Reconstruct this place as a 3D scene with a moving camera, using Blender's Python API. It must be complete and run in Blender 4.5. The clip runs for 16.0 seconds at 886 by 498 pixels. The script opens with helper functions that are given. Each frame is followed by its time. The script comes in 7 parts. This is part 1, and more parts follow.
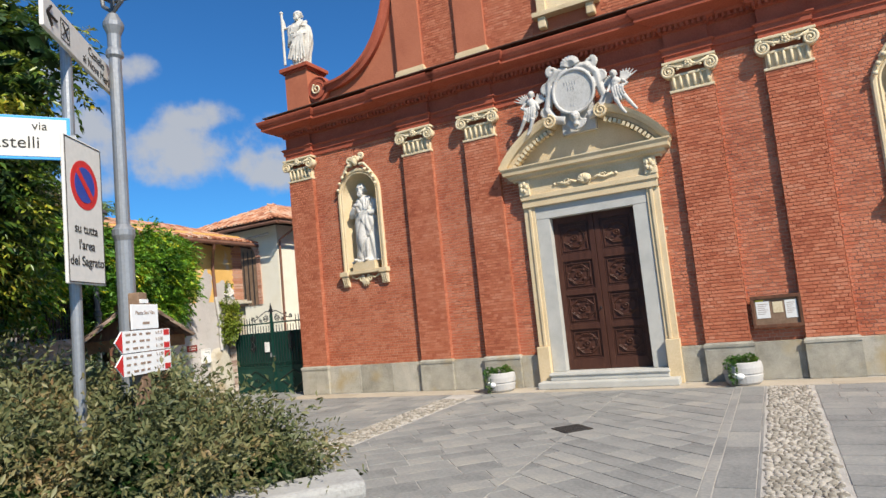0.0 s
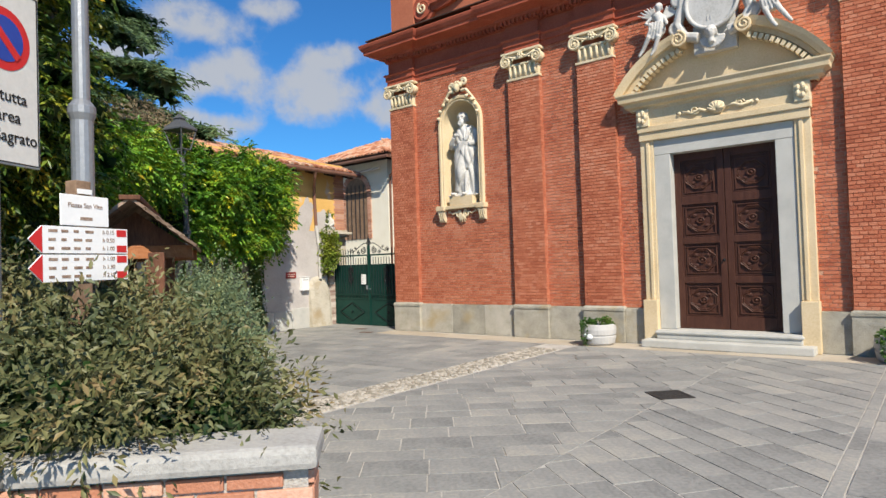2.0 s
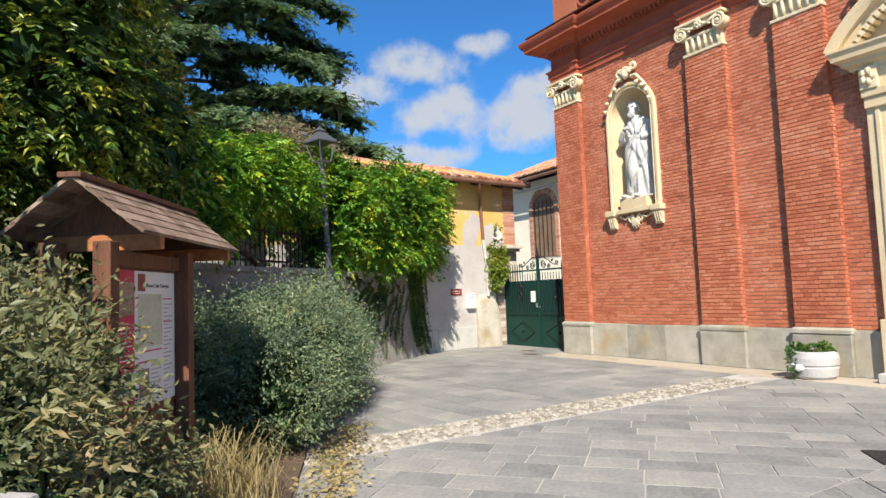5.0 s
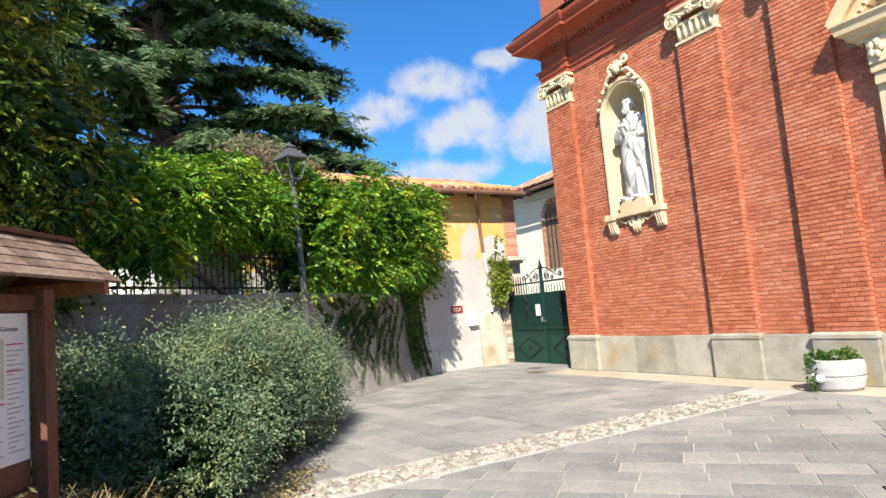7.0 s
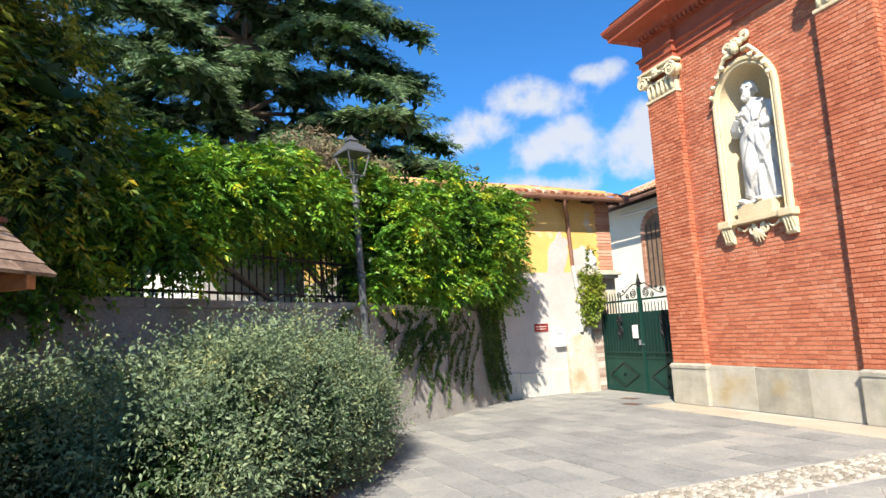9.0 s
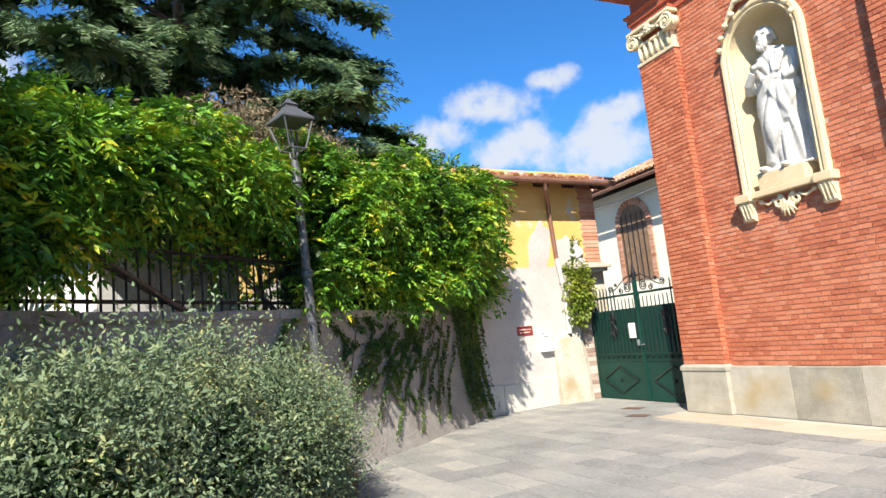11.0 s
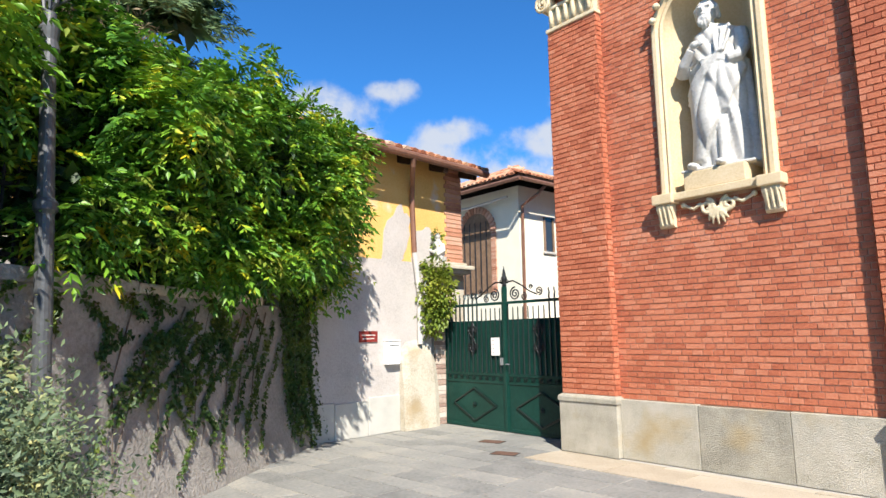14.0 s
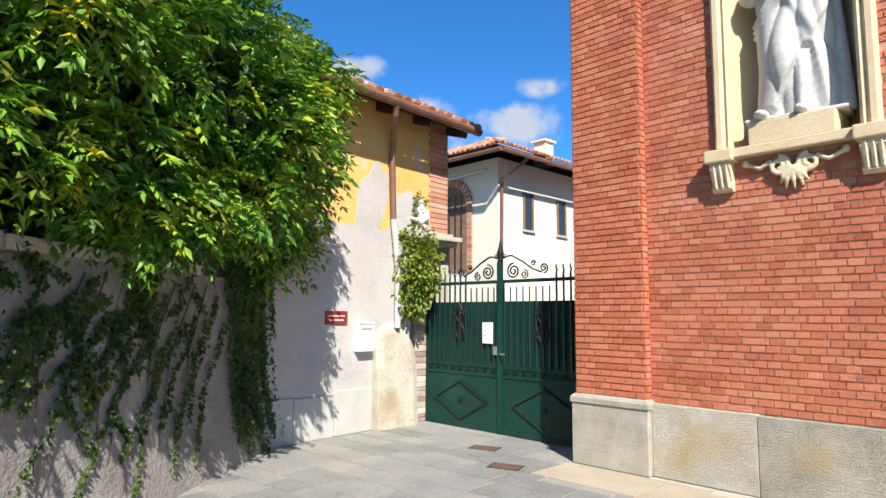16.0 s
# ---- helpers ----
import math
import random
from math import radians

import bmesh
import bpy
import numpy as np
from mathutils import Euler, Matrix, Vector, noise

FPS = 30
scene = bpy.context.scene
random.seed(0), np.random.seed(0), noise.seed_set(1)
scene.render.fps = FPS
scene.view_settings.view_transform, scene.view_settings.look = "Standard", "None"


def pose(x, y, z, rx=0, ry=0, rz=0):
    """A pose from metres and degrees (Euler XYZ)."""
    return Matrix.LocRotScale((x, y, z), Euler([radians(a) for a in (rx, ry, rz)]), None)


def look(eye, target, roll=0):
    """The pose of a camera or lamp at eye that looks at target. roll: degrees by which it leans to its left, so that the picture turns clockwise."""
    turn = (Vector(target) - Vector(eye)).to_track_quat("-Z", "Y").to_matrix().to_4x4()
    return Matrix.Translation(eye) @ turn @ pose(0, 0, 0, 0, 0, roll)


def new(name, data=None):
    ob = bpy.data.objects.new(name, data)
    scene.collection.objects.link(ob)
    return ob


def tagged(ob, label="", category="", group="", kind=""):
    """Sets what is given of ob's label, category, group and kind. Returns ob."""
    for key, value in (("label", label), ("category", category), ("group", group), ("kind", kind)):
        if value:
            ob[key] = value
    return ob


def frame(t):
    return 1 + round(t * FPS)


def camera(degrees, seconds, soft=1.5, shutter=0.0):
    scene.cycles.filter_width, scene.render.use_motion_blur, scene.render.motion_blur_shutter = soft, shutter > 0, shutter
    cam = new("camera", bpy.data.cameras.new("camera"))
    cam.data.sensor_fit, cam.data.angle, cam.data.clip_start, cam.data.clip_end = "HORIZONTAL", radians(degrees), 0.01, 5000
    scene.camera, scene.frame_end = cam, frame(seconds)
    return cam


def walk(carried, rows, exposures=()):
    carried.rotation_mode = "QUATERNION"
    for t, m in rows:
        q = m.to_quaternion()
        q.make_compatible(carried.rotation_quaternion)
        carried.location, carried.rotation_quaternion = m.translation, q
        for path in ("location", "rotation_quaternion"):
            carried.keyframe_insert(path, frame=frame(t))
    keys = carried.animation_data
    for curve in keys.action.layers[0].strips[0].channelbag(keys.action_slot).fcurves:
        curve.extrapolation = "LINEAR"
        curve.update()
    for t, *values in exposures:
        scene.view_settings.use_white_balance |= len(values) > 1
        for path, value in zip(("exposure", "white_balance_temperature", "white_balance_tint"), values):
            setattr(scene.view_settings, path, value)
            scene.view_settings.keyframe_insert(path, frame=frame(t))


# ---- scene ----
cam = camera(70.7, 16.0)
PATH = [
    (0, (12.499, -14.405, 2.056), (11.582, -12.639, 2.250), -5.7),
    (0.5, (12.462, -14.062, 2.004), (11.365, -12.401, 2.205), -4.5),
    (1, (12.424, -13.716, 1.949), (11.278, -12.085, 2.113), -2.5),
    (1.5, (12.397, -13.385, 1.905), (11.223, -11.768, 1.982), -5.2),
    (2, (12.362, -13.064, 1.872), (11.107, -11.507, 1.917), -1.9),
    (2.5, (12.316, -12.727, 1.840), (11.029, -11.205, 2.007), -2.9),
    (3, (12.271, -12.380, 1.802), (10.870, -10.960, 1.936), -1.2),
    (3.5, (12.183, -12.021, 1.760), (10.624, -10.770, 1.710), -3.5),
    (3.7, (12.127, -11.874, 1.742), (10.528, -10.676, 1.823), -3.1),
    (5.8, (12.116, -10.566, 1.587), (10.377, -9.586, 1.713), -3.0),
    (6, (12.110, -10.440, 1.620), (10.368, -9.462, 1.721), -4.5),
    (6.5, (12.007, -10.169, 1.649), (10.268, -9.189, 1.787), -3.2),
    (7, (11.830, -9.873, 1.634), (10.094, -8.899, 1.832), -5.0),
    (7.5, (11.619, -9.501, 1.603), (9.819, -8.650, 1.786), -1.9),
    (8, (11.351, -9.140, 1.581), (9.576, -8.266, 1.872), 0.3),
    (8.5, (11.013, -8.970, 1.601), (9.230, -8.146, 1.978), -3.5),
    (9, (10.588, -8.893, 1.621), (8.735, -8.191, 1.891), -3.0),
    (9.2, (10.391, -8.847, 1.613), (8.550, -8.108, 1.871), -1.6),
    (11.3, (8.269, -8.085, 1.649), (6.465, -7.269, 1.931), -6.0),
    (11.5, (8.078, -8.006, 1.646), (6.267, -7.196, 1.900), -5.2),
    (12, (7.641, -7.820, 1.655), (5.885, -6.891, 1.885), -4.7),
    (12.5, (7.221, -7.645, 1.631), (5.493, -6.686, 1.938), -4.4),
    (13, (6.788, -7.512, 1.594), (5.171, -6.403, 1.987), -3.0),
    (13.5, (6.350, -7.413, 1.610), (4.815, -6.175, 1.943), -3.1),
    (14, (5.894, -7.280, 1.644), (4.394, -5.986, 1.920), -1.0),
    (14.5, (5.428, -7.124, 1.671), (3.985, -5.765, 1.937), -1.7),
    (15, (4.984, -6.909, 1.642), (3.471, -5.618, 1.854), -0.9),
    (15.5, (4.605, -6.653, 1.598), (3.107, -5.346, 1.822), -0.6),
    (16, (4.288, -6.361, 1.691), (2.865, -4.972, 1.904), 0.4),
]
EXPOSURES = [(0, 0.32, 6950, 10), (1.5, 0.33, 6950, 10), (3.5, 0.46, 6950, 10), (6.0, 0.80, 6950, 10), (9.0, 1.02, 6950, 10), (12.0, 1.02, 6850, 10), (14.0, 0.86, 6700, 10), (16.0, 0.78, 6600, 10)]
walk(cam, [(t, look(eye, target, roll)) for t, eye, target, roll in PATH], EXPOSURES)

# ---------------------------------------------------------------- light
SUN_TO = Vector((0.845 * math.cos(radians(43)), -0.535 * math.cos(radians(43)), math.sin(radians(43)))).normalized()
world = bpy.data.worlds.new("sky")
scene.world = world
world.use_nodes = True
wn, wl = world.node_tree.nodes, world.node_tree.links
wn.clear()
w_out, w_bg = wn.new("ShaderNodeOutputWorld"), wn.new("ShaderNodeBackground")
w_sky = wn.new("ShaderNodeTexSky")
w_sky.sky_type, w_sky.sun_disc = "NISHITA", False
w_sky.sun_elevation, w_sky.sun_rotation = radians(43), math.atan2(SUN_TO.x, SUN_TO.y)
w_sky.air_density, w_sky.dust_density, w_sky.ozone_density = 1.0, 0.2, 2.0
w_tc = wn.new("ShaderNodeTexCoord")
# cumulus clouds: bearing, height, half width and half height in degrees
rng = random.Random(77)
CLOUDS = [(150.0, 20.8, 4.6, 1.9), (144.3, 22.2, 2.6, 1.2), (147.0, 16.2, 5.6, 2.5), (139.8, 15.4, 6.4, 2.8), (138.4, 18.4, 3.2, 1.5), (132.0, 14.2, 6.0, 2.4), (155.8, 18.2, 4.2, 1.9), (128.6, 17.3, 4.0, 2.0), (126.6, 20.4, 2.2, 1.0), (151.0, 12.5, 6.0, 1.6)]
CLOUDS += [(rng.uniform(165, 470), rng.uniform(10, 38), rng.uniform(4, 9), rng.uniform(1.6, 3.4)) for k in range(16)]
field = None
for az, el, hw, hh in CLOUDS:
    az, el = radians(az), radians(el)
    out_ = Vector((math.cos(el) * math.cos(az), math.cos(el) * math.sin(az), math.sin(el)))
    w_map, w_len, w_inv = wn.new("ShaderNodeMapping"), wn.new("ShaderNodeVectorMath"), wn.new("ShaderNodeMath")
    w_map.vector_type = "TEXTURE"
    w_map.inputs["Location"].default_value = out_
    w_map.inputs["Rotation"].default_value = (0, -el, az)
    w_map.inputs["Scale"].default_value = (0.5, math.sin(radians(hw)), math.sin(radians(hh)))
    w_len.operation, w_inv.operation = "LENGTH", "SUBTRACT"
    w_inv.inputs[0].default_value = 1.0
    wl.new(w_tc.outputs["Generated"], w_map.inputs["Vector"])
    wl.new(w_map.outputs["Vector"], w_len.inputs[0])
    wl.new(w_len.outputs["Value"], w_inv.inputs[1])
    if field is None:
        field = w_inv
    else:
        w_max = wn.new("ShaderNodeMath")
        w_max.operation = "SMOOTH_MAX"
        w_max.inputs[2].default_value = 0.25
        wl.new(field.outputs["Value"], w_max.inputs[0])
        wl.new(w_inv.outputs["Value"], w_max.inputs[1])
        field = w_max
w_n1, w_add, w_cap = wn.new("ShaderNodeTexNoise"), wn.new("ShaderNodeMath"), wn.new("ShaderNodeMath")
w_n1.inputs["Scale"].default_value, w_n1.inputs["Detail"].default_value, w_n1.inputs["Roughness"].default_value = 17.0, 7.0, 0.58
wl.new(w_tc.outputs["Generated"], w_n1.inputs["Vector"])
w_cap.operation, w_cap.inputs[1].default_value = "MINIMUM", 0.55
wl.new(field.outputs["Value"], w_cap.inputs[0])
w_add.operation, w_add.inputs[1].default_value = "MULTIPLY_ADD", 2.1
wl.new(w_n1.outputs["Fac"], w_add.inputs[0])
wl.new(w_cap.outputs["Value"], w_add.inputs[2])
w_ramp = wn.new("ShaderNodeMapRange")
w_ramp.interpolation_type = "SMOOTHSTEP"
w_ramp.inputs["From Min"].default_value, w_ramp.inputs["From Max"].default_value = 0.95, 1.75
w_ramp.inputs["To Max"].default_value = 0.9
wl.new(w_add.outputs["Value"], w_ramp.inputs["Value"])
w_mix, w_tint = wn.new("ShaderNodeMixRGB"), wn.new("ShaderNodeMixRGB")
w_mix.inputs["Color2"].default_value = (4.9, 5.3, 6.0, 1)
w_tint.blend_type, w_tint.inputs["Fac"].default_value = "MULTIPLY", 1.0
w_tint.inputs["Color2"].default_value = (0.28, 0.86, 1.44, 1)
wl.new(w_sky.outputs["Color"], w_tint.inputs["Color1"])
wl.new(w_ramp.outputs["Result"], w_mix.inputs["Fac"])
wl.new(w_tint.outputs["Color"], w_mix.inputs["Color1"])
wl.new(w_mix.outputs["Color"], w_bg.inputs["Color"])
w_bg.inputs["Strength"].default_value = 0.08
wl.new(w_bg.outputs["Background"], w_out.inputs["Surface"])

sun = new("sun", bpy.data.lights.new("sun", "SUN"))
sun.data.energy, sun.data.angle, sun.data.color = 5.2, radians(0.5), (1.0, 0.95, 0.87)
sun.matrix_world = look(SUN_TO * 30, (0, 0, 0))


# ---------------------------------------------------------------- materials
def material(name, colour, rough=0.8, vary=0.25, scale=3.0, fine=40.0, bump=0.3, metal=0.0, piece=0.0, stain=None, stain_at=(0.52, 0.7), spec=0.3, stretch=(1, 1, 1)):
    """A surface with variation at two scales, fine relief, and stains with a shape of their own."""
    m = bpy.data.materials.new(name)
    m.use_nodes = True
    n, l = m.node_tree.nodes, m.node_tree.links
    b = n["Principled BSDF"]
    b.inputs["Roughness"].default_value, b.inputs["Metallic"].default_value = rough, metal
    b.inputs["Specular IOR Level"].default_value = spec
    tc, mp = n.new("ShaderNodeTexCoord"), n.new("ShaderNodeMapping")
    mp.inputs["Scale"].default_value = stretch
    l.new(tc.outputs["Object"], mp.inputs["Vector"])
    big, small = n.new("ShaderNodeTexNoise"), n.new("ShaderNodeTexNoise")
    for t, s, d in ((big, scale, 5.0), (small, fine, 4.0)):
        t.inputs["Scale"].default_value, t.inputs["Detail"].default_value = s, d
        t.inputs["Roughness"].default_value = 0.62
        l.new(mp.outputs["Vector"], t.inputs["Vector"])
    add = n.new("ShaderNodeMath")
    add.operation = "ADD"
    l.new(big.outputs["Fac"], add.inputs[0])
    l.new(small.outputs["Fac"], add.inputs[1])
    last = add
    if piece:
        geo, info = n.new("ShaderNodeNewGeometry"), n.new("ShaderNodeObjectInfo")
        mixer = n.new("ShaderNodeMath")
        mixer.operation = "ADD"
        l.new(geo.outputs["Random Per Island"], mixer.inputs[0])
        l.new(info.outputs["Random"], mixer.inputs[1])
        fr = n.new("ShaderNodeMath")
        fr.operation = "FRACT"
        l.new(mixer.outputs["Value"], fr.inputs[0])
        ma = n.new("ShaderNodeMath")
        ma.operation = "MULTIPLY_ADD"
        ma.inputs[1].default_value = piece
        l.new(fr.outputs["Value"], ma.inputs[0])
        l.new(add.outputs["Value"], ma.inputs[2])
        off = n.new("ShaderNodeMath")
        off.operation = "SUBTRACT"
        off.inputs[1].default_value = piece / 2
        l.new(ma.outputs["Value"], off.inputs[0])
        last = off
    ramp = n.new("ShaderNodeValToRGB")
    mr = n.new("ShaderNodeMapRange")
    mr.inputs["From Min"].default_value, mr.inputs["From Max"].default_value = 0.5, 1.5
    l.new(last.outputs["Value"], mr.inputs["Value"])
    l.new(mr.outputs["Result"], ramp.inputs["Fac"])
    cols = [colour] if isinstance(colour[0], float) else list(colour)
    if len(cols) == 1:
        c = cols[0]
        cols = [tuple(v * (1 - vary) for v in c), c, tuple(min(1, v * (1 + vary)) for v in c)]
    els = ramp.color_ramp.elements
    while len(els) < len(cols):
        els.new(0.5)
    for k, c in enumerate(cols):
        els[k].position = 0.15 + 0.7 * k / (len(cols) - 1)
        els[k].color = (*c, 1)
    out = ramp.outputs["Color"]
    if stain:
        sn, sr, sm = n.new("ShaderNodeTexNoise"), n.new("ShaderNodeValToRGB"), n.new("ShaderNodeMixRGB")
        sn.inputs["Scale"].default_value, sn.inputs["Detail"].default_value = 1.3, 7.0
        l.new(mp.outputs["Vector"], sn.inputs["Vector"])
        sr.color_ramp.elements[0].position, sr.color_ramp.elements[1].position = stain_at
        l.new(sn.outputs["Fac"], sr.inputs["Fac"])
        l.new(sr.outputs["Color"], sm.inputs["Fac"])
        l.new(out, sm.inputs["Color1"])
        sm.inputs["Color2"].default_value = (*stain, 1)
        out = sm.outputs["Color"]
    l.new(out, b.inputs["Base Color"])
    if bump:
        bp = n.new("ShaderNodeBump")
        bp.inputs["Strength"].default_value, bp.inputs["Distance"].default_value = bump, 0.02
        l.new(add.outputs["Value"], bp.inputs["Height"])
        l.new(bp.outputs["Normal"], b.inputs["Normal"])
    return m


def leaf_material(name, colours, rough=0.45, through_light=0.35):
    m = bpy.data.materials.new(name)
    m.use_nodes = True
    n, l = m.node_tree.nodes, m.node_tree.links
    b, out = n["Principled BSDF"], n["Material Output"]
    geo, tc, big = n.new("ShaderNodeNewGeometry"), n.new("ShaderNodeTexCoord"), n.new("ShaderNodeTexNoise")
    big.inputs["Scale"].default_value, big.inputs["Detail"].default_value = 2.2, 5.0
    l.new(tc.outputs["Object"], big.inputs["Vector"])
    ma = n.new("ShaderNodeMath")
    ma.operation = "MULTIPLY_ADD"
    ma.inputs[1].default_value, ma.inputs[2].default_value = 0.26, -0.20
    l.new(geo.outputs["Random Per Island"], ma.inputs[0])
    ad = n.new("ShaderNodeMath")
    ad.operation = "MULTIPLY_ADD"
    ad.inputs[1].default_value = 1.25
    l.new(big.outputs["Fac"], ad.inputs[0])
    l.new(ma.outputs["Value"], ad.inputs[2])
    ramp = n.new("ShaderNodeValToRGB")
    els = ramp.color_ramp.elements
    while len(els) < len(colours):
        els.new(0.5)
    for k, (p, c) in enumerate(colours):
        els[k].position, els[k].color = p, (*c, 1)
    l.new(ad.outputs["Value"], ramp.inputs["Fac"])
    l.new(ramp.outputs["Color"], b.inputs["Base Color"])
    b.inputs["Roughness"].default_value, b.inputs["Specular IOR Level"].default_value = rough, 0.35
    tr, mx = n.new("ShaderNodeBsdfTranslucent"), n.new("ShaderNodeMixShader")
    l.new(ramp.outputs["Color"], tr.inputs["Color"])
    mx.inputs["Fac"].default_value = through_light
    l.new(b.outputs["BSDF"], mx.inputs[1])
    l.new(tr.outputs["BSDF"], mx.inputs[2])
    l.new(mx.outputs["Shader"], out.inputs["Surface"])
    return m


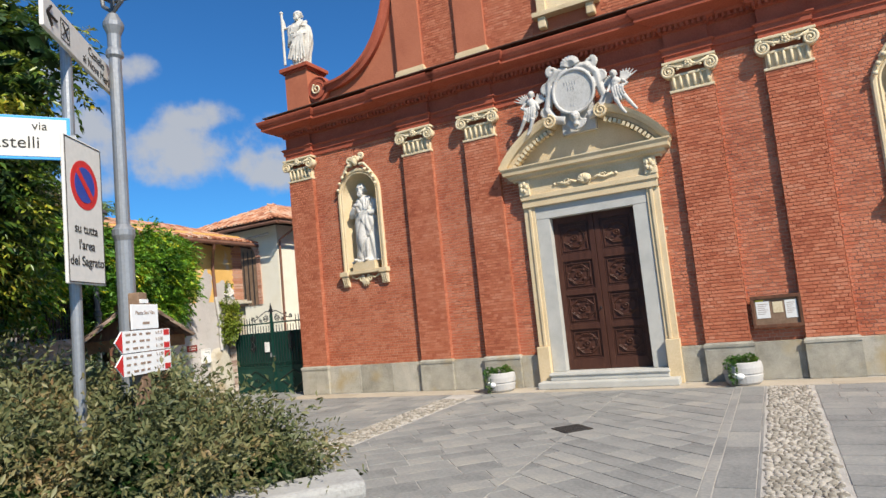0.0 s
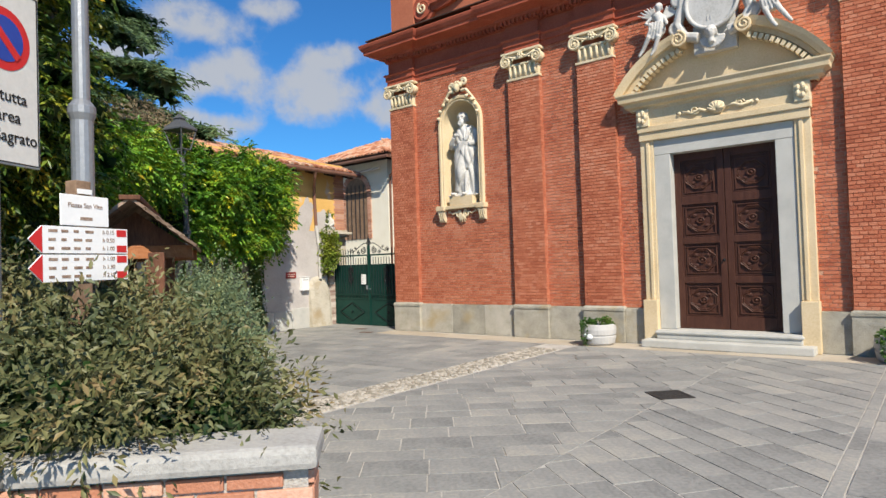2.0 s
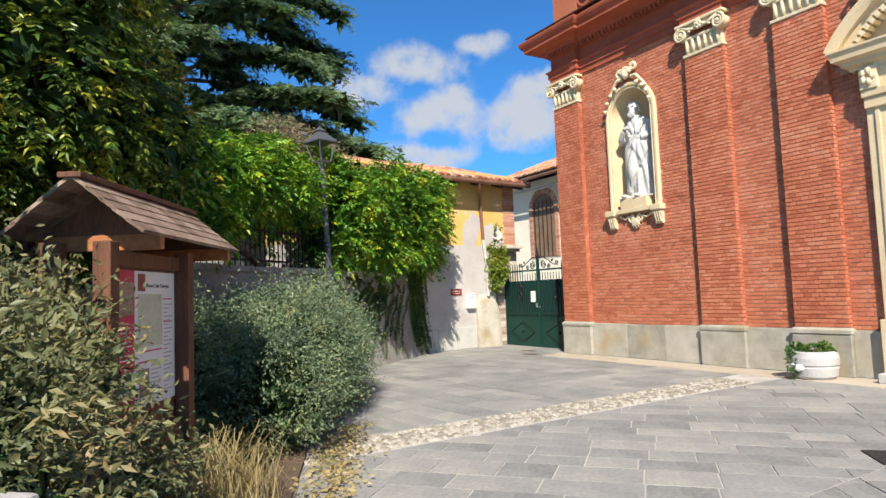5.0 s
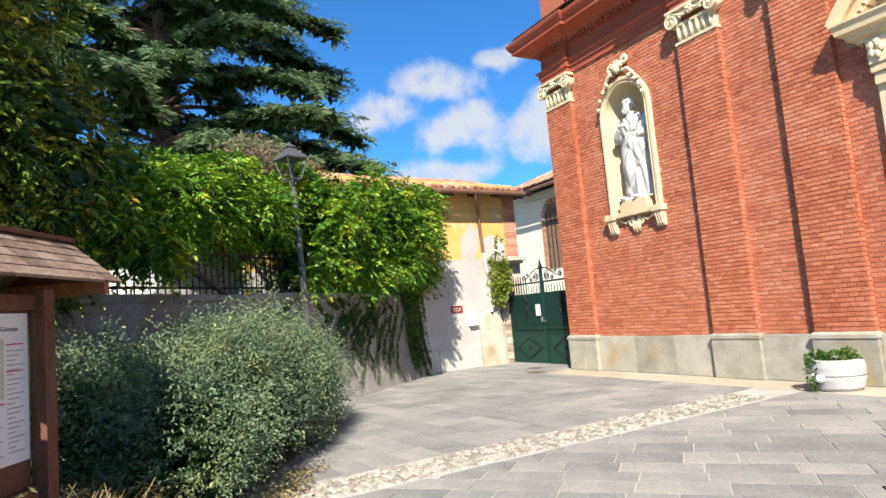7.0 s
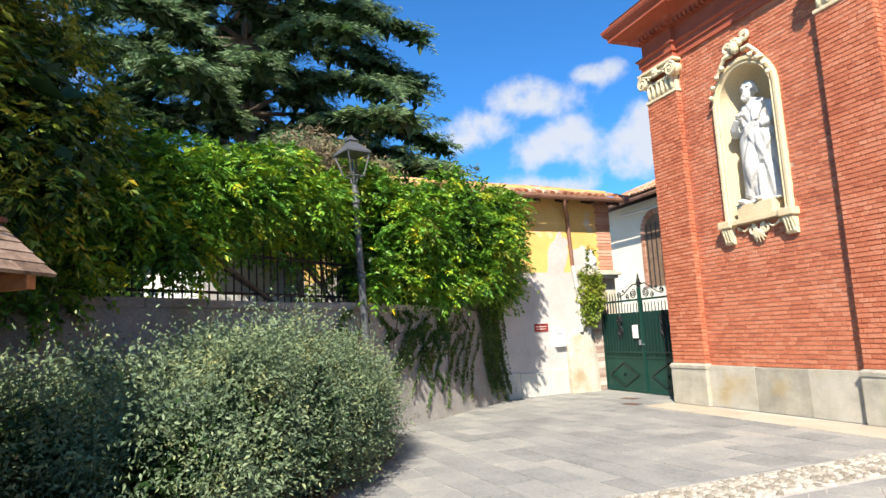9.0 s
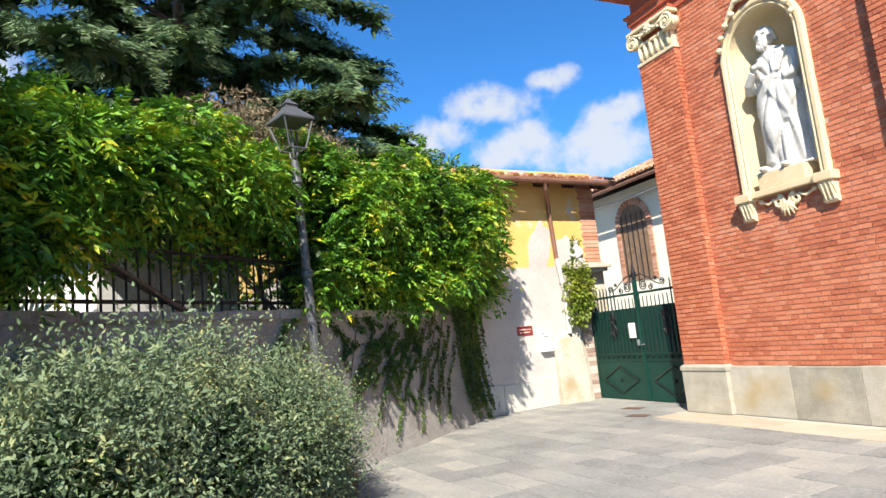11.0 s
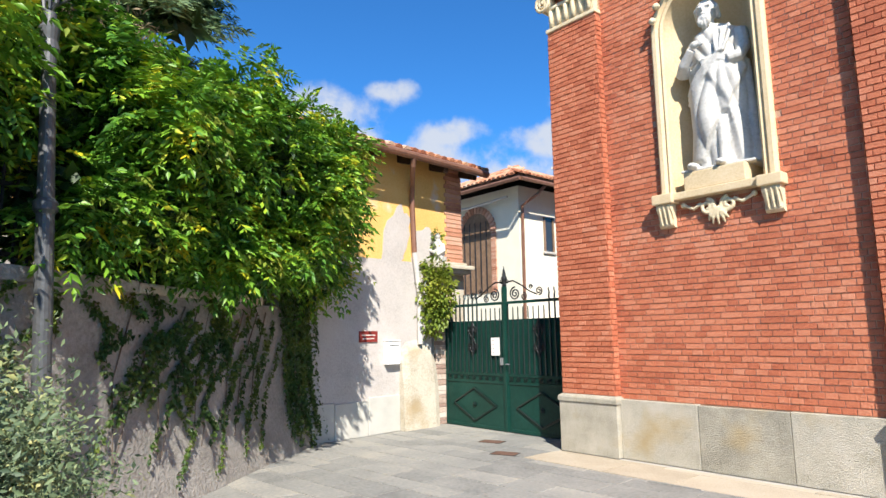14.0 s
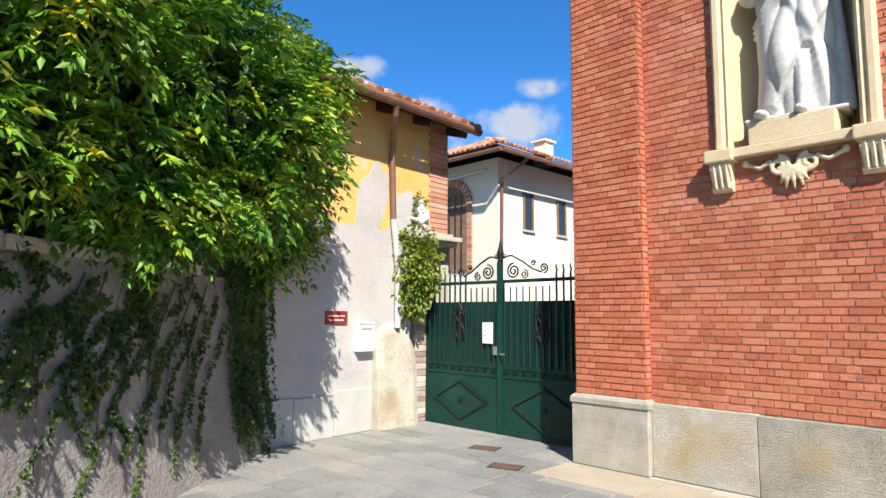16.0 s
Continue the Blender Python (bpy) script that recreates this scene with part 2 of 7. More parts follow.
M = {
    "brick": material("brick", [(0.34, 0.090, 0.046), (0.46, 0.140, 0.072), (0.53, 0.180, 0.096), (0.57, 0.24, 0.145)], 0.9, scale=0.9, fine=55, bump=0.5, piece=0.42),
    "mortar": material("mortar", (0.52, 0.31, 0.21), 0.95, 0.3, 4, 90, 0.6),
    "brickwall": material("brick_far", [(0.32, 0.09, 0.048), (0.42, 0.135, 0.072), (0.50, 0.175, 0.096)], 0.9, scale=0.8, fine=30, bump=0.3),
    "brickred": material("red_moulding", [(0.27, 0.06, 0.032), (0.36, 0.085, 0.046), (0.42, 0.12, 0.07)], 0.85, scale=1.5, fine=30, bump=0.25),
    "stucco": material("cream_stucco", [(0.53, 0.40, 0.235), (0.63, 0.495, 0.305), (0.69, 0.56, 0.375)], 0.85, scale=1.6, fine=30, bump=0.2),
    "ornament": material("cream_ornament", [(0.52, 0.40, 0.24), (0.66, 0.55, 0.36), (0.72, 0.62, 0.44)], 0.85, scale=5, fine=40, bump=0.3),
    "plinth": material("plinth_stone", [(0.24, 0.225, 0.18), (0.40, 0.37, 0.30), (0.54, 0.50, 0.42)], 0.9, scale=3.2, fine=70, bump=0.8, piece=0.3, stain=(0.42, 0.32, 0.17), stain_at=(0.55, 0.75)),
    "granite": material("grey_granite", [(0.36, 0.36, 0.33), (0.47, 0.46, 0.42), (0.54, 0.53, 0.48)], 0.8, scale=2, fine=90, bump=0.25),
    "marble": material("white_marble", [(0.368, 0.35, 0.313), (0.515, 0.497, 0.46), (0.589, 0.57, 0.534)], 0.6, scale=3, fine=25, bump=0.1),
    "marble_old": material("weathered_marble", [(0.30, 0.28, 0.25), (0.58, 0.55, 0.49), (0.70, 0.68, 0.62)], 0.7, scale=4, fine=25, bump=0.25),
    "door": material("dark_walnut", [(0.040, 0.014, 0.009), (0.065, 0.024, 0.015), (0.10, 0.042, 0.026)], 0.5, scale=2, fine=14, bump=0.3, stretch=(6, 6, 1)),
    "slab": material("grey_slate_slab", [(0.165, 0.167, 0.16), (0.225, 0.227, 0.215), (0.27, 0.268, 0.25), (0.34, 0.325, 0.285)], 0.75, scale=1.5, fine=22, bump=0.45, piece=0.40),
    "slab_warm": material("buff_stone_slab", [(0.33, 0.28, 0.21), (0.41, 0.355, 0.275), (0.47, 0.41, 0.33)], 0.85, scale=1.5, fine=40, bump=0.3, piece=0.4),
    "joint": material("paving_joint", [(0.288, 0.272, 0.24), (0.432, 0.408, 0.368), (0.512, 0.488, 0.448)], 0.95, scale=2, fine=60, bump=0.6),
    "cobble": material("river_cobble", [(0.194, 0.172, 0.136), (0.299, 0.273, 0.224), (0.405, 0.37, 0.317)], 0.7, scale=4, fine=60, bump=0.2, piece=0.9),
    "plaster_w": material("white_plaster", [(0.37, 0.339, 0.317), (0.484, 0.449, 0.422), (0.537, 0.506, 0.484)], 0.95, scale=1.5, fine=45, bump=0.5),
    "plaster_y": material("ochre_plaster", [(0.58, 0.33, 0.10), (0.70, 0.43, 0.14), (0.74, 0.50, 0.21)], 0.95, scale=1.2, fine=30, bump=0.35, stain=(0.62, 0.52, 0.40), stain_at=(0.58, 0.66)),
    "plaster_g": material("grey_rough_render", [(0.192, 0.176, 0.16), (0.304, 0.288, 0.264), (0.4, 0.376, 0.344)], 0.95, scale=1.4, fine=28, bump=1.0, stain=(0.17, 0.15, 0.13), stain_at=(0.5, 0.8)),
    "plaster_c": material("ivory_plaster", [(0.68, 0.63, 0.50), (0.76, 0.72, 0.59), (0.80, 0.77, 0.66)], 0.95, scale=1.2, fine=30, bump=0.2),
    "rubble": material("rubble_stone", [(0.30, 0.20, 0.16), (0.46, 0.36, 0.29), (0.58, 0.50, 0.43)], 0.9, scale=4, fine=40, bump=0.6, piece=0.9),
    "tile": material("clay_roof_tile", [(0.27, 0.10, 0.055), (0.44, 0.19, 0.10), (0.52, 0.26, 0.15), (0.50, 0.36, 0.26)], 0.9, scale=3, fine=40, bump=0.4, piece=0.8),
    "wood": material("brown_wood", [(0.075, 0.032, 0.018), (0.13, 0.055, 0.030), (0.20, 0.085, 0.045)], 0.75, scale=2, fine=18, bump=0.4, stretch=(5, 5, 1), piece=0.3),
    # brown kiosk wood with sunlight put into its colour
    "wood_lit": material("sunlit_brown_wood", [(0.22, 0.08, 0.03), (0.34, 0.13, 0.05), (0.42, 0.18, 0.08)], 0.75, scale=2, fine=18, bump=0.4),
    "shingle": material("weathered_shingle", [(0.10, 0.065, 0.045), (0.20, 0.135, 0.095), (0.31, 0.225, 0.17)], 0.9, scale=3, fine=22, bump=0.6, piece=0.5),
    "eavewood": material("dark_eave_wood", (0.07, 0.04, 0.028), 0.85, 0.4, 3, 20, 0.4),
    "copper": material("brown_copper", [(0.16, 0.075, 0.05), (0.24, 0.12, 0.08), (0.30, 0.17, 0.12)], 0.5, scale=3, fine=30, bump=0.1, metal=0.3),
    "zinc": material("pale_zinc", (0.50, 0.48, 0.45), 0.55, 0.2, 3, 30, 0.1),
    "gate": material("green_gate_paint", [(0.003, 0.028, 0.021), (0.005, 0.042, 0.032), (0.010, 0.056, 0.044)], 0.42, scale=2, fine=20, bump=0.12, spec=0.25),
    # gate green darkened for raised work; on the bars it paints in their shadows
    "gate_dark": material("darkened_gate_green", (0.003, 0.016, 0.013), 0.4, 0.3, 3, 20, 0.1, spec=0.5),
    "limewash": material("stained_limewash", [(0.34, 0.30, 0.23), (0.50, 0.455, 0.37), (0.58, 0.54, 0.45)], 0.95, scale=2.2, fine=35, bump=0.5, stain=(0.36, 0.27, 0.15), stain_at=(0.56, 0.74)),
    "iron": material("black_iron", (0.022, 0.024, 0.026), 0.5, 0.4, 5, 40, 0.2, metal=0.4),
    "steel": material("grey_painted_steel", (0.28, 0.29, 0.30), 0.45, 0.15, 4, 40, 0.08, metal=0.5),
    "lampgrey": material("lamp_grey_paint", (0.10, 0.105, 0.11), 0.5, 0.25, 4, 40, 0.12, metal=0.3),
    "white": material("white_sign_paint", (0.80, 0.80, 0.78), 0.45, 0.05, 2, 30, 0.04),
    "offwhite": material("offwhite_sign_paint", (0.62, 0.60, 0.55), 0.45, 0.1, 2, 30, 0.04),
    "red": material("red_sign_paint", (0.55, 0.03, 0.03), 0.45, 0.1, 2, 30, 0.04),
    "blue": material("blue_sign_paint", (0.025, 0.06, 0.30), 0.45, 0.1, 2, 30, 0.04),
    "skyblue": material("light_blue_sign_paint", (0.05, 0.33, 0.72), 0.45, 0.1, 2, 30, 0.04),
    "black": material("black_sign_paint", (0.02, 0.018, 0.016), 0.5, 0.1, 2, 30, 0.0),
    "maroon": material("maroon_plaque", (0.22, 0.035, 0.03), 0.4, 0.15, 4, 30, 0.05),
    "crimson": material("crimson_poster", (0.50, 0.02, 0.07), 0.4, 0.1, 4, 30, 0.02),
    "map": material("map_print", [(0.36, 0.40, 0.27), (0.50, 0.52, 0.38), (0.60, 0.58, 0.46)], 0.4, scale=9, fine=40, bump=0.0),
    "photo": material("dark_print", [(0.10, 0.06, 0.05), (0.30, 0.20, 0.14), (0.42, 0.36, 0.30)], 0.4, scale=25, fine=60, bump=0.0),
    "yellow": material("yellow_paper", (0.75, 0.60, 0.05), 0.5, 0.05, 4, 30, 0.0),
    "paper": material("paper", (0.72, 0.71, 0.68), 0.6, 0.05, 4, 30, 0.0),
    "concrete": material("pale_concrete", [(0.36, 0.345, 0.323), (0.45, 0.435, 0.413), (0.495, 0.488, 0.465)], 0.8, scale=3, fine=70, bump=0.3),
    "coping": material("coping_stone", [(0.26, 0.255, 0.235), (0.36, 0.35, 0.325), (0.43, 0.42, 0.39)], 0.85, scale=2.5, fine=45, bump=0.3),
    "planterbrick": material("planter_brick", [(0.40, 0.17, 0.10), (0.52, 0.26, 0.17), (0.58, 0.36, 0.26)], 0.9, scale=3, fine=50, bump=0.4, piece=0.8),
    "soil": material("soil", [(0.07, 0.05, 0.035), (0.13, 0.09, 0.06), (0.24, 0.16, 0.09)], 0.95, scale=3, fine=40, bump=0.8),
    "bark": material("bark", [(0.06, 0.045, 0.035), (0.12, 0.09, 0.07), (0.18, 0.14, 0.11)], 0.95, scale=4, fine=30, bump=1.0, stretch=(1, 1, 0.3)),
    "shutter": material("old_shutter_wood", [(0.14, 0.085, 0.05), (0.22, 0.14, 0.09), (0.30, 0.20, 0.13)], 0.8, scale=3, fine=20, bump=0.3),
    "glass": material("dark_window_glass", (0.03, 0.035, 0.04), 0.08, 0.1, 3, 10, 0.0, spec=0.6),
    "darkhole": material("dark_iron_drain", (0.03, 0.028, 0.026), 0.7, 0.3, 10, 60, 0.3),
    "rust": material("rusty_cover", (0.13, 0.075, 0.055), 0.8, 0.3, 10, 60, 0.4),
    "shed": material("white_shed_board", (0.80, 0.80, 0.78), 0.7, 0.15, 2, 20, 0.1),
    "wisteria": leaf_material("wisteria_leaf", [(0.16, (0.014, 0.055, 0.010)), (0.46, (0.068, 0.19, 0.020)), (0.68, (0.19, 0.36, 0.028)), (0.86, (0.58, 0.49, 0.025))], 0.42, 0.16),
    # deep leaves: the foliage's inner shade is put into this dark colour
    "inner_leaf": leaf_material("shade_coloured_leaf", [(0.2, (0.008, 0.026, 0.006)), (0.8, (0.025, 0.065, 0.012))], 0.55, 0.05),
    "cedar": leaf_material("cedar_needle", [(0.15, (0.028, 0.060, 0.030)), (0.5, (0.085, 0.150, 0.062)), (0.9, (0.20, 0.28, 0.105))], 0.6, 0.12),
    "bush_b": leaf_material("grey_green_leaf", [(0.20, (0.022, 0.044, 0.030)), (0.44, (0.092, 0.142, 0.074)), (0.66, (0.18, 0.24, 0.125)), (0.90, (0.34, 0.33, 0.12))], 0.55, 0.15),
    "bush_a": leaf_material("brown_green_leaf", [(0.14, (0.022, 0.034, 0.015)), (0.42, (0.085, 0.105, 0.042)), (0.68, (0.19, 0.18, 0.075)), (0.90, (0.28, 0.17, 0.075))], 0.5, 0.15),
    "laurel": leaf_material("laurel_leaf", [(0.20, (0.008, 0.026, 0.006)), (0.48, (0.045, 0.10, 0.015)), (0.68, (0.22, 0.27, 0.032)), (0.88, (0.50, 0.36, 0.03))], 0.35, 0.16),
    "ivy": leaf_material("ivy_leaf", [(0.12, (0.03, 0.08, 0.02)), (0.55, (0.07, 0.16, 0.03)), (0.9, (0.24, 0.28, 0.04))], 0.45, 0.3),
    # ivy green made darker: the wisteria's shade on the wall is in this colour
    "wall_ivy": leaf_material("shade_dark_ivy_leaf", [(0.16, (0.012, 0.032, 0.009)), (0.5, (0.040, 0.088, 0.018)), (0.9, (0.16, 0.20, 0.035))], 0.5, 0.2),
    "pier_ivy": leaf_material("pier_ivy_leaf", [(0.12, (0.06, 0.11, 0.02)), (0.5, (0.17, 0.24, 0.03)), (0.9, (0.34, 0.35, 0.05))], 0.5, 0.3),
    "drygrass": leaf_material("dry_grass", [(0.15, (0.14, 0.15, 0.06)), (0.5, (0.34, 0.27, 0.12)), (0.9, (0.52, 0.42, 0.22))], 0.7, 0.3),
    "drytwig": leaf_material("dry_twig", [(0.2, (0.11, 0.085, 0.05)), (0.8, (0.27, 0.21, 0.125))], 0.8, 0.2),
}


# ---------------------------------------------------------------- builders
def thing(name, at=(0, 0, 0), turn=0.0, label="", category="", group="", kind=""):
    ob = new(name)
    ob.matrix_world = pose(*at, 0, 0, turn)
    return tagged(ob, label, category, group, kind)


def link(name, mesh, mat, parent=None, label="", smooth=False):
    if mat is not None:
        mesh.materials.append(mat)
    ob = new(name, mesh)
    if parent is not None:
        ob.parent = parent
    if smooth:
        mesh.polygons.foreach_set("use_smooth", [True] * len(mesh.polygons))
    return tagged(ob, label)


def part(name, bm, mat, parent=None, label="", smooth=False):
    mesh = bpy.data.meshes.new(name)
    bmesh.ops.recalc_face_normals(bm, faces=bm.faces)
    bm.to_mesh(mesh)
    bm.free()
    return link(name, mesh, mat, parent, label, smooth)


def raw(name, verts, faces, mat, parent=None, label="", smooth=False):
    mesh = bpy.data.meshes.new(name)
    mesh.from_pydata(verts, [], faces)
    mesh.update()
    return link(name, mesh, mat, parent, label, smooth)


def B():
    return bmesh.new()


def box(bm, x0, x1, y0, y1, z0, z1, bevel=0.0, m=None):
    got = bmesh.ops.create_cube(bm, size=1.0)
    vs = got["verts"]
    bmesh.ops.scale(bm, verts=vs, vec=(x1 - x0, y1 - y0, z1 - z0))
    bmesh.ops.translate(bm, verts=vs, vec=((x0 + x1) / 2, (y0 + y1) / 2, (z0 + z1) / 2))
    if bevel:
        es = {e for v in vs for e in v.link_edges}
        got = bmesh.ops.bevel(bm, geom=list(es), offset=bevel, segments=2, affect="EDGES", profile=0.6)
        vs = list({v for f in got["faces"] for v in f.verts} | {v for v in vs if v.is_valid})
    if m is not None:
        bmesh.ops.transform(bm, matrix=m, verts=vs)
    return bm


def tube(bm, pts, r, n=8, r1=None):
    """A round bar along points, tapering from r to r1."""
    pts = [Vector(p) for p in pts]
    r1 = r if r1 is None else r1
    rings = []
    for k, p in enumerate(pts):
        d = (pts[min(k + 1, len(pts) - 1)] - pts[max(k - 1, 0)]).normalized()
        a = d.orthogonal().normalized() if k == 0 else (a - a.dot(d) * d).normalized()
        b = d.cross(a)
        q = r + (r1 - r) * k / max(1, len(pts) - 1)
        rings.append([bm.verts.new(p + q * (math.cos(6.2832 * j / n) * a + math.sin(6.2832 * j / n) * b)) for j in range(n)])
    for u, v in zip(rings, rings[1:]):
        for j in range(n):
            bm.faces.new((u[j], u[(j + 1) % n], v[(j + 1) % n], v[j]))
    bm.faces.new(rings[0][::-1])
    bm.faces.new(rings[-1])
    return bm


def lathe(bm, prof, at=(0, 0, 0), n=24):
    """A turned shape from (radius, height) pairs."""
    rings = [[bm.verts.new((at[0] + r * math.cos(6.2832 * j / n), at[1] + r * math.sin(6.2832 * j / n), at[2] + z)) for j in range(n)] for r, z in prof]
    for u, v in zip(rings, rings[1:]):
        for j in range(n):
            bm.faces.new((u[j], u[(j + 1) % n], v[(j + 1) % n], v[j]))
    bm.faces.new(rings[0][::-1])
    bm.faces.new(rings[-1])
    return bm


def prism(bm, outline, vec):
    """A closed outline of 3D points pushed along vec."""
    a = [bm.verts.new(p) for p in outline]
    b = [bm.verts.new(Vector(p) + Vector(vec)) for p in outline]
    bm.faces.new(a[::-1])
    bm.faces.new(b)
    for k in range(len(a)):
        bm.faces.new((a[k], a[(k + 1) % len(a)], b[(k + 1) % len(a)], b[k]))
    return bm


def sweep(bm, prof, path, closed=False):
    """Sweeps a profile of (out, up) pairs along a path of (point, out direction, up direction)."""
    rings = [[bm.verts.new(Vector(p) + Vector(o) * a + Vector(u) * b) for a, b in prof] for p, o, u in path]
    k = len(prof)
    pairs = list(zip(rings, rings[1:])) + ([(rings[-1], rings[0])] if closed else [])
    for u, v in pairs:
        for j in range(k):
            bm.faces.new((u[j], u[(j + 1) % k], v[(j + 1) % k], v[j]))
    if not closed:
        bm.faces.new(rings[0][::-1])
        bm.faces.new(rings[-1])
    return bm


def ball(bm, at, r, seg=10):
    got = bmesh.ops.create_uvsphere(bm, u_segments=seg, v_segments=max(5, seg * 2 // 3), radius=1.0)
    r = (r, r, r) if isinstance(r, (int, float)) else r
    bmesh.ops.scale(bm, verts=got["verts"], vec=r)
    bmesh.ops.translate(bm, verts=got["verts"], vec=at)
    return bm


def spiral(cx, cz, r0, r1, turns, start, y, n=26, flip=1):
    out = []
    for k in range(n):
        s = k / (n - 1)
        a, r = start + flip * turns * 6.2832 * s, r0 + (r1 - r0) * s
        out.append((cx + r * math.cos(a), y, cz + r * math.sin(a)))
    return out


def text(name, words, size, mat, parent, m, align="CENTER"):
    c = bpy.data.curves.new(name, "FONT")
    c.body, c.size, c.align_x, c.align_y, c.extrude = words, size, align, "CENTER", 0.0012
    tmp = new(name, c)
    mesh = bpy.data.meshes.new_from_object(tmp.evaluated_get(bpy.context.evaluated_depsgraph_get()))
    bpy.data.objects.remove(tmp)
    ob = link(name, mesh, mat, parent)
    ob.matrix_local = m
    return ob


def leaf_cloud(name, pos, dirs, size, width, mat, parent, label="", fold=0.25, seed=1, up=0.0):
    """Many small folded leaves, each its own island; pos and dirs are arrays."""
    rng = np.random.default_rng(seed)
    k = len(pos)
    d = dirs / (np.linalg.norm(dirs, axis=1, keepdims=True) + 1e-9)
    s = rng.normal(size=(k, 3))
    s[:, 2] *= 1 - up
    s -= (s * d).sum(1, keepdims=True) * d
    s /= np.linalg.norm(s, axis=1, keepdims=True) + 1e-9
    nrm = np.cross(d, s)
    ln = (size * rng.uniform(0.65, 1.3, k))[:, None]
    wd = ln * width
    v = np.empty((k, 4, 3), np.float32)
    v[:, 0], v[:, 2] = pos, pos + d * ln - np.array([0, 0, 0.12]) * ln
    v[:, 1] = pos + d * ln * 0.45 + s * wd * 0.5 + nrm * wd * fold
    v[:, 3] = pos + d * ln * 0.45 - s * wd * 0.5 + nrm * wd * fold
    idx = (np.arange(k)[:, None] * 4 + np.array([0, 1, 2, 0, 2, 3])).ravel()
    mesh = bpy.data.meshes.new(name)
    mesh.vertices.add(k * 4)
    mesh.vertices.foreach_set("co", v.ravel())
    mesh.loops.add(k * 6)
    mesh.loops.foreach_set("vertex_index", idx.astype(np.int32))
    mesh.polygons.add(k * 2)
    mesh.polygons.foreach_set("loop_start", np.arange(0, k * 6, 3, dtype=np.int32))
    mesh.update(calc_edges=True)
    return link(name, mesh, mat, parent, label)


def shell(clumps, k, rng, inner=0.35):
    """Points in the outer shell of ellipsoid clumps (x, y, z, rx, ry, rz), with directions outward."""
    c = np.array(clumps, float)
    w = (c[:, 3] * c[:, 4] + c[:, 4] * c[:, 5] + c[:, 3] * c[:, 5])
    pick = rng.choice(len(c), k, p=w / w.sum())
    d = rng.normal(size=(k, 3))
    d /= np.linalg.norm(d, axis=1, keepdims=True)
    r = 1 - inner * rng.random(k) ** 1.6
    lump = 1 + 0.16 * np.sin(d[:, 0] * 7 + pick) * np.cos(d[:, 1] * 6 + 2 * pick) + 0.1 * np.sin(d[:, 2] * 11 + pick * 3)
    return c[pick, :3] + d * c[pick, 3:] * (r * lump)[:, None], d


def pinnate(pos, dirs, rng, pairs=5, stalk=0.2, droop=0.5):
    """Leaflets in pairs along stalks that droop."""
    k = len(pos)
    d = dirs + rng.normal(scale=0.45, size=(k, 3)) + np.array([0, 0, 0.15])
    d /= np.linalg.norm(d, axis=1, keepdims=True)
    side = np.cross(d, np.array([0, 0, 1.0])) + rng.normal(scale=0.2, size=(k, 3))
    side /= np.linalg.norm(side, axis=1, keepdims=True) + 1e-9
    ps, ds = [], []
    for j in range(pairs):
        s = (j + 1) / pairs
        p = pos + d * stalk * s - np.array([0, 0, 1.0]) * stalk * droop * s * s
        for sg in (-1, 1):
            ps.append(p)
            ds.append(d * 0.55 + side * sg - np.array([0, 0, 0.35]))
    ps.append(pos + d * stalk - np.array([0, 0, stalk * droop]))
    ds.append(d - np.array([0, 0, 0.6]))
    return np.concatenate(ps), np.concatenate(ds)


def organic(name, bm, mat, parent, voxel=0.02, label="", at=None):
    """A carved figure: overlapping masses fused into one skin."""
    ob = part(name, bm, mat, parent, label, smooth=True)
    r = ob.modifiers.new("fuse", "REMESH")
    r.mode, r.voxel_size, r.use_smooth_shade = "VOXEL", voxel, True
    s = ob.modifiers.new("soften", "SMOOTH")
    s.factor, s.iterations = 0.5, 3
    return ob


# ---------------------------------------------------------------- ground
bm = B()
box(bm, -400, 400, -400, 400, -0.5, -0.007)
tagged(part("ground", bm, M["joint"]), "pale mortar bed and ground under the paved square", "ground", kind="structure")

# ---------------------------------------------------------------- church front
AXIS, WIDE = 8.92, 17.84
WALL_Y, PIL_Y = 0.165, 0.045
PILASTERS = [(0.0, 0.90), (4.03, 4.93), (5.90, 6.80), (11.04, 11.94), (12.91, 13.81), (16.94, 17.84)]
NICHES = [2.44, 2 * AXIS - 2.44]
church = thing("church", (0, 0, 0), 0, "red brick church front with cream stucco door surround and stone plinth", "church")

cuts = [0.0]
for c in NICHES[:1]:
    cuts += [c - 0.62, c + 0.62]
cuts += [7.62, 10.22] + [NICHES[1] - 0.62, NICHES[1] + 0.62, WIDE]
for k, (a, b) in enumerate(zip(cuts, cuts[1:])):
    if k in (1, 5):
        c = (a + b) / 2
        bm = B()
        box(bm, a, b, WALL_Y, 1.0, 0.0, 3.36)
        part("wall_below_niche", bm, M["mortar"], church)
        bm = B()
        arch = [(c + 0.62 * math.cos(t), WALL_Y, 5.59 + 0.62 * math.sin(t)) for t in [math.pi - math.pi * j / 16 for j in range(17)]]
        prism(bm, arch + [(b, WALL_Y, 8.3), (a, WALL_Y, 8.3)], (0, 0.6, 0))
        part("wall_over_niche", bm, M["mortar"], church)
        bm = B()
        box(bm, a, b, 0.95, 1.0, 3.36, 8.3)
        part("wall_behind_niche", bm, M["mortar"], church)
    else:
        bm = B()
        box(bm, a, b, WALL_Y, 1.0, 4.30 if k == 3 else 0.0, 8.3)
        got = part("wall_bay", bm, M["mortar"], church, "weathered red brick wall with pale mortar joints")
        wall = got if k == 0 else wall

bm = B()
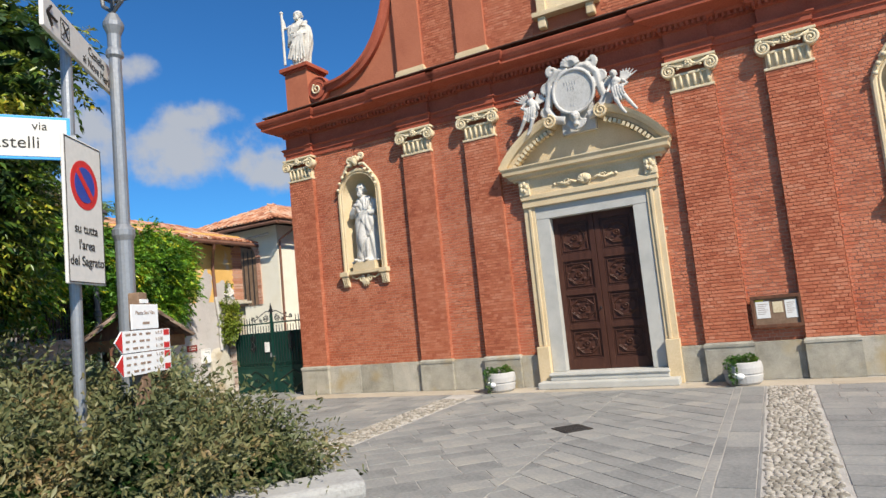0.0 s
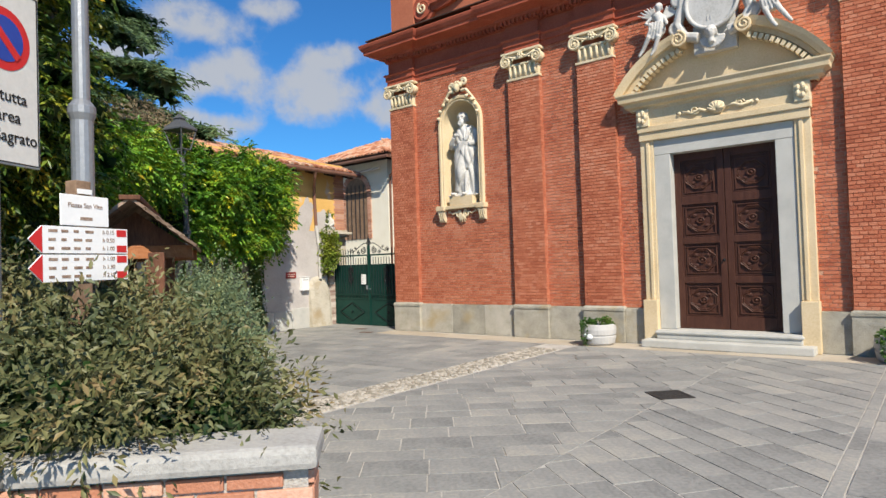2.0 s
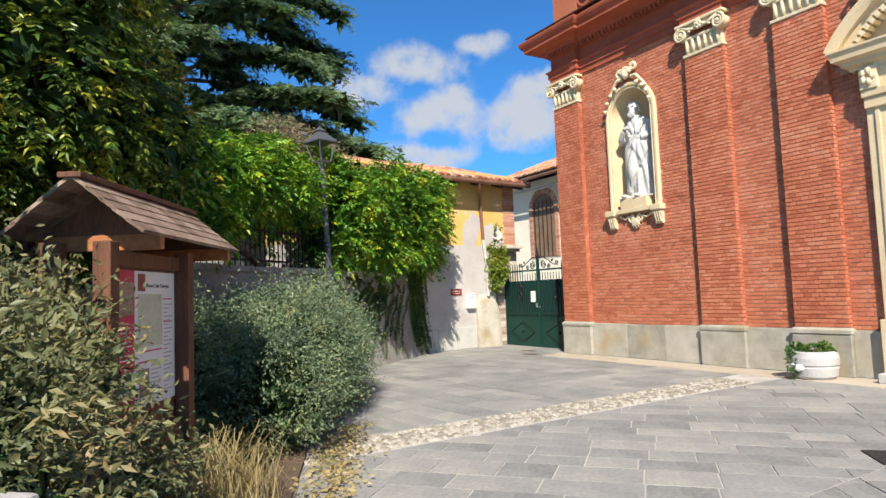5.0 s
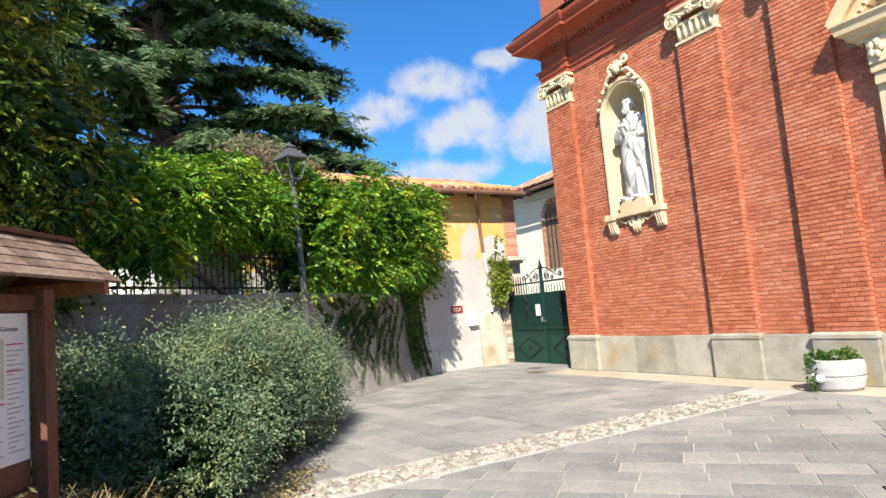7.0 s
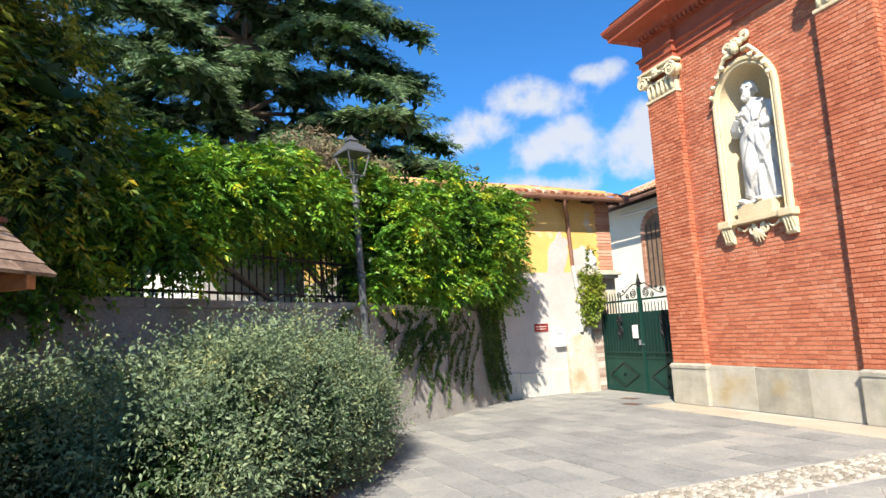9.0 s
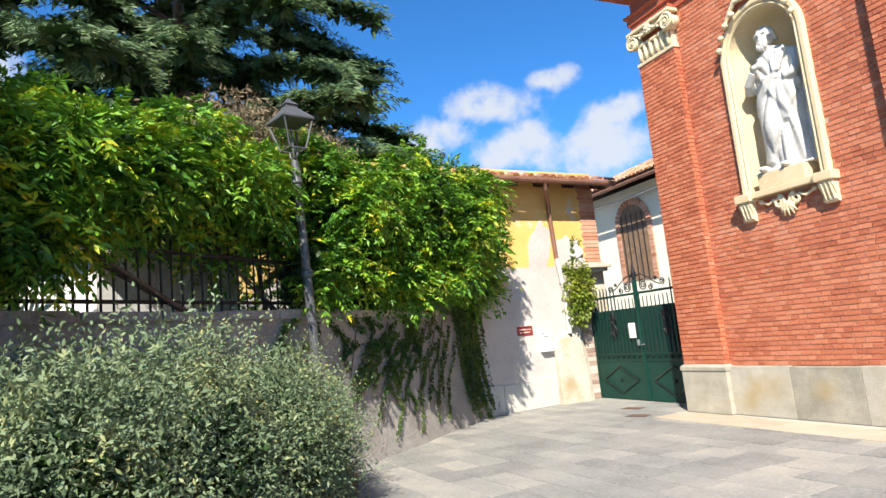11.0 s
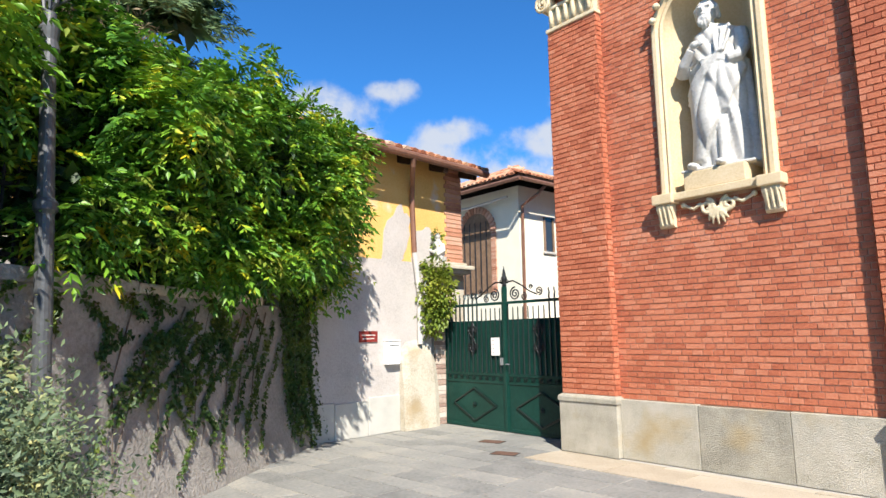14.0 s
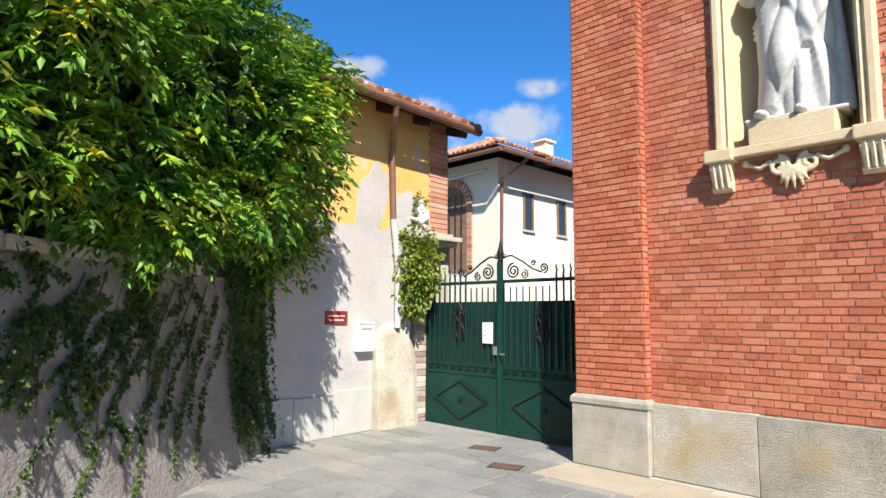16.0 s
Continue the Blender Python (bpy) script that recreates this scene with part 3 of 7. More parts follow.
box(bm, 0.12, WIDE - 0.12, 1.0, 22, 0, 8.4)
box(bm, 3.9, WIDE - 3.9, 1.0, 22, 8.4, 13.0)
part("nave", bm, M["brickwall"], church, "plain red brick body of the church behind its front")

pilaster_parts = []
for a, b in PILASTERS:
    bm = B()
    box(bm, a + 0.012, b - 0.012, PIL_Y + 0.006, WALL_Y + 0.02, 0.74, 6.3)
    box(bm, a + 0.07, b - 0.07, PIL_Y + 0.05, WALL_Y + 0.02, 6.3, 7.02)
    pilaster_parts.append(part("pilaster", bm, M["brickwall"], church))

# plinth: separate stone blocks along the foot of the wall, proud under each pilaster
def plinth_block(a, b, y0, z1, cap):
    bm = B()
    box(bm, a, b, y0, WALL_Y + 0.05, 0.0, z1 - (0.10 if cap else 0.0), 0.008)
    if cap:
        prof = [(0, 0), (0.015, 0), (0.015, 0.055), (0.0, 0.08), (-0.035, 0.10), (-0.1, 0.10)]
        y = y0
        path = [((a, WALL_Y + 0.05, z1 - 0.10), (-1, 0, 0), (0, 0, 1)), ((a, y, z1 - 0.10), (-1, -1, 0), (0, 0, 1)), ((b, y, z1 - 0.10), (1, -1, 0), (0, 0, 1)), ((b, WALL_Y + 0.05, z1 - 0.10), (1, 0, 0), (0, 0, 1))]
        sweep(bm, prof, path)
        box(bm, a + 0.03, b - 0.03, y0 + 0.03, WALL_Y + 0.05, z1 - 0.10, z1 - 0.002)
    return part("plinth_stone", bm, M["plinth"], church)


edges = []
for k, (a, b) in enumerate(PILASTERS):
    plinth_block(a - 0.03, b + 0.03, 0.0, 0.80, True)
    if k + 1 < len(PILASTERS):
        edges.append((b + 0.034, PILASTERS[k + 1][0] - 0.034))
for a, b in edges:
    spans = [(a, b)] if b - a < 1.3 else None
    if a < 7.5 < b:
        spans = [(a, 7.30), (10.54, b)]
    if spans is None:
        n = max(2, round((b - a) / 1.05))
        cutp = [a + (b - a) * (j / n + (0.03 * math.sin(7 * j) if 0 < j < n else 0)) for j in range(n + 1)]
        spans = [(u, v - 0.006) for u, v in zip(cutp, cutp[1:])]
    for u, v in spans:
        plinth_block(u, v, 0.085, 0.76 + 0.006 * math.sin(9 * u), False)

# Ionic capitals
def capital(cx, w):
    bm = B()
    y = PIL_Y
    h = w / 2
    box(bm, cx - h - 0.01, cx + h + 0.01, y - 0.03, WALL_Y + 0.05, 6.30, 6.36, 0.012)
    box(bm, cx - h + 0.04, cx + h - 0.04, y + 0.01, WALL_Y + 0.05, 6.36, 6.66)
    box(bm, cx - h - 0.10, cx + h + 0.10, y - 0.13, WALL_Y + 0.05, 6.93, 6.99, 0.015)
    box(bm, cx - h, cx + h, y - 0.07, WALL_Y + 0.05, 6.84, 6.93, 0.02)
    box(bm, cx - h + 0.03, cx + h - 0.03, y - 0.05, WALL_Y + 0.05, 6.64, 6.70, 0.02)
    body = part("capital", bm, M["ornament"], church, "cream ionic capital")
    for sg in (-1, 1):
        bm = B()
        vx = cx + sg * (h - 0.02)
        tube(bm, spiral(vx, 6.77, 0.145, 0.03, 2.1, math.pi / 2, y - 0.10, 40, -sg), 0.034, 6, 0.02)
        lathe_pts = [(vx, y - 0.08, 6.77), (vx, WALL_Y + 0.02, 6.77)]
        tube(bm, lathe_pts, 0.13, 16)
        ball(bm, (vx, y - 0.11, 6.77), 0.035, 8)
        tube(bm, [(vx, y - 0.10, 6.91), (vx - sg * 0.2, y - 0.09, 6.83), (cx, y - 0.08, 6.80)], 0.03, 6)
        part("volute", bm, M["ornament"], body, smooth=True)
    n = 6
    for j in range(n):
        bm = B()
        fx = cx - h + 0.10 + (w - 0.20) * j / (n - 1)
        tube(bm, [(fx, y - 0.005, 6.37), (fx, y - 0.015, 6.50), (fx, y - 0.02, 6.62), (fx, y + 0.0, 6.65)], 0.036, 8)
        part("flute", bm, M["ornament"], body, smooth=True)
    bm = B()
    for j in range(7):
        a = j / 7 * 6.2832
        ball(bm, (cx + 0.06 * math.cos(a), y - 0.11, 6.86 + 0.06 * math.sin(a)), (0.04, 0.035, 0.04), 6)
    ball(bm, (cx, y - 0.13, 6.86), 0.035, 6)
    for sg in (-1, 1):
        for j in range(3):
            ball(bm, (cx + sg * (0.11 + 0.06 * j), y - 0.09, 6.84 - 0.025 * j), (0.04, 0.03, 0.03), 6)
    part("flower", bm, M["ornament"], body, smooth=True)


for a, b in PILASTERS:
    capital((a + b) / 2, b - a)

# entablature
ENT = [(0, 7.0), (0.05, 7.0), (0.05, 7.13), (0.085, 7.14), (0.085, 7.26), (0.13, 7.30), (0.13, 7.33), (0.02, 7.35), (0.02, 7.66), (0.08, 7.68), (0.09, 7.74), (0.20, 7.78), (0.22, 7.84), (0.34, 7.88), (0.52, 7.92), (0.52, 8.0), (0.56, 8.03), (0.60, 8.10), (0.62, 8.16), (0.62, 8.19), (0.0, 8.30), (-0.12, 8.30), (-0.12, 7.0)]


def ent_run(x0, x1, y, ends, name):
    """A stretch of the entablature; ends: how far it returns into the wall on each side."""
    bm = B()
    up = (0, 0, 1)
    path = [((x0, y + ends, 0), (-1, 0, 0), up), ((x0, y, 0), (-1, -1, 0), up), ((x1, y, 0), (1, -1, 0), up), ((x1, y + ends, 0), (1, 0, 0), up)]
    sweep(bm, ENT, path)
    return part(name, bm, M["brickred"], church, "dark red moulded cornice")


ent_run(0.02, WIDE - 0.02, WALL_Y, 3.0, "entablature")
for a, b in PILASTERS:
    ent_run(a + 0.015, b - 0.015, WALL_Y - 0.11, 0.35, "cornice_break")
bm = B()
for k in range(150):
    x = 0.1 + k * (WIDE - 0.2) / 149
    near_p = any(a - 0.05 < x < b + 0.05 for a, b in PILASTERS)
    y = WALL_Y - (0.11 if near_p else 0.0)
    box(bm, x - 0.03, x + 0.03, y - 0.19, y - 0.02, 7.68, 7.77)
tagged(part("dentil_course", bm, M["brickred"], church), kind="stuff")
bm = B()
box(bm, -0.45, WIDE + 0.45, -0.44, 1.2, 8.302, 8.335, 0.008)
part("cornice_slate", bm, M["eavewood"], church, "thin dark slate drip on the cornice")

# attic storey
ATT_Y = 0.30
bm = B()
box(bm, 0.9, WIDE - 0.9, ATT_Y - 0.03, 1.0, 8.336, 8.62, 0.01)
part("attic_base", bm, M["stucco"], church, "cream rendered band at the foot of the attic")
for a, b in ((4.05, 4.85), (5.92, 6.74), (2 * AXIS - 6.74, 2 * AXIS - 5.92), (2 * AXIS - 4.85, 2 * AXIS - 4.05)):
    bm = B()
    box(bm, a - 0.06, b + 0.06, ATT_Y - 0.16, ATT_Y, 8.338, 8.70, 0.012)
    box(bm, a - 0.03, b + 0.03, ATT_Y - 0.13, ATT_Y, 8.70, 8.76, 0.012)
    part("attic_pilaster_base", bm, M["stucco"], church)
    bm = B()
    box(bm, a, b, ATT_Y - 0.10, ATT_Y + 0.02, 8.76, 13.2)
    part("attic_pilaster", bm, M["brickwall"], church)
bm = B()
box(bm, 3.95, WIDE - 3.95, ATT_Y, 1.0, 8.6, 13.4)
prism(bm, [(3.4, ATT_Y, 13.4), (WIDE - 3.4, ATT_Y, 13.4), (AXIS, ATT_Y, 16.0)], (0, 0.7, 0))
part("attic_wall", bm, M["brickwall"], church, "red brick attic wall")


def wing(sg):
    """The sweeping side scroll between the corner pedestal and the attic."""
    X = lambda x: x if sg > 0 else WIDE - x
    curve = []
    for k in range(25):
        s = k / 24
        curve.append((1.55 + 2.45 * math.sin(s * math.pi / 2) ** 1.0, 9.02 + 3.2 * (1 - math.cos(s * math.pi / 2)) ** 1.15))
    bm = B()
    for (x0, z0), (x1, z1) in zip(curve, curve[1:]):
        prism(bm, [(X(x0), ATT_Y + 0.04, 8.5), (X(x1), ATT_Y + 0.04, 8.5), (X(x1), ATT_Y + 0.04, z1), (X(x0), ATT_Y + 0.04, z0)], (0, 0.6, 0))
    box(bm, min(X(0.9), X(1.6)), max(X(0.9), X(1.6)), ATT_Y + 0.04, ATT_Y + 0.64, 8.5, 9.0)
    part("wing_wall", bm, M["brickwall"], church)
    bm = B()
    prof = [(-0.16, -0.06), (-0.16, 0.10), (-0.06, 0.14), (0.0, 0.20), (0.07, 0.20), (0.07, -0.5), (0, -0.5)]
    path = []
    for k, (x, z) in enumerate(curve):
        x2, z2 = curve[min(k + 1, 24)]
        x1, z1 = curve[max(k - 1, 0)]
        t = Vector((x2 - x1, 0, z2 - z1)).normalized()
        nrm = Vector((-t.z * (1 if sg > 0 else -1), 0, t.x))
        path.append(((X(x), ATT_Y, z), nrm, (0, -1, 0)))
    sweep(bm, prof, path)
    part("scroll_moulding", bm, M["brickred"], church)
    bm = B()
    cx, cz = X(1.22), 9.0
    for r, d in ((0.40, 0.08), (0.30, 0.12)):
        tube(bm, [(cx, ATT_Y + 0.1, cz), (cx, ATT_Y - d, cz)], r, 24)
    tube(bm, spiral(cx, cz, 0.38, 0.06, 2.2, 0.3, ATT_Y - 0.1, 44, sg), 0.035, 6)
    part("scroll_volute", bm, M["brickred"], church, smooth=False)
    bm = B()
    tube(bm, spiral(cx, cz, 0.17, 0.03, 1.4, 2.0, ATT_Y - 0.14, 30, sg), 0.03, 6)
    part("scroll_eye", bm, M["ornament"], church, smooth=True)
    bm = B()
    a, b = sorted((X(0.05), X(0.90)))
    box(bm, a, b, ATT_Y - 0.14, ATT_Y + 0.7, 8.336, 9.72)
    part("corner_pedestal", bm, M["brickwall"], church)
    bm = B()
    box(bm, a - 0.12, b + 0.12, ATT_Y - 0.26, ATT_Y + 0.8, 9.78, 9.90, 0.015)
    box(bm, a - 0.05, b + 0.05, ATT_Y - 0.19, ATT_Y + 0.75, 9.72, 9.78, 0.01)
    part("pedestal_cap", bm, M["brickred"], church)


wing(1)
wing(-1)

# attic window surround with a corbelled sill
bm = B()
box(bm, 8.10, 9.74, ATT_Y - 0.28, ATT_Y, 8.98, 9.10, 0.015)
box(bm, 8.22, 8.42, ATT_Y - 0.22, ATT_Y, 8.70, 8.98, 0.03)
box(bm, 9.42, 9.62, ATT_Y - 0.22, ATT_Y, 8.70, 8.98, 0.03)
box(bm, 8.2, 8.42, ATT_Y - 0.12, ATT_Y, 9.10, 11.8, 0.01)
box(bm, 9.42, 9.64, ATT_Y - 0.12, ATT_Y, 9.10, 11.8, 0.01)
box(bm, 8.2, 9.64, ATT_Y - 0.14, ATT_Y, 11.8, 12.05, 0.01)
part("attic_niche_frame", bm, M["stucco"], church, "cream stucco niche frame with corbels")
bm = B()
box(bm, 8.42, 9.42, ATT_Y - 0.02, ATT_Y + 0.01, 9.10, 11.8)
part("attic_niche_back", bm, M["ornament"], church)

# ---- arched niches
def niche(c):
    bm = B()
    r, y0 = 0.56, WALL_Y - 0.02
    n = 14
    cols = []
    zs = [3.4, 3.79, 4.39, 4.99, 5.59]
    for j in range(n + 1):
        a = math.pi * j / n
        col = [bm.verts.new((c - r * math.cos(a), y0 + 0.02 + 0.62 * math.sin(a), z)) for z in zs]
        for k in range(1, 7):
            e = math.pi / 2 * k / 6
            col.append(bm.verts.new((c - r * math.cos(a) * math.cos(e), y0 + 0.02 + 0.62 * math.sin(a) * math.cos(e), 5.59 + r * math.sin(e))))
        cols.append(col)
    for u, v in zip(cols, cols[1:]):
        for k in range(len(u) - 1):
            bm.faces.new((u[k], v[k], v[k + 1], u[k + 1]))
    bmesh.ops.remove_doubles(bm, verts=bm.verts, dist=0.001)
    part("niche", bm, M["stucco"], church, "cream plastered niche hollow", smooth=True)
    bm = B()
    prof = [(-0.0, 0.0), (0.0, 0.05), (0.03, 0.075), (0.06, 0.055), (0.09, 0.09), (0.14, 0.09), (0.17, 0.06), (0.17, 0.0)]
    path = [((c - r, WALL_Y + 0.01, 3.39), (-1, 0, 0), (0, -1, 0))]
    path += [((c - r * math.cos(a), WALL_Y + 0.01, 5.59 + r * math.sin(a)), (-math.cos(a), 0, math.sin(a)), (0, -1, 0)) for a in [math.pi * j / 22 for j in range(23)]]
    path += [((c + r, WALL_Y + 0.01, 3.39), (1, 0, 0), (0, -1, 0))]
    sweep(bm, prof, path)
    part("niche_frame", bm, M["stucco"], church, "cream moulded niche frame")
    bm = B()
    for sg in (-1, 1):
        box(bm, c + sg * 0.66 - 0.14, c + sg * 0.66 + 0.14, -0.02, WALL_Y + 0.02, 3.27, 3.4, 0.015)
    box(bm, c - 0.6, c + 0.6, 0.03, 0.75, 3.3, 3.395, 0.012)
    part("niche_sill", bm, M["stucco"], church)
    bm = B()
    box(bm, c - 0.38, c + 0.38, 0.06, 0.70, 3.396, 3.625, 0.012)
    part("statue_base", bm, M["stucco"], church)
    for sg in (-1, 1):
        bm = B()
        x = c + sg * 0.66
        sweep(bm, [(0, 0), (0.14, 0.0), (0.15, -0.06), (0.11, -0.13), (0.08, -0.20), (0.09, -0.27), (0.06, -0.30), (0, -0.30)], [((x - 0.10, WALL_Y, 3.27), (0, -1, 0), (0, 0, 1)), ((x + 0.10, WALL_Y, 3.27), (0, -1, 0), (0, 0, 1))])
        for j in range(3):
            tube(bm, [(x - 0.06 + 0.06 * j, WALL_Y - 0.14, 3.24), (x - 0.06 + 0.06 * j, WALL_Y - 0.11, 3.12), (x - 0.06 + 0.06 * j, WALL_Y - 0.08, 3.02)], 0.025, 6)
        part("sill_bracket", bm, M["ornament"], church)
    bm = B()
    for sg in (-1, 1):
        tube(bm, spiral(c + sg * 0.13, 3.16, 0.10, 0.02, 1.6, math.pi / 2, WALL_Y - 0.05, 26, sg), 0.025, 6)
        tube(bm, [(c + sg * 0.2, WALL_Y - 0.05, 3.22), (c + sg * 0.3, WALL_Y - 0.05, 3.16), (c + sg * 0.42, WALL_Y - 0.04, 3.22)], 0.025, 6)
        ball(bm, (c + sg * 0.44, WALL_Y - 0.04, 3.23), 0.04, 6)
    for j in range(5):
        a = math.pi * (1.1 + 0.2 * j)
        tube(bm, [(c, WALL_Y - 0.06, 3.14), (c + 0.10 * math.cos(a), WALL_Y - 0.07, 3.06 + 0.06 * math.sin(a)), (c + 0.13 * math.cos(a), WALL_Y - 0.04, 3.02 + 0.10 * math.sin(a))], 0.028, 6, 0.015)
    organic("sill_garland", bm, M["ornament"], church, 0.012, "cream carved garland under the niche")
    bm = B()
    ball(bm, (c, WALL_Y - 0.12, 6.49), (0.09, 0.09, 0.12), 10)
    for q in range(6):
        ball(bm, (c + 0.11 * math.cos(0.6 * q + 0.1), WALL_Y - 0.10, 6.53 + 0.11 * math.sin(0.6 * q + 0.1)), (0.05, 0.06, 0.05), 8)
    tube(bm, spiral(c + 0.20, 6.63, 0.10, 0.03, 1.3, 2.6, WALL_Y - 0.08, 20, -1), 0.04, 7)
    tube(bm, spiral(c - 0.20, 6.55, 0.10, 0.03, 1.3, 0.5, WALL_Y - 0.08, 20, 1), 0.04, 7)
    for sg in (-1, 1):
        tube(bm, [(c + sg * 0.12, WALL_Y - 0.08, 6.41), (c + sg * 0.28, WALL_Y - 0.10, 6.41), (c + sg * 0.42, WALL_Y - 0.09, 6.25), (c + sg * 0.54, WALL_Y - 0.07, 6.09)], 0.05, 7, 0.03)
        for j in range(4):
            a = 0.5 + 0.28 * j
            ball(bm, (c + sg * 0.66 * math.sin(a), WALL_Y - 0.14, 5.61 + 0.70 * math.cos(a)), (0.06, 0.05, 0.05), 6)
    organic("niche_crest", bm, M["ornament"], church, 0.014, "cream carved cherub crest")


for c in NICHES:
    niche(c)

# ---- door surround
for a, b in ((7.60, 7.93), (9.91, 10.24)):
    bm = B()
    box(bm, a, b, 0.09, 0.60, 0.34, 4.0, 0.01)
    part("door_jamb", bm, M["granite"], church, "grey granite door jamb")
bm = B()
box(bm, 7.60, 10.24, 0.085, 0.60, 4.003, 4.32, 0.01)
part("door_lintel", bm, M["granite"], church, "grey granite door lintel")
for sg in (-1, 1):
    bm = B()
    X = lambda d: AXIS + sg * d
    a, b = sorted((X(1.323), X(1.60)))
    box(bm, a, b, 0.06, WALL_Y + 0.05, 0.95, 4.6, 0.012)
    a, b = sorted((X(1.40), X(1.47)))
    box(bm, a, b, 0.03, 0.08, 0.95, 4.45, 0.012)
    part("door_architrave", bm, M["stucco"], church)
    bm = B()
    a, b = sorted((X(1.325), X(1.62)))
    box(bm, a, b, -0.06, WALL_Y + 0.05, 0.0, 0.95, 0.012)
    part("architrave_foot", bm, M["stucco"], church, "ochre stained stone foot of the door surround")
    bm = B()
    a, b = sorted((X(1.36), X(1.62)))
    box(bm, a, b, -0.06, WALL_Y, 4.62, 4.98, 0.01)
    for j in range(5):
        t = 6.2832 * j / 5
        ball(bm, ((a + b) / 2 + 0.07 * math.cos(t), -0.08, 4.82 + 0.09 * math.sin(t)), (0.05, 0.04, 0.06), 6)
    part("frieze_bracket", bm, M["ornament"], church)
bm = B()
box(bm, 7.32, 10.52, 0.0, WALL_Y + 0.05, 4.323, 4.50, 0.012)
box(bm, 7.30, 10.54, -0.035, WALL_Y + 0.05, 4.50, 4.62, 0.012)
box(bm, 7.36, 10.48, 0.015, WALL_Y + 0.05, 4.62, 4.98)
part("door_frieze", bm, M["stucco"], church, "cream stucco frieze over the door")
bm = B()
ball(bm, (AXIS, -0.02, 4.80), (0.16, 0.06, 0.14), 12)
for j in range(7):
    a = math.pi * (0.1 + 0.8 * j / 6)
    tube(bm, [(AXIS, -0.06, 4.72), (AXIS + 0.17 * math.cos(a), -0.07, 4.72 + 0.17 * math.sin(a))], 0.02, 6, 0.03)
for sg in (-1, 1):
    tube(bm, [(AXIS + sg * 0.18, 0.0, 4.74), (AXIS + sg * 0.32, -0.02, 4.80), (AXIS + sg * 0.46, -0.01, 4.74), (AXIS + sg * 0.66, 0.0, 4.80)], 0.03, 6)
    tube(bm, spiral(AXIS + sg * 0.42, 4.80, 0.09, 0.02, 1.5, 0, -0.01, 20, sg), 0.02, 6)
    for j in range(3):
        ball(bm, (AXIS + sg * (0.55 + 0.09 * j), 0.0, 4.78), (0.045, 0.03, 0.04), 6)
part("frieze_shell", bm, M["ornament"], church, "carved shell and tendrils", smooth=True)

PED = [(0, 0), (0.04, 0), (0.05, 0.05), (0.13, 0.08), (0.14, 0.15), (0.23, 0.18), (0.24, 0.26), (0.28, 0.32), (0.28, 0.35), (0.0, 0.40)]
bm = B()
up = (0, 0, 1)
x0, x1 = AXIS - 1.72, AXIS + 1.72
sweep(bm, PED, [((x0, WALL_Y + 0.05, 4.98), (-1, 0, 0), up), ((x0, 0.03, 4.98), (-1, -1, 0), up), ((x1, 0.03, 4.98), (1, -1, 0), up), ((x1, WALL_Y + 0.05, 4.98), (1, 0, 0), up)])
part("pediment_cornice", bm, M["stucco"], church, "cream pediment cornice with dentils")
R = (2.03**2 + 1.12**2) / (2 * 1.12)
cz = 5.36 + 1.12 - R
half = math.asin(2.03 / R)
for sg in (-1, 1):
    bm = B()
    path = []
    for k in range(15):
        a = half + (0.30 * half - half) * k / 14
        o = Vector((sg * math.sin(a), 0, math.cos(a)))
        path.append((Vector((AXIS, WALL_Y, cz)) + o * (R - 0.30), o, (0, -1, 0)))
    sweep(bm, [(-0.02, 0.0), (-0.02, 0.12), (0.04, 0.14), (0.05, 0.22), (0.13, 0.25), (0.14, 0.34), (0.22, 0.39), (0.30, 0.42), (0.30, 0.0)], path)
    a = 0.27 * half
    vx, vz = AXIS + sg * (R - 0.12) * math.sin(a), cz + (R - 0.17) * math.cos(a)
    tube(bm, [(vx, WALL_Y, vz), (vx, WALL_Y - 0.42, vz)], 0.13, 18)
    tube(bm, spiral(vx, vz, 0.16, 0.03, 2.0, math.pi / 2, WALL_Y - 0.43, 34, sg), 0.03, 6)
    part("curved_pediment", bm, M["stucco"], church, "broken curved pediment ending in a scroll")
    bm = B()
    for k in range(13):
        a = half * (0.95 - 0.62 * k / 12)
        o = Vector((sg * math.sin(a), 0, math.cos(a)))
        p = Vector((AXIS, WALL_Y - 0.14, cz)) + o * (R - 0.33)
        box(bm, -0.035, 0.035, -0.16, 0.06, -0.05, 0.05, 0, Matrix.Translation(p) @ Matrix.Rotation(sg * a, 4, "Y"))
    part("pediment_dentils", bm, M["ornament"], church)
bm = B()
for k in range(26):
    x = x0 + 0.06 + (x1 - x0 - 0.12) * k / 25
    box(bm, x - 0.03, x + 0.03, -0.09, 0.0, 5.06, 5.13)
part("cornice_dentils", bm, M["ornament"], church)
bm = B()
pts = [(AXIS - 2.0, WALL_Y - 0.03, 5.36), (AXIS + 2.0, WALL_Y - 0.03, 5.36)] + [(AXIS + (R - 0.2) * math.sin(a), WALL_Y - 0.03, cz + (R - 0.2) * math.cos(a)) for a in [half * (0.93 - 1.86 * j / 20) for j in range(21)]]
prism(bm, pts, (0, 0.05, 0))
part("tympanum", bm, M["stucco"], church, "plain cream tympanum")

# door steps
bm = B()
box(bm, 7.36, 10.48, -0.42, 0.3, 0.0, 0.15, 0.02)
part("door_step", bm, M["granite"], church, "worn grey granite doorstep")
bm = B()
box(bm, 7.58, 10.26, -0.12, 0.58, 0.15, 0.335, 0.02)
box(bm, 7.56, 10.28, -0.15, 0.3, 0.26, 0.31, 0.02)
part("door_step", bm, M["granite"], church)

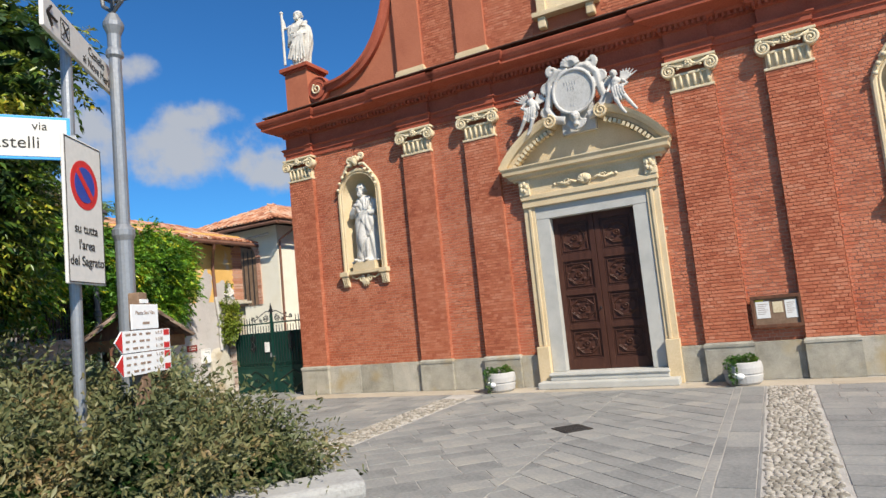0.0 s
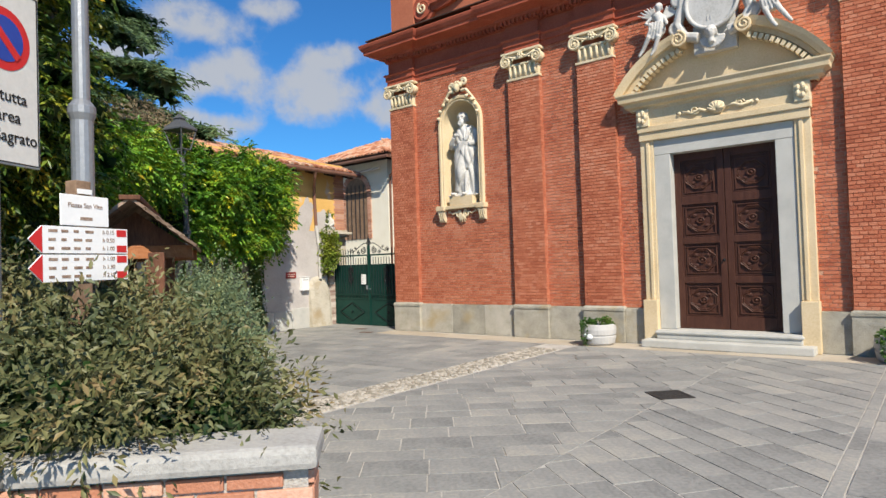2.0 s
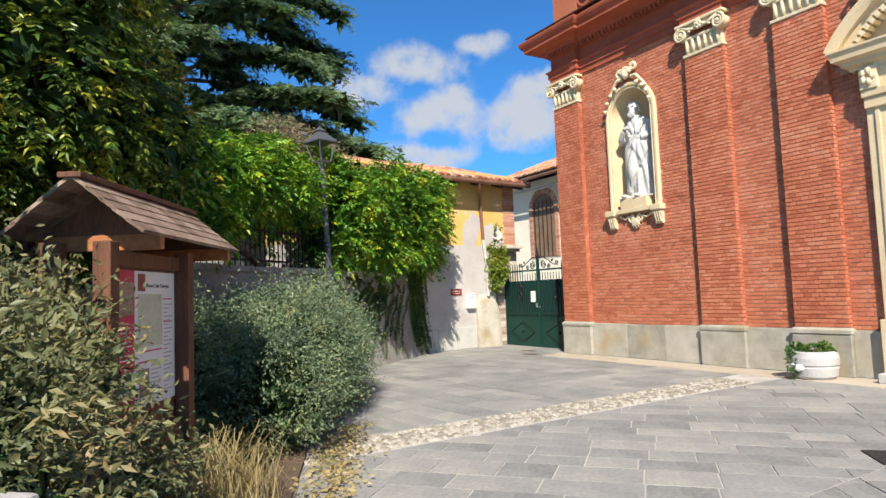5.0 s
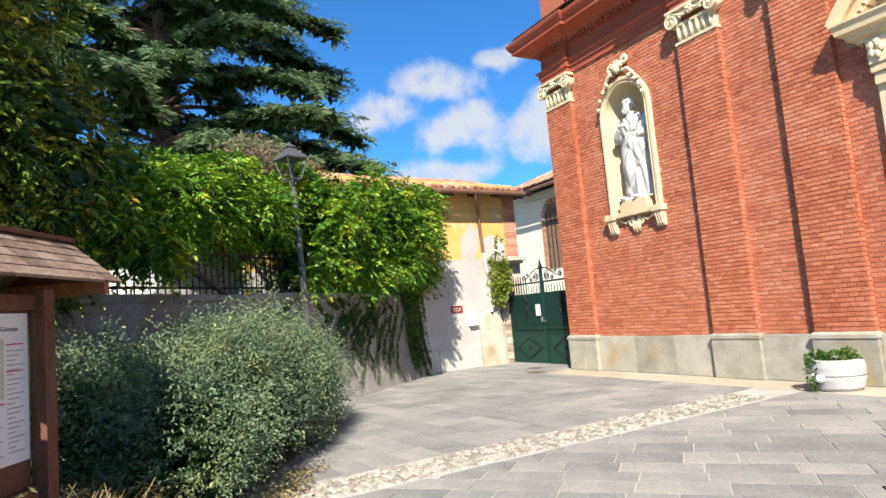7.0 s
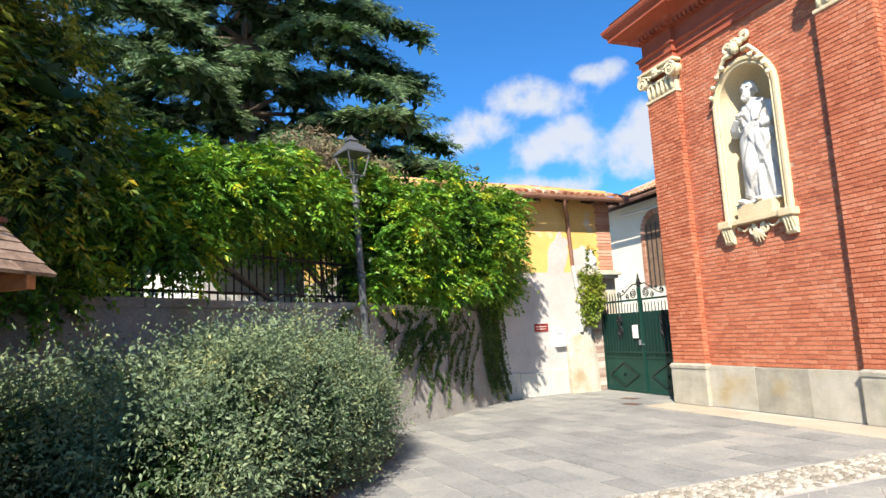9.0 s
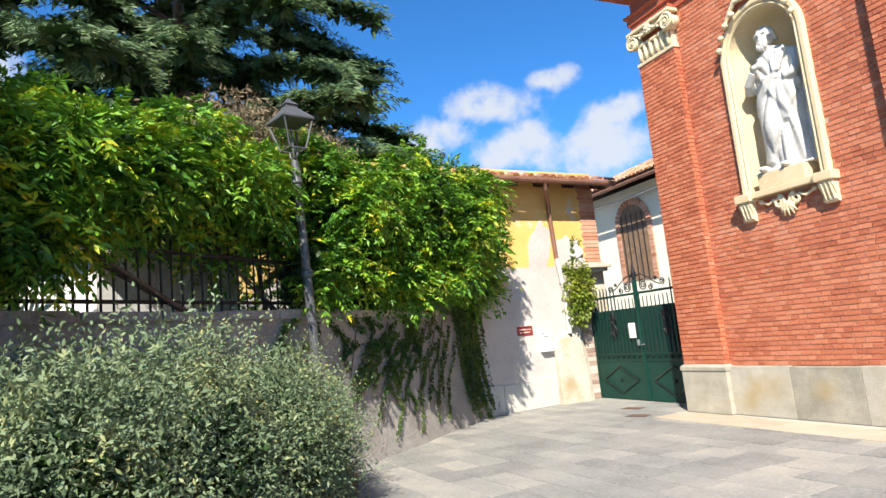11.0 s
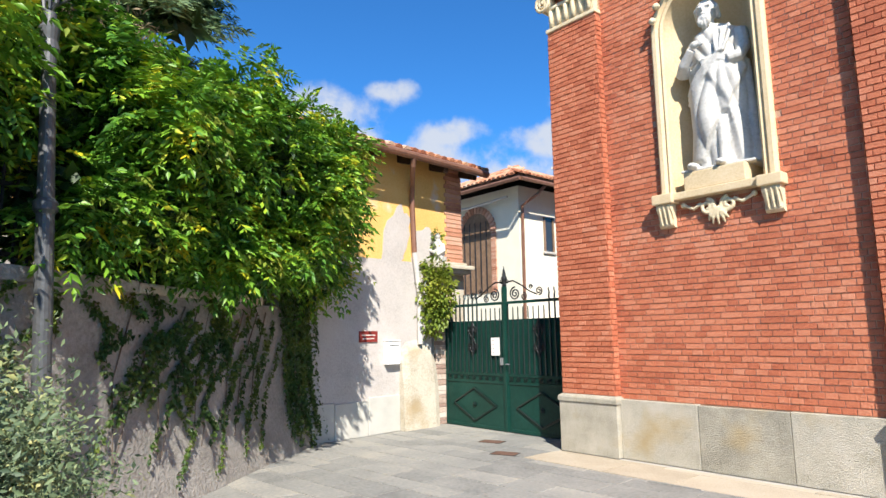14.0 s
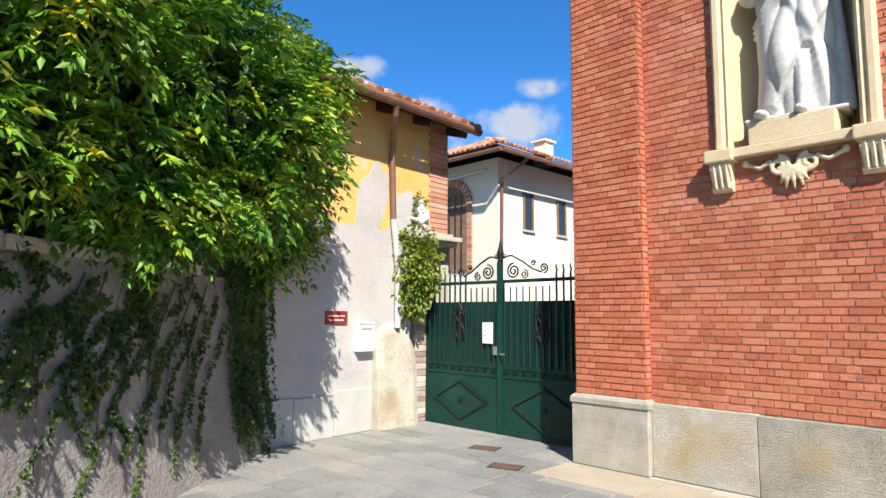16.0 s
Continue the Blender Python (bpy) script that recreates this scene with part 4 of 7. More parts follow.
door = thing("church_door", (0, 0, 0), 0, "closed dark walnut double door with carved quatrefoil panels", "door")
for sg in (-1, 1):
    bm = B()
    a, b = sorted((AXIS + sg * 0.006, AXIS + sg * 0.99))
    box(bm, a, b, 0.36, 0.44, 0.34, 4.02)
    cx = (a + b) / 2
    for u, v in ((a, a + 0.13), (b - 0.13, b)):
        box(bm, u, v, 0.32, 0.37, 0.34, 4.02, 0.008)
    for z0, z1 in ((0.34, 0.60), (1.28, 1.42), (2.10, 2.24), (2.92, 3.10), (3.84, 4.02)):
        box(bm, a + 0.13, b - 0.13, 0.32, 0.37, z0, z1, 0.008)
    leaf = part("door_leaf", bm, M["door"], door)
    for z0, z1 in ((0.60, 1.28), (1.42, 2.10), (2.24, 2.92), (3.10, 3.84)):
        bm = B()
        u, v = a + 0.135, b - 0.135
        w, h = v - u, z1 - z0
        for r0, d in ((0.0, 0.018), (0.05, 0.03)):
            for q in ((u + r0, v - r0, z0 + r0 + 0.005, z0 + r0 + 0.03), (u + r0, v - r0, z1 - r0 - 0.03, z1 - r0 - 0.005)):
                box(bm, q[0], q[1], 0.36 - d, 0.362, q[2], q[3], 0.006)
            for q in ((u + r0 + 0.003, u + r0 + 0.03), (v - r0 - 0.03, v - r0 - 0.003)):
                box(bm, q[0], q[1], 0.36 - d, 0.362, z0 + r0 + 0.03, z1 - r0 - 0.03, 0.006)
        mz = (z0 + z1) / 2
        for sc in (1.0, 0.86):
            lobes = []
            for j in range(49):
                t = 6.2832 * j / 48
                rr = sc * (1 + 0.16 * abs(math.cos(2 * t)) - 0.10 * (abs(math.sin(2 * t)) < 0.3))
                lobes.append((cx + 0.25 * rr * math.cos(t), 0.345, mz + 0.21 * rr * math.sin(t)))
            tube(bm, lobes, 0.018 if sc == 1 else 0.010, 6)
        tube(bm, [(cx + 0.07 * math.cos(t), 0.34, mz + 0.055 * math.sin(t)) for t in [6.2832 * j / 16 for j in range(17)]], 0.016, 6)
        ball(bm, (cx, 0.345, mz), (0.04, 0.03, 0.03), 8)
        for j in range(4):
            t = 0.785 + 1.5708 * j
            ball(bm, (cx + 0.17 * math.cos(t), 0.352, mz + 0.15 * math.sin(t)), (0.06, 0.02, 0.035), 6)
        part("carved_panel", bm, M["door"], leaf, smooth=False)
bm = B()
tube(bm, [(AXIS - 0.06, 0.31, 1.75), (AXIS - 0.06, 0.33, 1.75)], 0.03, 12)
ball(bm, (AXIS - 0.06, 0.295, 1.75), 0.022, 8)
part("door_knob", bm, M["iron"], door, "small dark iron knob")
bm = B()
box(bm, 7.62, 10.22, 0.62, 0.98, 0.0, 4.3)
tagged(part("door_backing", bm, M["darkhole"], church), kind="structure")


# ---- carved figures
def robed(bm, h, w, lean=0.0, twist=0.0, folds=9, seed=0):
    """A standing draped body: rings with folds, from foot to shoulder."""
    rings, n, m = [], 64, 40
    for k in range(m + 1):
        s = k / m
        z = h * 0.84 * s
        prof = 0.80 + 0.16 * min(1, s / 0.4) - 0.10 * s + 0.08 * math.sin(s * math.pi) if s < 0.86 else 0.89 - (s - 0.86) * 3.6
        rx, ry = w * 0.5 * prof * (0.92 + 0.14 * math.sin(s * 5 + seed)), w * 0.36 * prof
        amp = 0.10 * (1 - s) ** 0.7 + 0.02
        ring = []
        for j in range(n):
            a = 6.2832 * j / n
            f = 1 + amp * math.sin(folds * a + 2.2 * s + seed + 1.3 * math.sin(2 * a + seed)) + 0.6 * amp * math.sin((folds + 6) * a - 5 * s + 2 * seed) + 0.05 * math.sin(11 * s + 3 * a)
            ring.append(bm.verts.new((lean * s + 0.03 * math.sin(4 * s) + rx * f * math.cos(a), ry * f * math.sin(a), z)))
        rings.append(ring)
    for u, v in zip(rings, rings[1:]):
        for j in range(n):
            bm.faces.new((u[j], u[(j + 1) % n], v[(j + 1) % n], v[j]))
    bm.faces.new(rings[0][::-1])
    bm.faces.new(rings[-1])
    # mantle: heavy diagonal folds across the front
    # one bunched roll round the waist, long falls of cloth from it to the hem
    y0 = -w * 0.34
    for q in range(3):
        tube(bm, [(lean + w * 0.46, y0 * 0.3, h * (0.60 - 0.012 * q)), (lean + w * 0.30, y0 * 0.9, h * (0.58 - 0.016 * q)), (lean * 0.7, y0 * 1.10, h * (0.555 - 0.02 * q)), (-w * 0.30, y0 * 0.92, h * (0.50 - 0.03 * q)), (-w * 0.44, y0 * 0.4, h * (0.46 - 0.03 * q))], 0.032 * h / 2, 8)
    for q in range(7):
        xa, xb = w * (0.36 - 0.05 * q), w * (0.40 - 0.125 * q)
        hem = h * (0.06 + 0.025 * abs(q - 2))
        tube(bm, [(lean + xa, y0 * 0.95, h * 0.555), ((xa + xb) / 2 + 0.02 * math.sin(3 * q), y0 * (1.12 + 0.06 * (q % 2)), h * 0.36), (xb, y0 * (1.02 + 0.1 * (q % 2)), hem)], 0.022 * h / 2, 7, 0.034 * h / 2)
    for q in range(4):
        tube(bm, [(lean + w * (0.34 - 0.07 * q), y0 * 0.7, h * 0.80), (lean + w * (0.28 - 0.10 * q), y0 * 1.05, h * 0.69), (lean + w * (0.10 - 0.10 * q), y0 * 1.1, h * 0.58)], 0.024 * h / 2, 7)
    return bm


def head(bm, x, y, z, r, beard=True):
    ball(bm, (x, y, z), (r * 0.82, r * 0.95, r * 1.15), 16)
    ball(bm, (x, y + r * 0.15, z + r * 0.35), (r * 0.98, r * 1.0, r * 0.9), 12)
    ball(bm, (x, y - r * 0.95, z - r * 0.05), (r * 0.16, r * 0.2, r * 0.28), 8)
    for sg in (-1, 1):
        ball(bm, (x + sg * r * 0.34, y - r * 0.84, z + r * 0.24), (r * 0.32, r * 0.18, r * 0.11), 8)
        for q in range(4):
            ball(bm, (x + sg * r * 0.86, y - r * 0.1 + r * 0.2 * q, z + r * (0.3 - 0.25 * q)), r * 0.28, 7)
    if beard:
        ball(bm, (x, y - r * 0.62, z - r * 0.85), (r * 0.62, r * 0.5, r * 0.5), 10)
        for q in range(4):
            ball(bm, (x + r * 0.26 * (q - 1.5), y - r * 0.78, z - r * (1.15 + 0.22 * (1.5 - abs(q - 1.5)))), (r * 0.2, r * 0.34, r * 0.48), 8)
        ball(bm, (x, y - r * 0.98, z - r * 0.46), (r * 0.36, r * 0.16, r * 0.10), 8)
    tube(bm, [(x, y + r * 0.1, z - r * 0.7), (x, y + r * 0.15, z - r * 1.9)], r * 0.55, 10)


def draped_saint(bm):
    """A bearded man in tunic and mantle: folds fan out from the gathered waist, the mantle's hem is drawn up over one leg."""
    zs = (0.0, 0.2, 0.6, 1.0, 1.3, 1.5, 1.75, 1.92, 2.0, 2.06)
    lefts = (0.36, 0.33, 0.28, 0.30, 0.32, 0.28, 0.27, 0.21, 0.12, 0.07)
    rights = (0.42, 0.42, 0.40, 0.41, 0.41, 0.38, 0.38, 0.36, 0.24, 0.08)
    depths = (0.25, 0.25, 0.23, 0.24, 0.25, 0.22, 0.23, 0.19, 0.14, 0.08)
    n, m, top = 150, 130, 2.06
    rings = []
    for k in range(m + 1):
        z = top * k / m
        xl, xr, dp = float(np.interp(z, zs, lefts)), float(np.interp(z, zs, rights)), float(np.interp(z, zs, depths))
        ring = []
        for j in range(n):
            a = 6.2832 * j / n
            x, y = (xr if math.cos(a) > 0 else xl) * math.cos(a), dp * math.sin(a)
            out = 0.0
            if z < 1.53:
                u = math.atan2(x - 0.14, 1.62 - z)
                r = math.hypot(x - 0.14, 1.62 - z)
                ph = 9.0 * u + 1.4 * math.sin(2.1 * r + 1.0) + 0.7 * math.sin(5 * u)
                out += 0.055 * min(1.0, r / 0.5) * (abs(math.sin(ph)) ** 0.7 - 0.6) * (1.0 if math.sin(a) < 0.3 else 0.5)
                # the forward knee and the hem drawn up beside it
                out += 0.09 * math.exp(-((x + 0.10) / 0.14) ** 2 - ((z - 0.72) / 0.38) ** 2)
                hem = 0.16 + 0.62 * max(0.0, min(1.0, (x + 0.16) / 0.30)) - 0.75 * max(0.0, min(1.0, (x - 0.20) / 0.14))
                out -= 0.065 * max(0.0, min(1.0, (hem - z) / 0.05))
                # flap falling in a point from the waist
                out += 0.04 * max(0.0, min(1.0, (z - 0.78 - 2.2 * abs(x - 0.20)) / 0.10))
            else:
                d1 = 0.80 * x + 0.60 * (z - 1.5)
                ph = 17.0 * d1 + 0.8 * math.sin(6 * x)
                out += 0.032 * (abs(math.sin(ph)) ** 0.7 - 0.5)
            f = 1 + out / max(0.08, math.hypot(x, y))
            ring.append(bm.verts.new((x * f if abs(math.cos(a)) < 0.95 else x * (1 + 0.5 * (f - 1)), y * f, z)))
        rings.append(ring)
    for u, v in zip(rings, rings[1:]):
        for j in range(n):
            bm.faces.new((u[j], u[(j + 1) % n], v[(j + 1) % n], v[j]))
    bm.faces.new(rings[0][::-1])
    bm.faces.new(rings[-1])
    # gathered roll at the waist, and the mantle's edges over shoulder and hip
    for q in range(3):
        tube(bm, [(0.40, -0.06, 1.42 - 0.03 * q), (0.28, -0.19, 1.47 - 0.035 * q), (0.14, -0.25, 1.55 - 0.04 * q), (-0.04, -0.26, 1.42 - 0.06 * q), (-0.22, -0.20, 1.22 - 0.07 * q), (-0.33, -0.06, 1.12 - 0.07 * q)], 0.034 - 0.004 * q, 8, 0.026)
    for q in range(3):
        tube(bm, [(0.06 + 0.10 * q, -0.10, 2.02 - 0.02 * q), (0.10 + 0.10 * q, -0.20, 1.85), (0.12 + 0.07 * q, -0.25, 1.68), (0.14 + 0.03 * q, -0.26, 1.55)], 0.022, 7, 0.03)
    # mantle falling behind at the side
    tube(bm, [(0.40, 0.02, 1.45), (0.43, 0.0, 0.9), (0.46, -0.02, 0.4), (0.47, -0.02, 0.04)], 0.05, 8, 0.075)
    # arms: one bent up to the breast, one wrapped in the mantle
    tube(bm, [(-0.19, -0.02, 1.86), (-0.34, -0.05, 1.58), (-0.37, -0.10, 1.42)], 0.09, 10, 0.10)
    tube(bm, [(-0.37, -0.10, 1.42), (-0.30, -0.24, 1.50), (-0.16, -0.31, 1.66)], 0.095, 10, 0.055)
    ball(bm, (-0.11, -0.33, 1.71), (0.065, 0.05, 0.055), 8)
    for q in range(4):
        tube(bm, [(-0.10 + 0.018 * q, -0.345, 1.74 - 0.02 * q), (-0.03 + 0.014 * q, -0.345, 1.77 - 0.026 * q)], 0.016, 6)
    tube(bm, [(0.36, -0.02, 1.86), (0.41, -0.10, 1.58), (0.37, -0.16, 1.46), (0.24, -0.22, 1.44)], 0.10, 10, 0.07)
    # bare shin and feet
    tube(bm, [(0.10, -0.16, 0.70), (0.11, -0.20, 0.35), (0.10, -0.20, 0.08)], 0.075, 9, 0.05)
    ball(bm, (0.10, -0.28, 0.05), (0.07, 0.15, 0.05), 9)
    ball(bm, (-0.26, -0.26, 0.06), (0.075, 0.15, 0.055), 9)


def saint(name, m, mat, label, pose_kind):
    bm = B()
    h, w = 2.40, 0.84
    if pose_kind == "book":
        draped_saint(bm)
        head(bm, -0.01, -0.09, 2.235, 0.148)
        box(bm, -0.42, 0.50, -0.30, 0.25, -0.012, 0.03, 0.01)
        ob = organic(name, bm, mat, None, 0.011)
        ob.matrix_world = m @ Matrix.Diagonal((0.97, 0.97, 0.94, 1))
        return tagged(ob, label, "statue")
    robed(bm, h, w, 0.02, 0, 9, 4.0)
    head(bm, 0.05, -0.08, h * 0.93, 0.155)
    sh = h * 0.80
    tube(bm, [(-0.28, 0.0, sh), (-0.48, -0.08, sh - 0.10), (-0.52, -0.14, sh + 0.30)], 0.08, 8, 0.05)
    tube(bm, [(-0.53, -0.16, 0.25), (-0.53, -0.16, h * 1.02)], 0.045, 8)
    ball(bm, (-0.53, -0.16, h * 1.04), 0.07, 8)
    tube(bm, [(0.28, 0.0, sh), (0.34, -0.16, sh - 0.28), (0.10, -0.28, sh - 0.20)], 0.08, 8, 0.05)
    for sg in (-1, 1):
        ball(bm, (sg * 0.16, -0.24, 0.05), (0.08, 0.17, 0.05), 8)
    lathe(bm, [(0.34, -0.01), (0.36, 0.03), (0.34, 0.06)], n=24)
    ob = organic(name, bm, mat, None, 0.016)
    ob.matrix_world = m @ Matrix.Diagonal((0.95, 0.9, 0.76, 1))
    return tagged(ob, label, "statue")


saint("niche_statue", pose(2.40, 0.40, 3.638, 0, 0, 6), M["marble"], "white marble statue of a robed bearded saint in a niche", "book")
saint("niche_statue", pose(2 * AXIS - 2.40, 0.40, 3.638, 0, 0, -6), M["marble"], "white marble statue of a robed saint in a niche", "book")
saint("roof_statue", pose(0.5, 0.45, 9.905, 0, 0, 4), M["marble_old"], "weathered stone robed statue with a staff on a corner pedestal", "staff")
saint("roof_statue", pose(WIDE - 0.5, 0.45, 9.905, 0, 0, -4), M["marble_old"], "weathered stone robed statue with a staff on a corner pedestal", "staff")


def angel(m, mirror, label):
    bm = B()
    robe_h = 0.95
    for q in range(7):
        s = q / 6
        ball(bm, (0.10 * math.sin(3 * s), -0.02, 0.28 + 0.5 * s), (0.17 - 0.04 * s + 0.03 * math.sin(7 * s), 0.14, 0.13), 10)
    for sg in (-1, 1):
        tube(bm, [(sg * 0.08, 0, 0.34), (sg * 0.13, -0.16, 0.22), (sg * 0.16 - 0.12, -0.10, -0.10), (sg * 0.16 - 0.2, -0.12, -0.26)], 0.085, 8, 0.04)
        tube(bm, [(sg * 0.15, 0, 0.78), (sg * 0.28, -0.08, 0.60), (sg * 0.2 + 0.12, -0.16, 0.52)], 0.06, 8, 0.035)
        for f in range(6):
            a = 0.35 + 0.22 * f
            tube(bm, [(sg * 0.08, 0.10, 0.70), (sg * (0.12 + 0.22 * math.cos(a)), 0.12, 0.74 + 0.22 * math.sin(a)), (sg * (0.14 + (0.50 - 0.03 * f) * math.cos(a)), 0.10, 0.74 + (0.50 - 0.03 * f) * math.sin(a))], 0.05, 6, 0.02)
    head(bm, 0.02, -0.06, 1.02, 0.10, False)
    for q in range(5):
        tube(bm, [(-0.16 + 0.08 * q, -0.13, 0.62), (-0.12 + 0.07 * q, -0.17, 0.4), (-0.2 + 0.09 * q, -0.15, 0.16)], 0.032, 6)
    if mirror:
        bmesh.ops.scale(bm, verts=bm.verts, vec=(-1, 1, 1))
    ob = organic("angel_statue", bm, M["marble"], None, 0.016)
    ob.matrix_world = m
    return tagged(ob, label, "statue")


angel(pose(7.80, -0.16, 6.22, 0, 8, 0) @ Matrix.Scale(0.78, 4), False, "white marble winged angel sitting on the curved pediment")
angel(pose(10.04, -0.16, 6.22, 0, -8, 0) @ Matrix.Scale(0.78, 4), True, "white marble winged angel sitting on the curved pediment")

cart = thing("cartouche", (AXIS + 0.03, 0.02, 5.88), 0, "white marble oval cartouche with scrolls over the door", "cartouche")
cart.matrix_world = pose(AXIS + 0.03, 0.02, 5.88) @ Matrix.Scale(0.91, 4)
bm = B()
n = 40
tube(bm, [(0, 0.12, 1.0), (0, -0.22, 1.0)], 0.5, 32)
bmesh.ops.scale(bm, verts=bm.verts, vec=(1.0, 1, 1.06))
part("shield", bm, M["marble"], cart)
bm = B()
tube(bm, [(0.53 * math.cos(6.2832 * j / n), -0.22, 1.06 + 0.57 * math.sin(6.2832 * j / n)) for j in range(n + 1)], 0.05, 8)
for sg in (-1, 1):
    tube(bm, [(sg * 0.10, -0.12, 1.70), (sg * 0.40, -0.14, 1.66), (sg * 0.62, -0.12, 1.42), (sg * 0.66, -0.10, 1.1), (sg * 0.76, -0.1, 0.75), (sg * 0.60, -0.14, 0.45), (sg * 0.30, -0.16, 0.36)], 0.12, 8)
    tube(bm, spiral(sg * 0.52, 1.72, 0.15, 0.04, 1.7, math.pi / 2, -0.16, 26, -sg), 0.055, 7)
    tube(bm, spiral(sg * 0.72, 1.30, 0.14, 0.03, 1.6, math.pi / 2, -0.14, 26, -sg), 0.05, 7)
    tube(bm, spiral(sg * 0.80, 0.70, 0.14, 0.03, 1.6, -math.pi / 2, -0.12, 26, sg), 0.05, 7)
    tube(bm, [(sg * 0.62, -0.1, 1.5), (sg * 0.78, -0.12, 1.36), (sg * 0.72, -0.12, 1.18)], 0.06, 7)
organic("scrollwork", bm, M["marble"], cart, 0.018)
bm = B()
for j in range(9):
    a = math.pi * (0.05 + 0.9 * j / 8)
    tube(bm, [(0, -0.16, 1.72), (0.14 * math.cos(a), -0.26, 1.74 + 0.14 * math.sin(a)), (0.25 * math.cos(a), -0.22, 1.76 + 0.24 * math.sin(a))], 0.028, 6, 0.045)
organic("shell", bm, M["marble"], cart, 0.016)
bm = B()
head(bm, 0, -0.36, 0.36, 0.12, False)
for j in range(10):
    a = math.pi * (1.05 + 0.9 * j / 9)
    tube(bm, [(0, -0.24, 0.30), (0.26 * math.cos(a), -0.24, 0.28 + 0.24 * math.sin(a))], 0.04, 6, 0.05)
organic("cherub_face", bm, M["marble"], cart, 0.016)
for z, w in ((1.30, 0.42), (1.16, 0.25), (0.72, 0.20)):
    bm = B()
    for j in range(int(w / 0.07)):
        box(bm, -w / 2 + j * 0.07, -w / 2 + j * 0.07 + 0.012, -0.232, -0.22, z - 0.05, z + 0.05)
    part("inscription", bm, M["concrete"], cart)
bm = B()
box(bm, AXIS - 0.37, AXIS + 0.43, -0.04, WALL_Y, 5.9, 7.3)
part("cartouche_backing", bm, M["marble"], church)

# notice board
nb = thing("notice_board", (12.47, WALL_Y - 0.13, 1.06), 0, "brown framed glazed notice board with papers on a brick pilaster", "notice board")
bm = B()
box(bm, -0.43, 0.43, 0.0, 0.05, 0.0, 0.62)
part("back_panel", bm, M["shutter"], nb)
for q in ((-0.46, 0.46, -0.02, 0.05), (-0.46, 0.46, 0.57, 0.64), (-0.46, -0.40, 0.05, 0.57), (0.40, 0.46, 0.05, 0.57)):
    bm = B()
    box(bm, q[0], q[1], -0.04, 0.03, q[2], q[3], 0.008)
    part("frame", bm, M["wood"], nb)
for x0, x1, z0, z1, mt in ((-0.37, -0.12, 0.18, 0.52, "paper"), (-0.06, 0.12, 0.28, 0.50, "ornament"), (0.16, 0.37, 0.16, 0.52, "paper"), (-0.37, -0.22, 0.52, 0.555, "yellow")):
    bm = B()
    box(bm, x0, x1, -0.008, -0.003, z0, z1)
    sheet = part("notice", bm, M[mt], nb)
    if mt == "paper":
        bm = B()
        for j in range(6):
            box(bm, x0 + 0.03, x1 - 0.03 - 0.03 * (j % 3), -0.010, -0.009, z1 - 0.06 - 0.04 * j, z1 - 0.05 - 0.04 * j)
        part("print", bm, M["photo"], sheet)


# planters by the door
def planter(x, y, seed):
    p = thing("planter", (x, y, 0), 0, "round pale concrete planter with trailing ivy at the church wall", "planter", "planters at the door")
    bm = B()
    lathe(bm, [(0.28, 0.0), (0.33, 0.05), (0.355, 0.16), (0.36, 0.19), (0.345, 0.20), (0.345, 0.22), (0.365, 0.235), (0.37, 0.34), (0.35, 0.43), (0.33, 0.45), (0.29, 0.45), (0.27, 0.38)], n=32)
    part("bowl", bm, M["concrete"], p, smooth=False)
    bm = B()
    lathe(bm, [(0.27, 0.36), (0.27, 0.39), (0.1, 0.41)], n=20)
    part("earth", bm, M["soil"], p)
    rng = np.random.default_rng(seed)
    pos, d = shell([(0, 0, 0.44, 0.27, 0.27, 0.10), (-0.15, -0.2, 0.44, 0.16, 0.12, 0.12), (-0.16, -0.37, 0.28, 0.07, 0.05, 0.22), (0.15, 0.05, 0.50, 0.12, 0.1, 0.08)], 1100, rng)
    leaf_cloud("ivy", pos, d, 0.05, 0.8, M["ivy"], p, "trailing ivy", seed=seed)
    bm = B()
    ball(bm, (-0.05, -0.38, 0.20), (0.09, 0.05, 0.06), 8)
    ball(bm, (-0.14, -0.36, 0.22), (0.05, 0.04, 0.05), 8)
    part("rag", bm, M["white"], p, "white cloth knot", smooth=True)


planter(6.43, -0.42, 3)
planter(11.72, -0.45, 4)


# ---------------------------------------------------------------- house beside the gate
HOUSE_TURN = math.degrees(math.atan2(0.996, -0.09))
house = thing("house", (-3.07, -2.69, 0), HOUSE_TURN, "old house with flaking ochre plaster under a tile roof", "house")
# local x runs along the street wall, local y into the house
bm = B()
box(bm, -3.6, 3.95, 0.0, 5.2, 3.03, 5.25)
part("upper_wall", bm, M["plaster_y"], house, "ochre plaster wall, flaked to white near the downpipe")
bm = B()
box(bm, -3.6, 2.9, -0.012, 5.2, 0.0, 3.027)
box(bm, 2.9, 3.95, 0.02, 5.2, 0.0, 3.027)
part("lower_wall", bm, M["plaster_w"], house, "whitewashed lower wall")
bm = B()
rng = random.Random(4)
flake = [(2.2 + 0.32 * math.cos(a) * rng.uniform(0.75, 1.2) + 0.15 * math.sin(a), -0.008, 3.42 + 0.62 * math.sin(a) * rng.uniform(0.8, 1.15)) for a in [6.2832 * j / 26 for j in range(26)]]
prism(bm, flake, (0, 0.02, 0))
flake = [(2.92 + 0.34 * math.cos(a) * rng.uniform(0.75, 1.2), -0.008, 3.25 + 0.50 * math.sin(a) * rng.uniform(0.8, 1.15)) for a in [6.2832 * j / 22 for j in range(22)]]
prism(bm, flake, (0, 0.02, 0))
